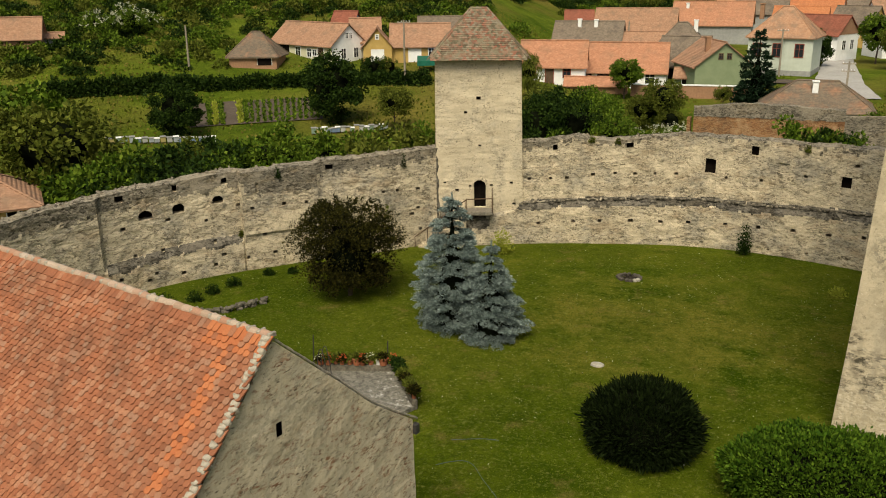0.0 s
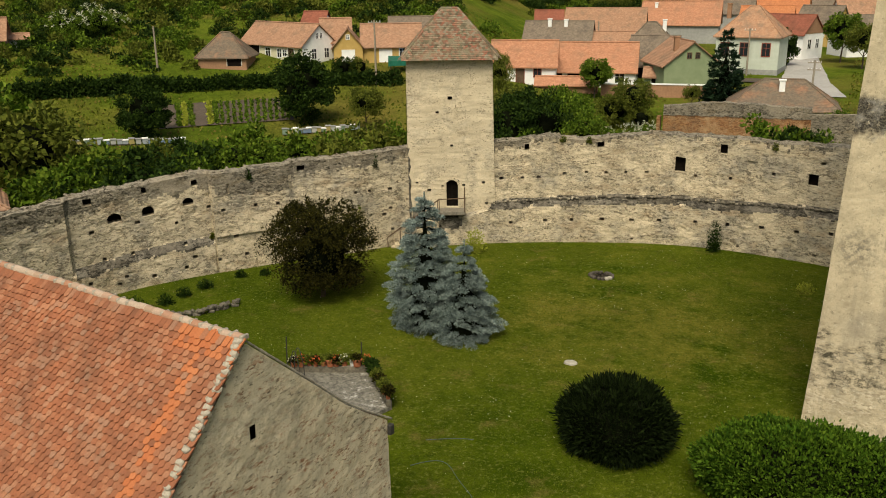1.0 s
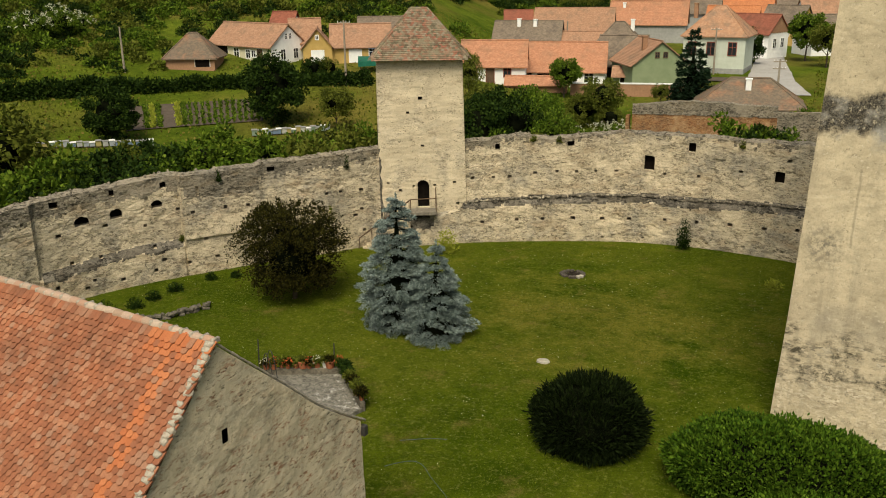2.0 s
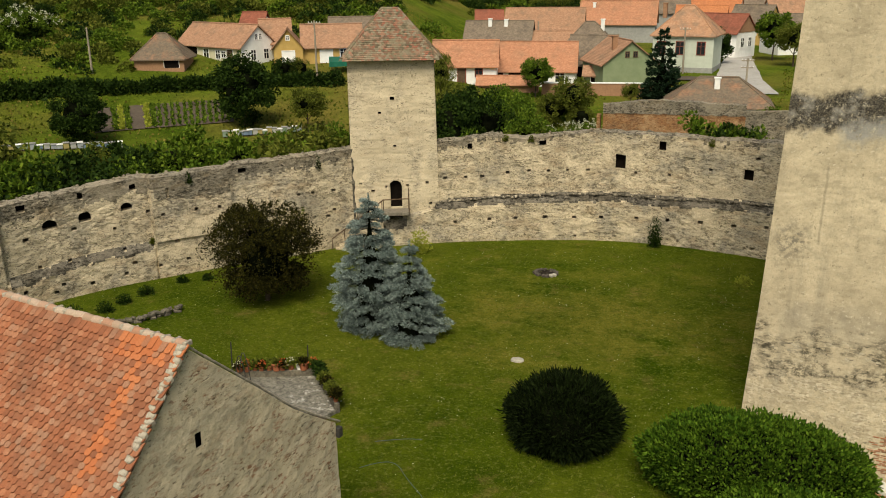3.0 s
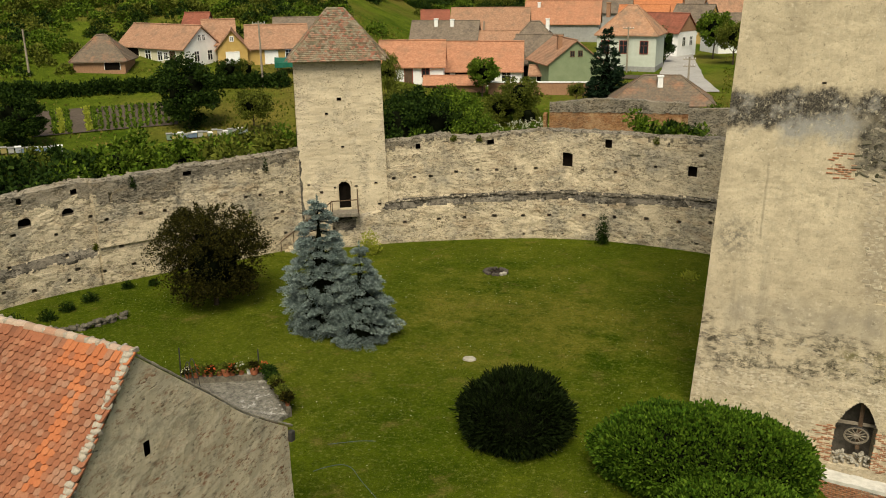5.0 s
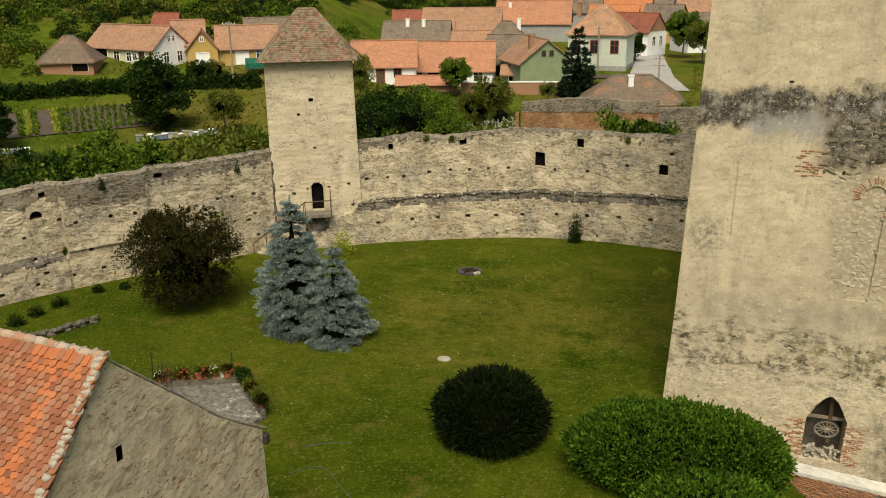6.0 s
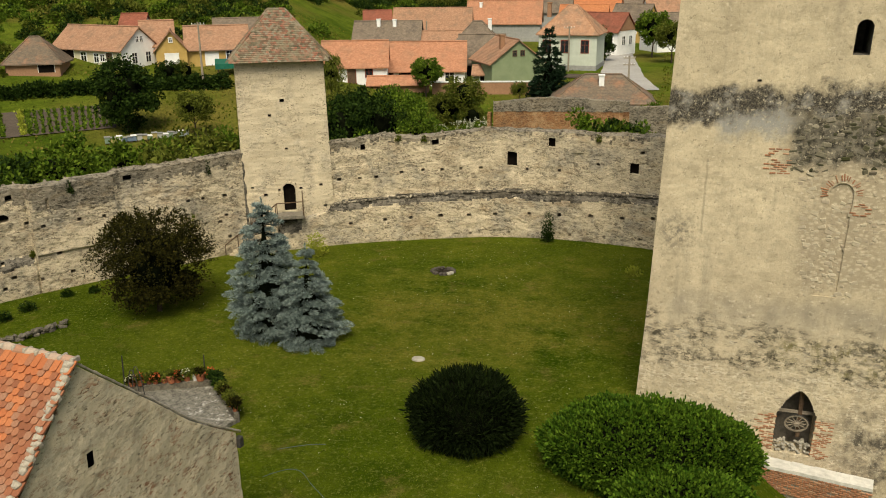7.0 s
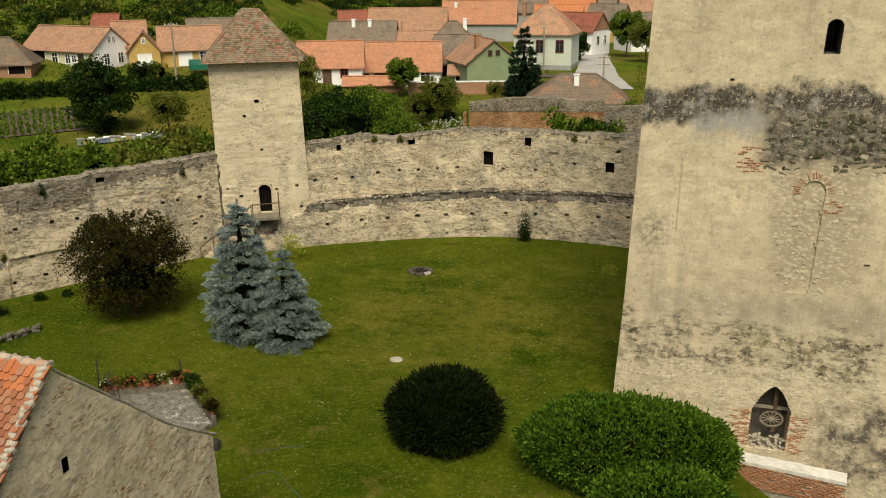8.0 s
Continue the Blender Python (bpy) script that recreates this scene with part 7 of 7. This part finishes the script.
def church_pieces():
    rng = random.Random(14)
    # fanned brick arch over the blind window
    kinds = [stone_mesh("brick", 0.06, 0.07, (0.34, 0.26, 0.2)[i], 90 + i, M_BRICK, 0.3) for i in range(3)]
    for i in range(25):
        if rng.random() < 0.25:
            continue
        a = math.pi * (i + 0.5) / 25 * 1.16 - 0.25
        r = 0.62 + rng.uniform(-.03, .03)
        x, z = 6.72 + r * math.cos(a), 9.78 + r * math.sin(a)
        ob = part("brick", kinds[i % 3], None, CHURCH_FRONT)
        ob.matrix_local = pose(x + lean(z), 0.015 + rng.uniform(-.015, .01), z, 0, 90 - math.degrees(a) + rng.uniform(-6, 6), 0)
    # coursed bricks beside it and at the niche jambs
    flat = [stone_mesh("brick", 0.24, 0.08, 0.065, 95 + i, M_BRICK, 0.14) for i in range(4)]
    for u0, u1, z0, z1, keep_ in ((3.88, 4.75, 10.45, 11.45, 0.5), (5.05, 5.72, -1.5, 0.25, 0.6), (7.4, 8.0, -1.6, 0.2, 0.6), (7.2, 7.75, 8.9, 9.7, 0.4)):
        z = z0
        j = 0
        while z < z1:
            u = u0 + (0.12 if j % 2 else 0)
            while u < u1:
                if rng.random() < keep_:
                    ob = part("brick", flat[rng.randrange(4)], None, CHURCH_FRONT)
                    ob.matrix_local = pose(u + lean(z), 0.02 + rng.uniform(-.02, .012), z, 0, rng.uniform(-4, 4), 0)
                u += 0.262
            z += 0.085
            j += 1
    # rubble courses: pale around the blind window, dark and mossy above
    pale = [stone_mesh("stone", s, 0.1, h, 110 + i, M_PALERUBBLE, 0.5) for i, (s, h) in enumerate(((0.3, 0.17), (0.4, 0.2), (0.24, 0.16), (0.36, 0.22), (0.2, 0.14)))]
    count = 0
    z = 5.6
    while z < 10.7:
        f = (z - 5.6) / 5.1
        u = 6.05 - 0.9 * f + rng.uniform(-.1, .1)
        while u < 7.6 + 1.3 * f:
            w = rng.uniform(0.24, 0.42)
            inside = abs(u - 6.72) < 0.45 and z < 10.15
            ring_ = math.hypot(u - 6.72, z - 9.78) < 0.84 and z > 9.6
            if rng.random() < 0.85 and not ring_ and count < 290:
                ob = part("stone", pale[rng.randrange(5)], None, CHURCH_FRONT)
                ob.matrix_local = pose(u + lean(z), (0.07 if inside else 0.0) + rng.uniform(0.022, .05), z + rng.uniform(-.05, .05), rng.uniform(-6, 6), rng.uniform(-25, 25), rng.uniform(-6, 6))
                count += 1
            u += w
        z += 0.175
    base = stone_mesh("stone", 1, 1, 1, 130, None, 0.5)
    poses = []
    z = 10.5
    while z < 13.0:
        u = 4.7 + 0.25 * noise.noise((z * 2, 0, 0)) + (0.4 if z > 12.3 else 0)
        while u < 13:
            w = rng.uniform(0.1, 0.5)
            ring_ = math.hypot(u - 6.72, z - 9.78) < 0.9
            edge_ = min(z - 10.4, 13.1 - z, u - 4.6) + 0.5 * noise.noise((u * 1.5, z * 1.5, 3))
            if not ring_ and edge_ > 0.1 and rng.random() < 0.93:
                h = rng.uniform(0.07, 0.3)
                poses.append(Matrix.LocRotScale((u + lean(z), 0.1 + rng.uniform(-.04, .04), z + rng.uniform(-.07, .07)), Euler((rng.uniform(-.3, .3), rng.uniform(-.45, .45), rng.uniform(-.2, .2))), (w * 1.25, 0.26, h * 1.15)))
            u += w
        z += 0.15
    base.materials.clear()
    tagged(part("mossy_stones", joined_tiles("mossy_stones", base, poses, M_MOSSTONE), None, CHURCH_FRONT), kind="stuff")


M_PALERUBBLE = pieces("pale bedded rubble", [(0.5, 0.43, 0.31), (0.42, 0.36, 0.26), (0.56, 0.49, 0.36), (0.36, 0.3, 0.22)], island=False, stain=0.25)
M_MOSSTONE = pieces("mossy dark stone", [(0.07, 0.06, 0.042), (0.24, 0.21, 0.155), (0.04, 0.042, 0.02), (0.42, 0.37, 0.275), (0.06, 0.06, 0.025), (0.3, 0.265, 0.2), (0.05, 0.045, 0.034)], stain=0.9, stain_col=(0.03, 0.036, 0.01))
church_pieces()


# ---- tiles of the near roof ----
def house_tiles():
    w, e, L = 0.18, 0.158, 13.2
    al = Vector((-1, 0, 0))
    dn = Vector((0, -3.75, -4.27)).normalized()
    corner = Vector((0.02, 0, 10.3))
    poses = tiled(corner, al, dn, int(L / w), 37, w, e, None, seed=3)
    base = tile_mesh(w * 0.95, e * 2.2, 0.034)
    one = tile_mesh(w * 0.95, e * 2.2, 0.034, "tile", M_TILE_ONE)
    fresh = tile_mesh(w * 0.95, e * 2.2, 0.034, "tile", M_TILE_NEW)
    bulk = []
    rng = random.Random(9)
    for u, v, m in poses:
        stripe = 0.75 < u - 0.05 * v < 1.15 and v > 0.4 and rng.random() < 0.7
        patch = v < 0.42 and u < 1.95 and rng.random() < 0.7
        if stripe or patch or (u < 1.45):
            ob = part("tile", fresh if (stripe or patch) else one, None, HOUSE_ROOF)
            ob.matrix_local = m
        else:
            bulk.append(m)
    tagged(part("roof_tiles", joined_tiles("roof_tiles", base, bulk, M_TILE), None, HOUSE_ROOF), kind="stuff")
    # ridge caps bedded in mortar
    cap = bpy.data.meshes.new("ridge_tile")
    bm = bmesh.new()
    n = 9
    rows = []
    for x, r in ((0.0, 0.115), (0.36, 0.1)):
        rows.append([bm.verts.new((x, math.cos(math.pi * i / (n - 1)) * r * 1.1, math.sin(math.pi * i / (n - 1)) * r)) for i in range(n)])
    for i in range(n - 1):
        bm.faces.new((rows[0][i], rows[0][i + 1], rows[1][i + 1], rows[1][i]))
    bm.faces.new(rows[0])
    bm.faces.new(list(reversed(rows[1])))
    bmesh.ops.recalc_face_normals(bm, faces=bm.faces)
    bm.to_mesh(cap)
    bm.free()
    cap.materials.append(M_RIDGE)
    mort = stone_mesh("mortar", 0.1, 0.27, 0.13, 140, M_MORTAR, 0.3)
    for i in range(48):
        x = 0.02 - 0.335 * (i + 1)
        ob = part("ridge_tile", cap, None, HOUSE_ROOF)
        ob.matrix_local = pose(x, rng.uniform(-.012, .012), 10.3 + 0.03 * noise.noise((x * 0.6, 0, 0)), 0, rng.uniform(-2, 2), rng.uniform(-2, 2))
        if rng.random() < (1.0 if i < 6 else 0.5):
            ob = part("mortar", mort, None, HOUSE_ROOF)
            ob.matrix_local = pose(x + 0.33, 0, 10.36, rng.uniform(-10, 10), 0, rng.uniform(-12, 12))
    # mortar lumps along the verge, thin tile edge on the far slope
    lump = [stone_mesh("verge_mortar", 0.3, 0.21, 0.2, 150 + i, M_MORTAR, 0.4) for i in range(3)]
    for i in range(40):
        if rng.random() < 0.06:
            continue
        p = corner + dn * (0.2 + i * 0.14)
        ob = part("verge_mortar", lump[i % 3], None, HOUSE_ROOF)
        ob.matrix_local = pose(p.x - 0.06 + rng.uniform(-.05, .04), p.y, p.z + 0.11, -48.7 + rng.uniform(-8, 8), 0, rng.uniform(-20, 20))
    far = ((0, 10.27), (1.1, 9.28), (2.1, 8.38), (3.25, 7.3), (4.2, 6.6), (5.2, 5.93))
    bm = bmesh.new()
    for (y0, z0), (y1, z1) in zip(far, far[1:]):
        for i in range(7):
            p, q = Vector((-0.02, y0, z0)).lerp(Vector((-0.02, y1, z1)), i / 7), Vector((-0.02, y0, z0)).lerp(Vector((-0.02, y1, z1)), (i + 1.06) / 7)
            add_tube(bm, p + Vector((0, 0, rng.uniform(-.01, .01))), q, 0.03 + rng.uniform(-.008, .012), 0.03, 6)
    part("far_verge", bm, M_MORTAR, HOUSE_ROOF, "thin mortared verge of the far slope")
    box_part("gutter_end", (-0.08, 0.1, 5.0, 5.18, 5.5, 5.82), M_IRON, HOUSE, 0.02, "short grey metal gutter end")


M_RIDGE = pieces("lichened ridge tile", [(0.38, 0.26, 0.18), (0.5, 0.4, 0.31), (0.4, 0.2, 0.12), (0.55, 0.47, 0.38)], island=False, stain=0.2)
house_tiles()
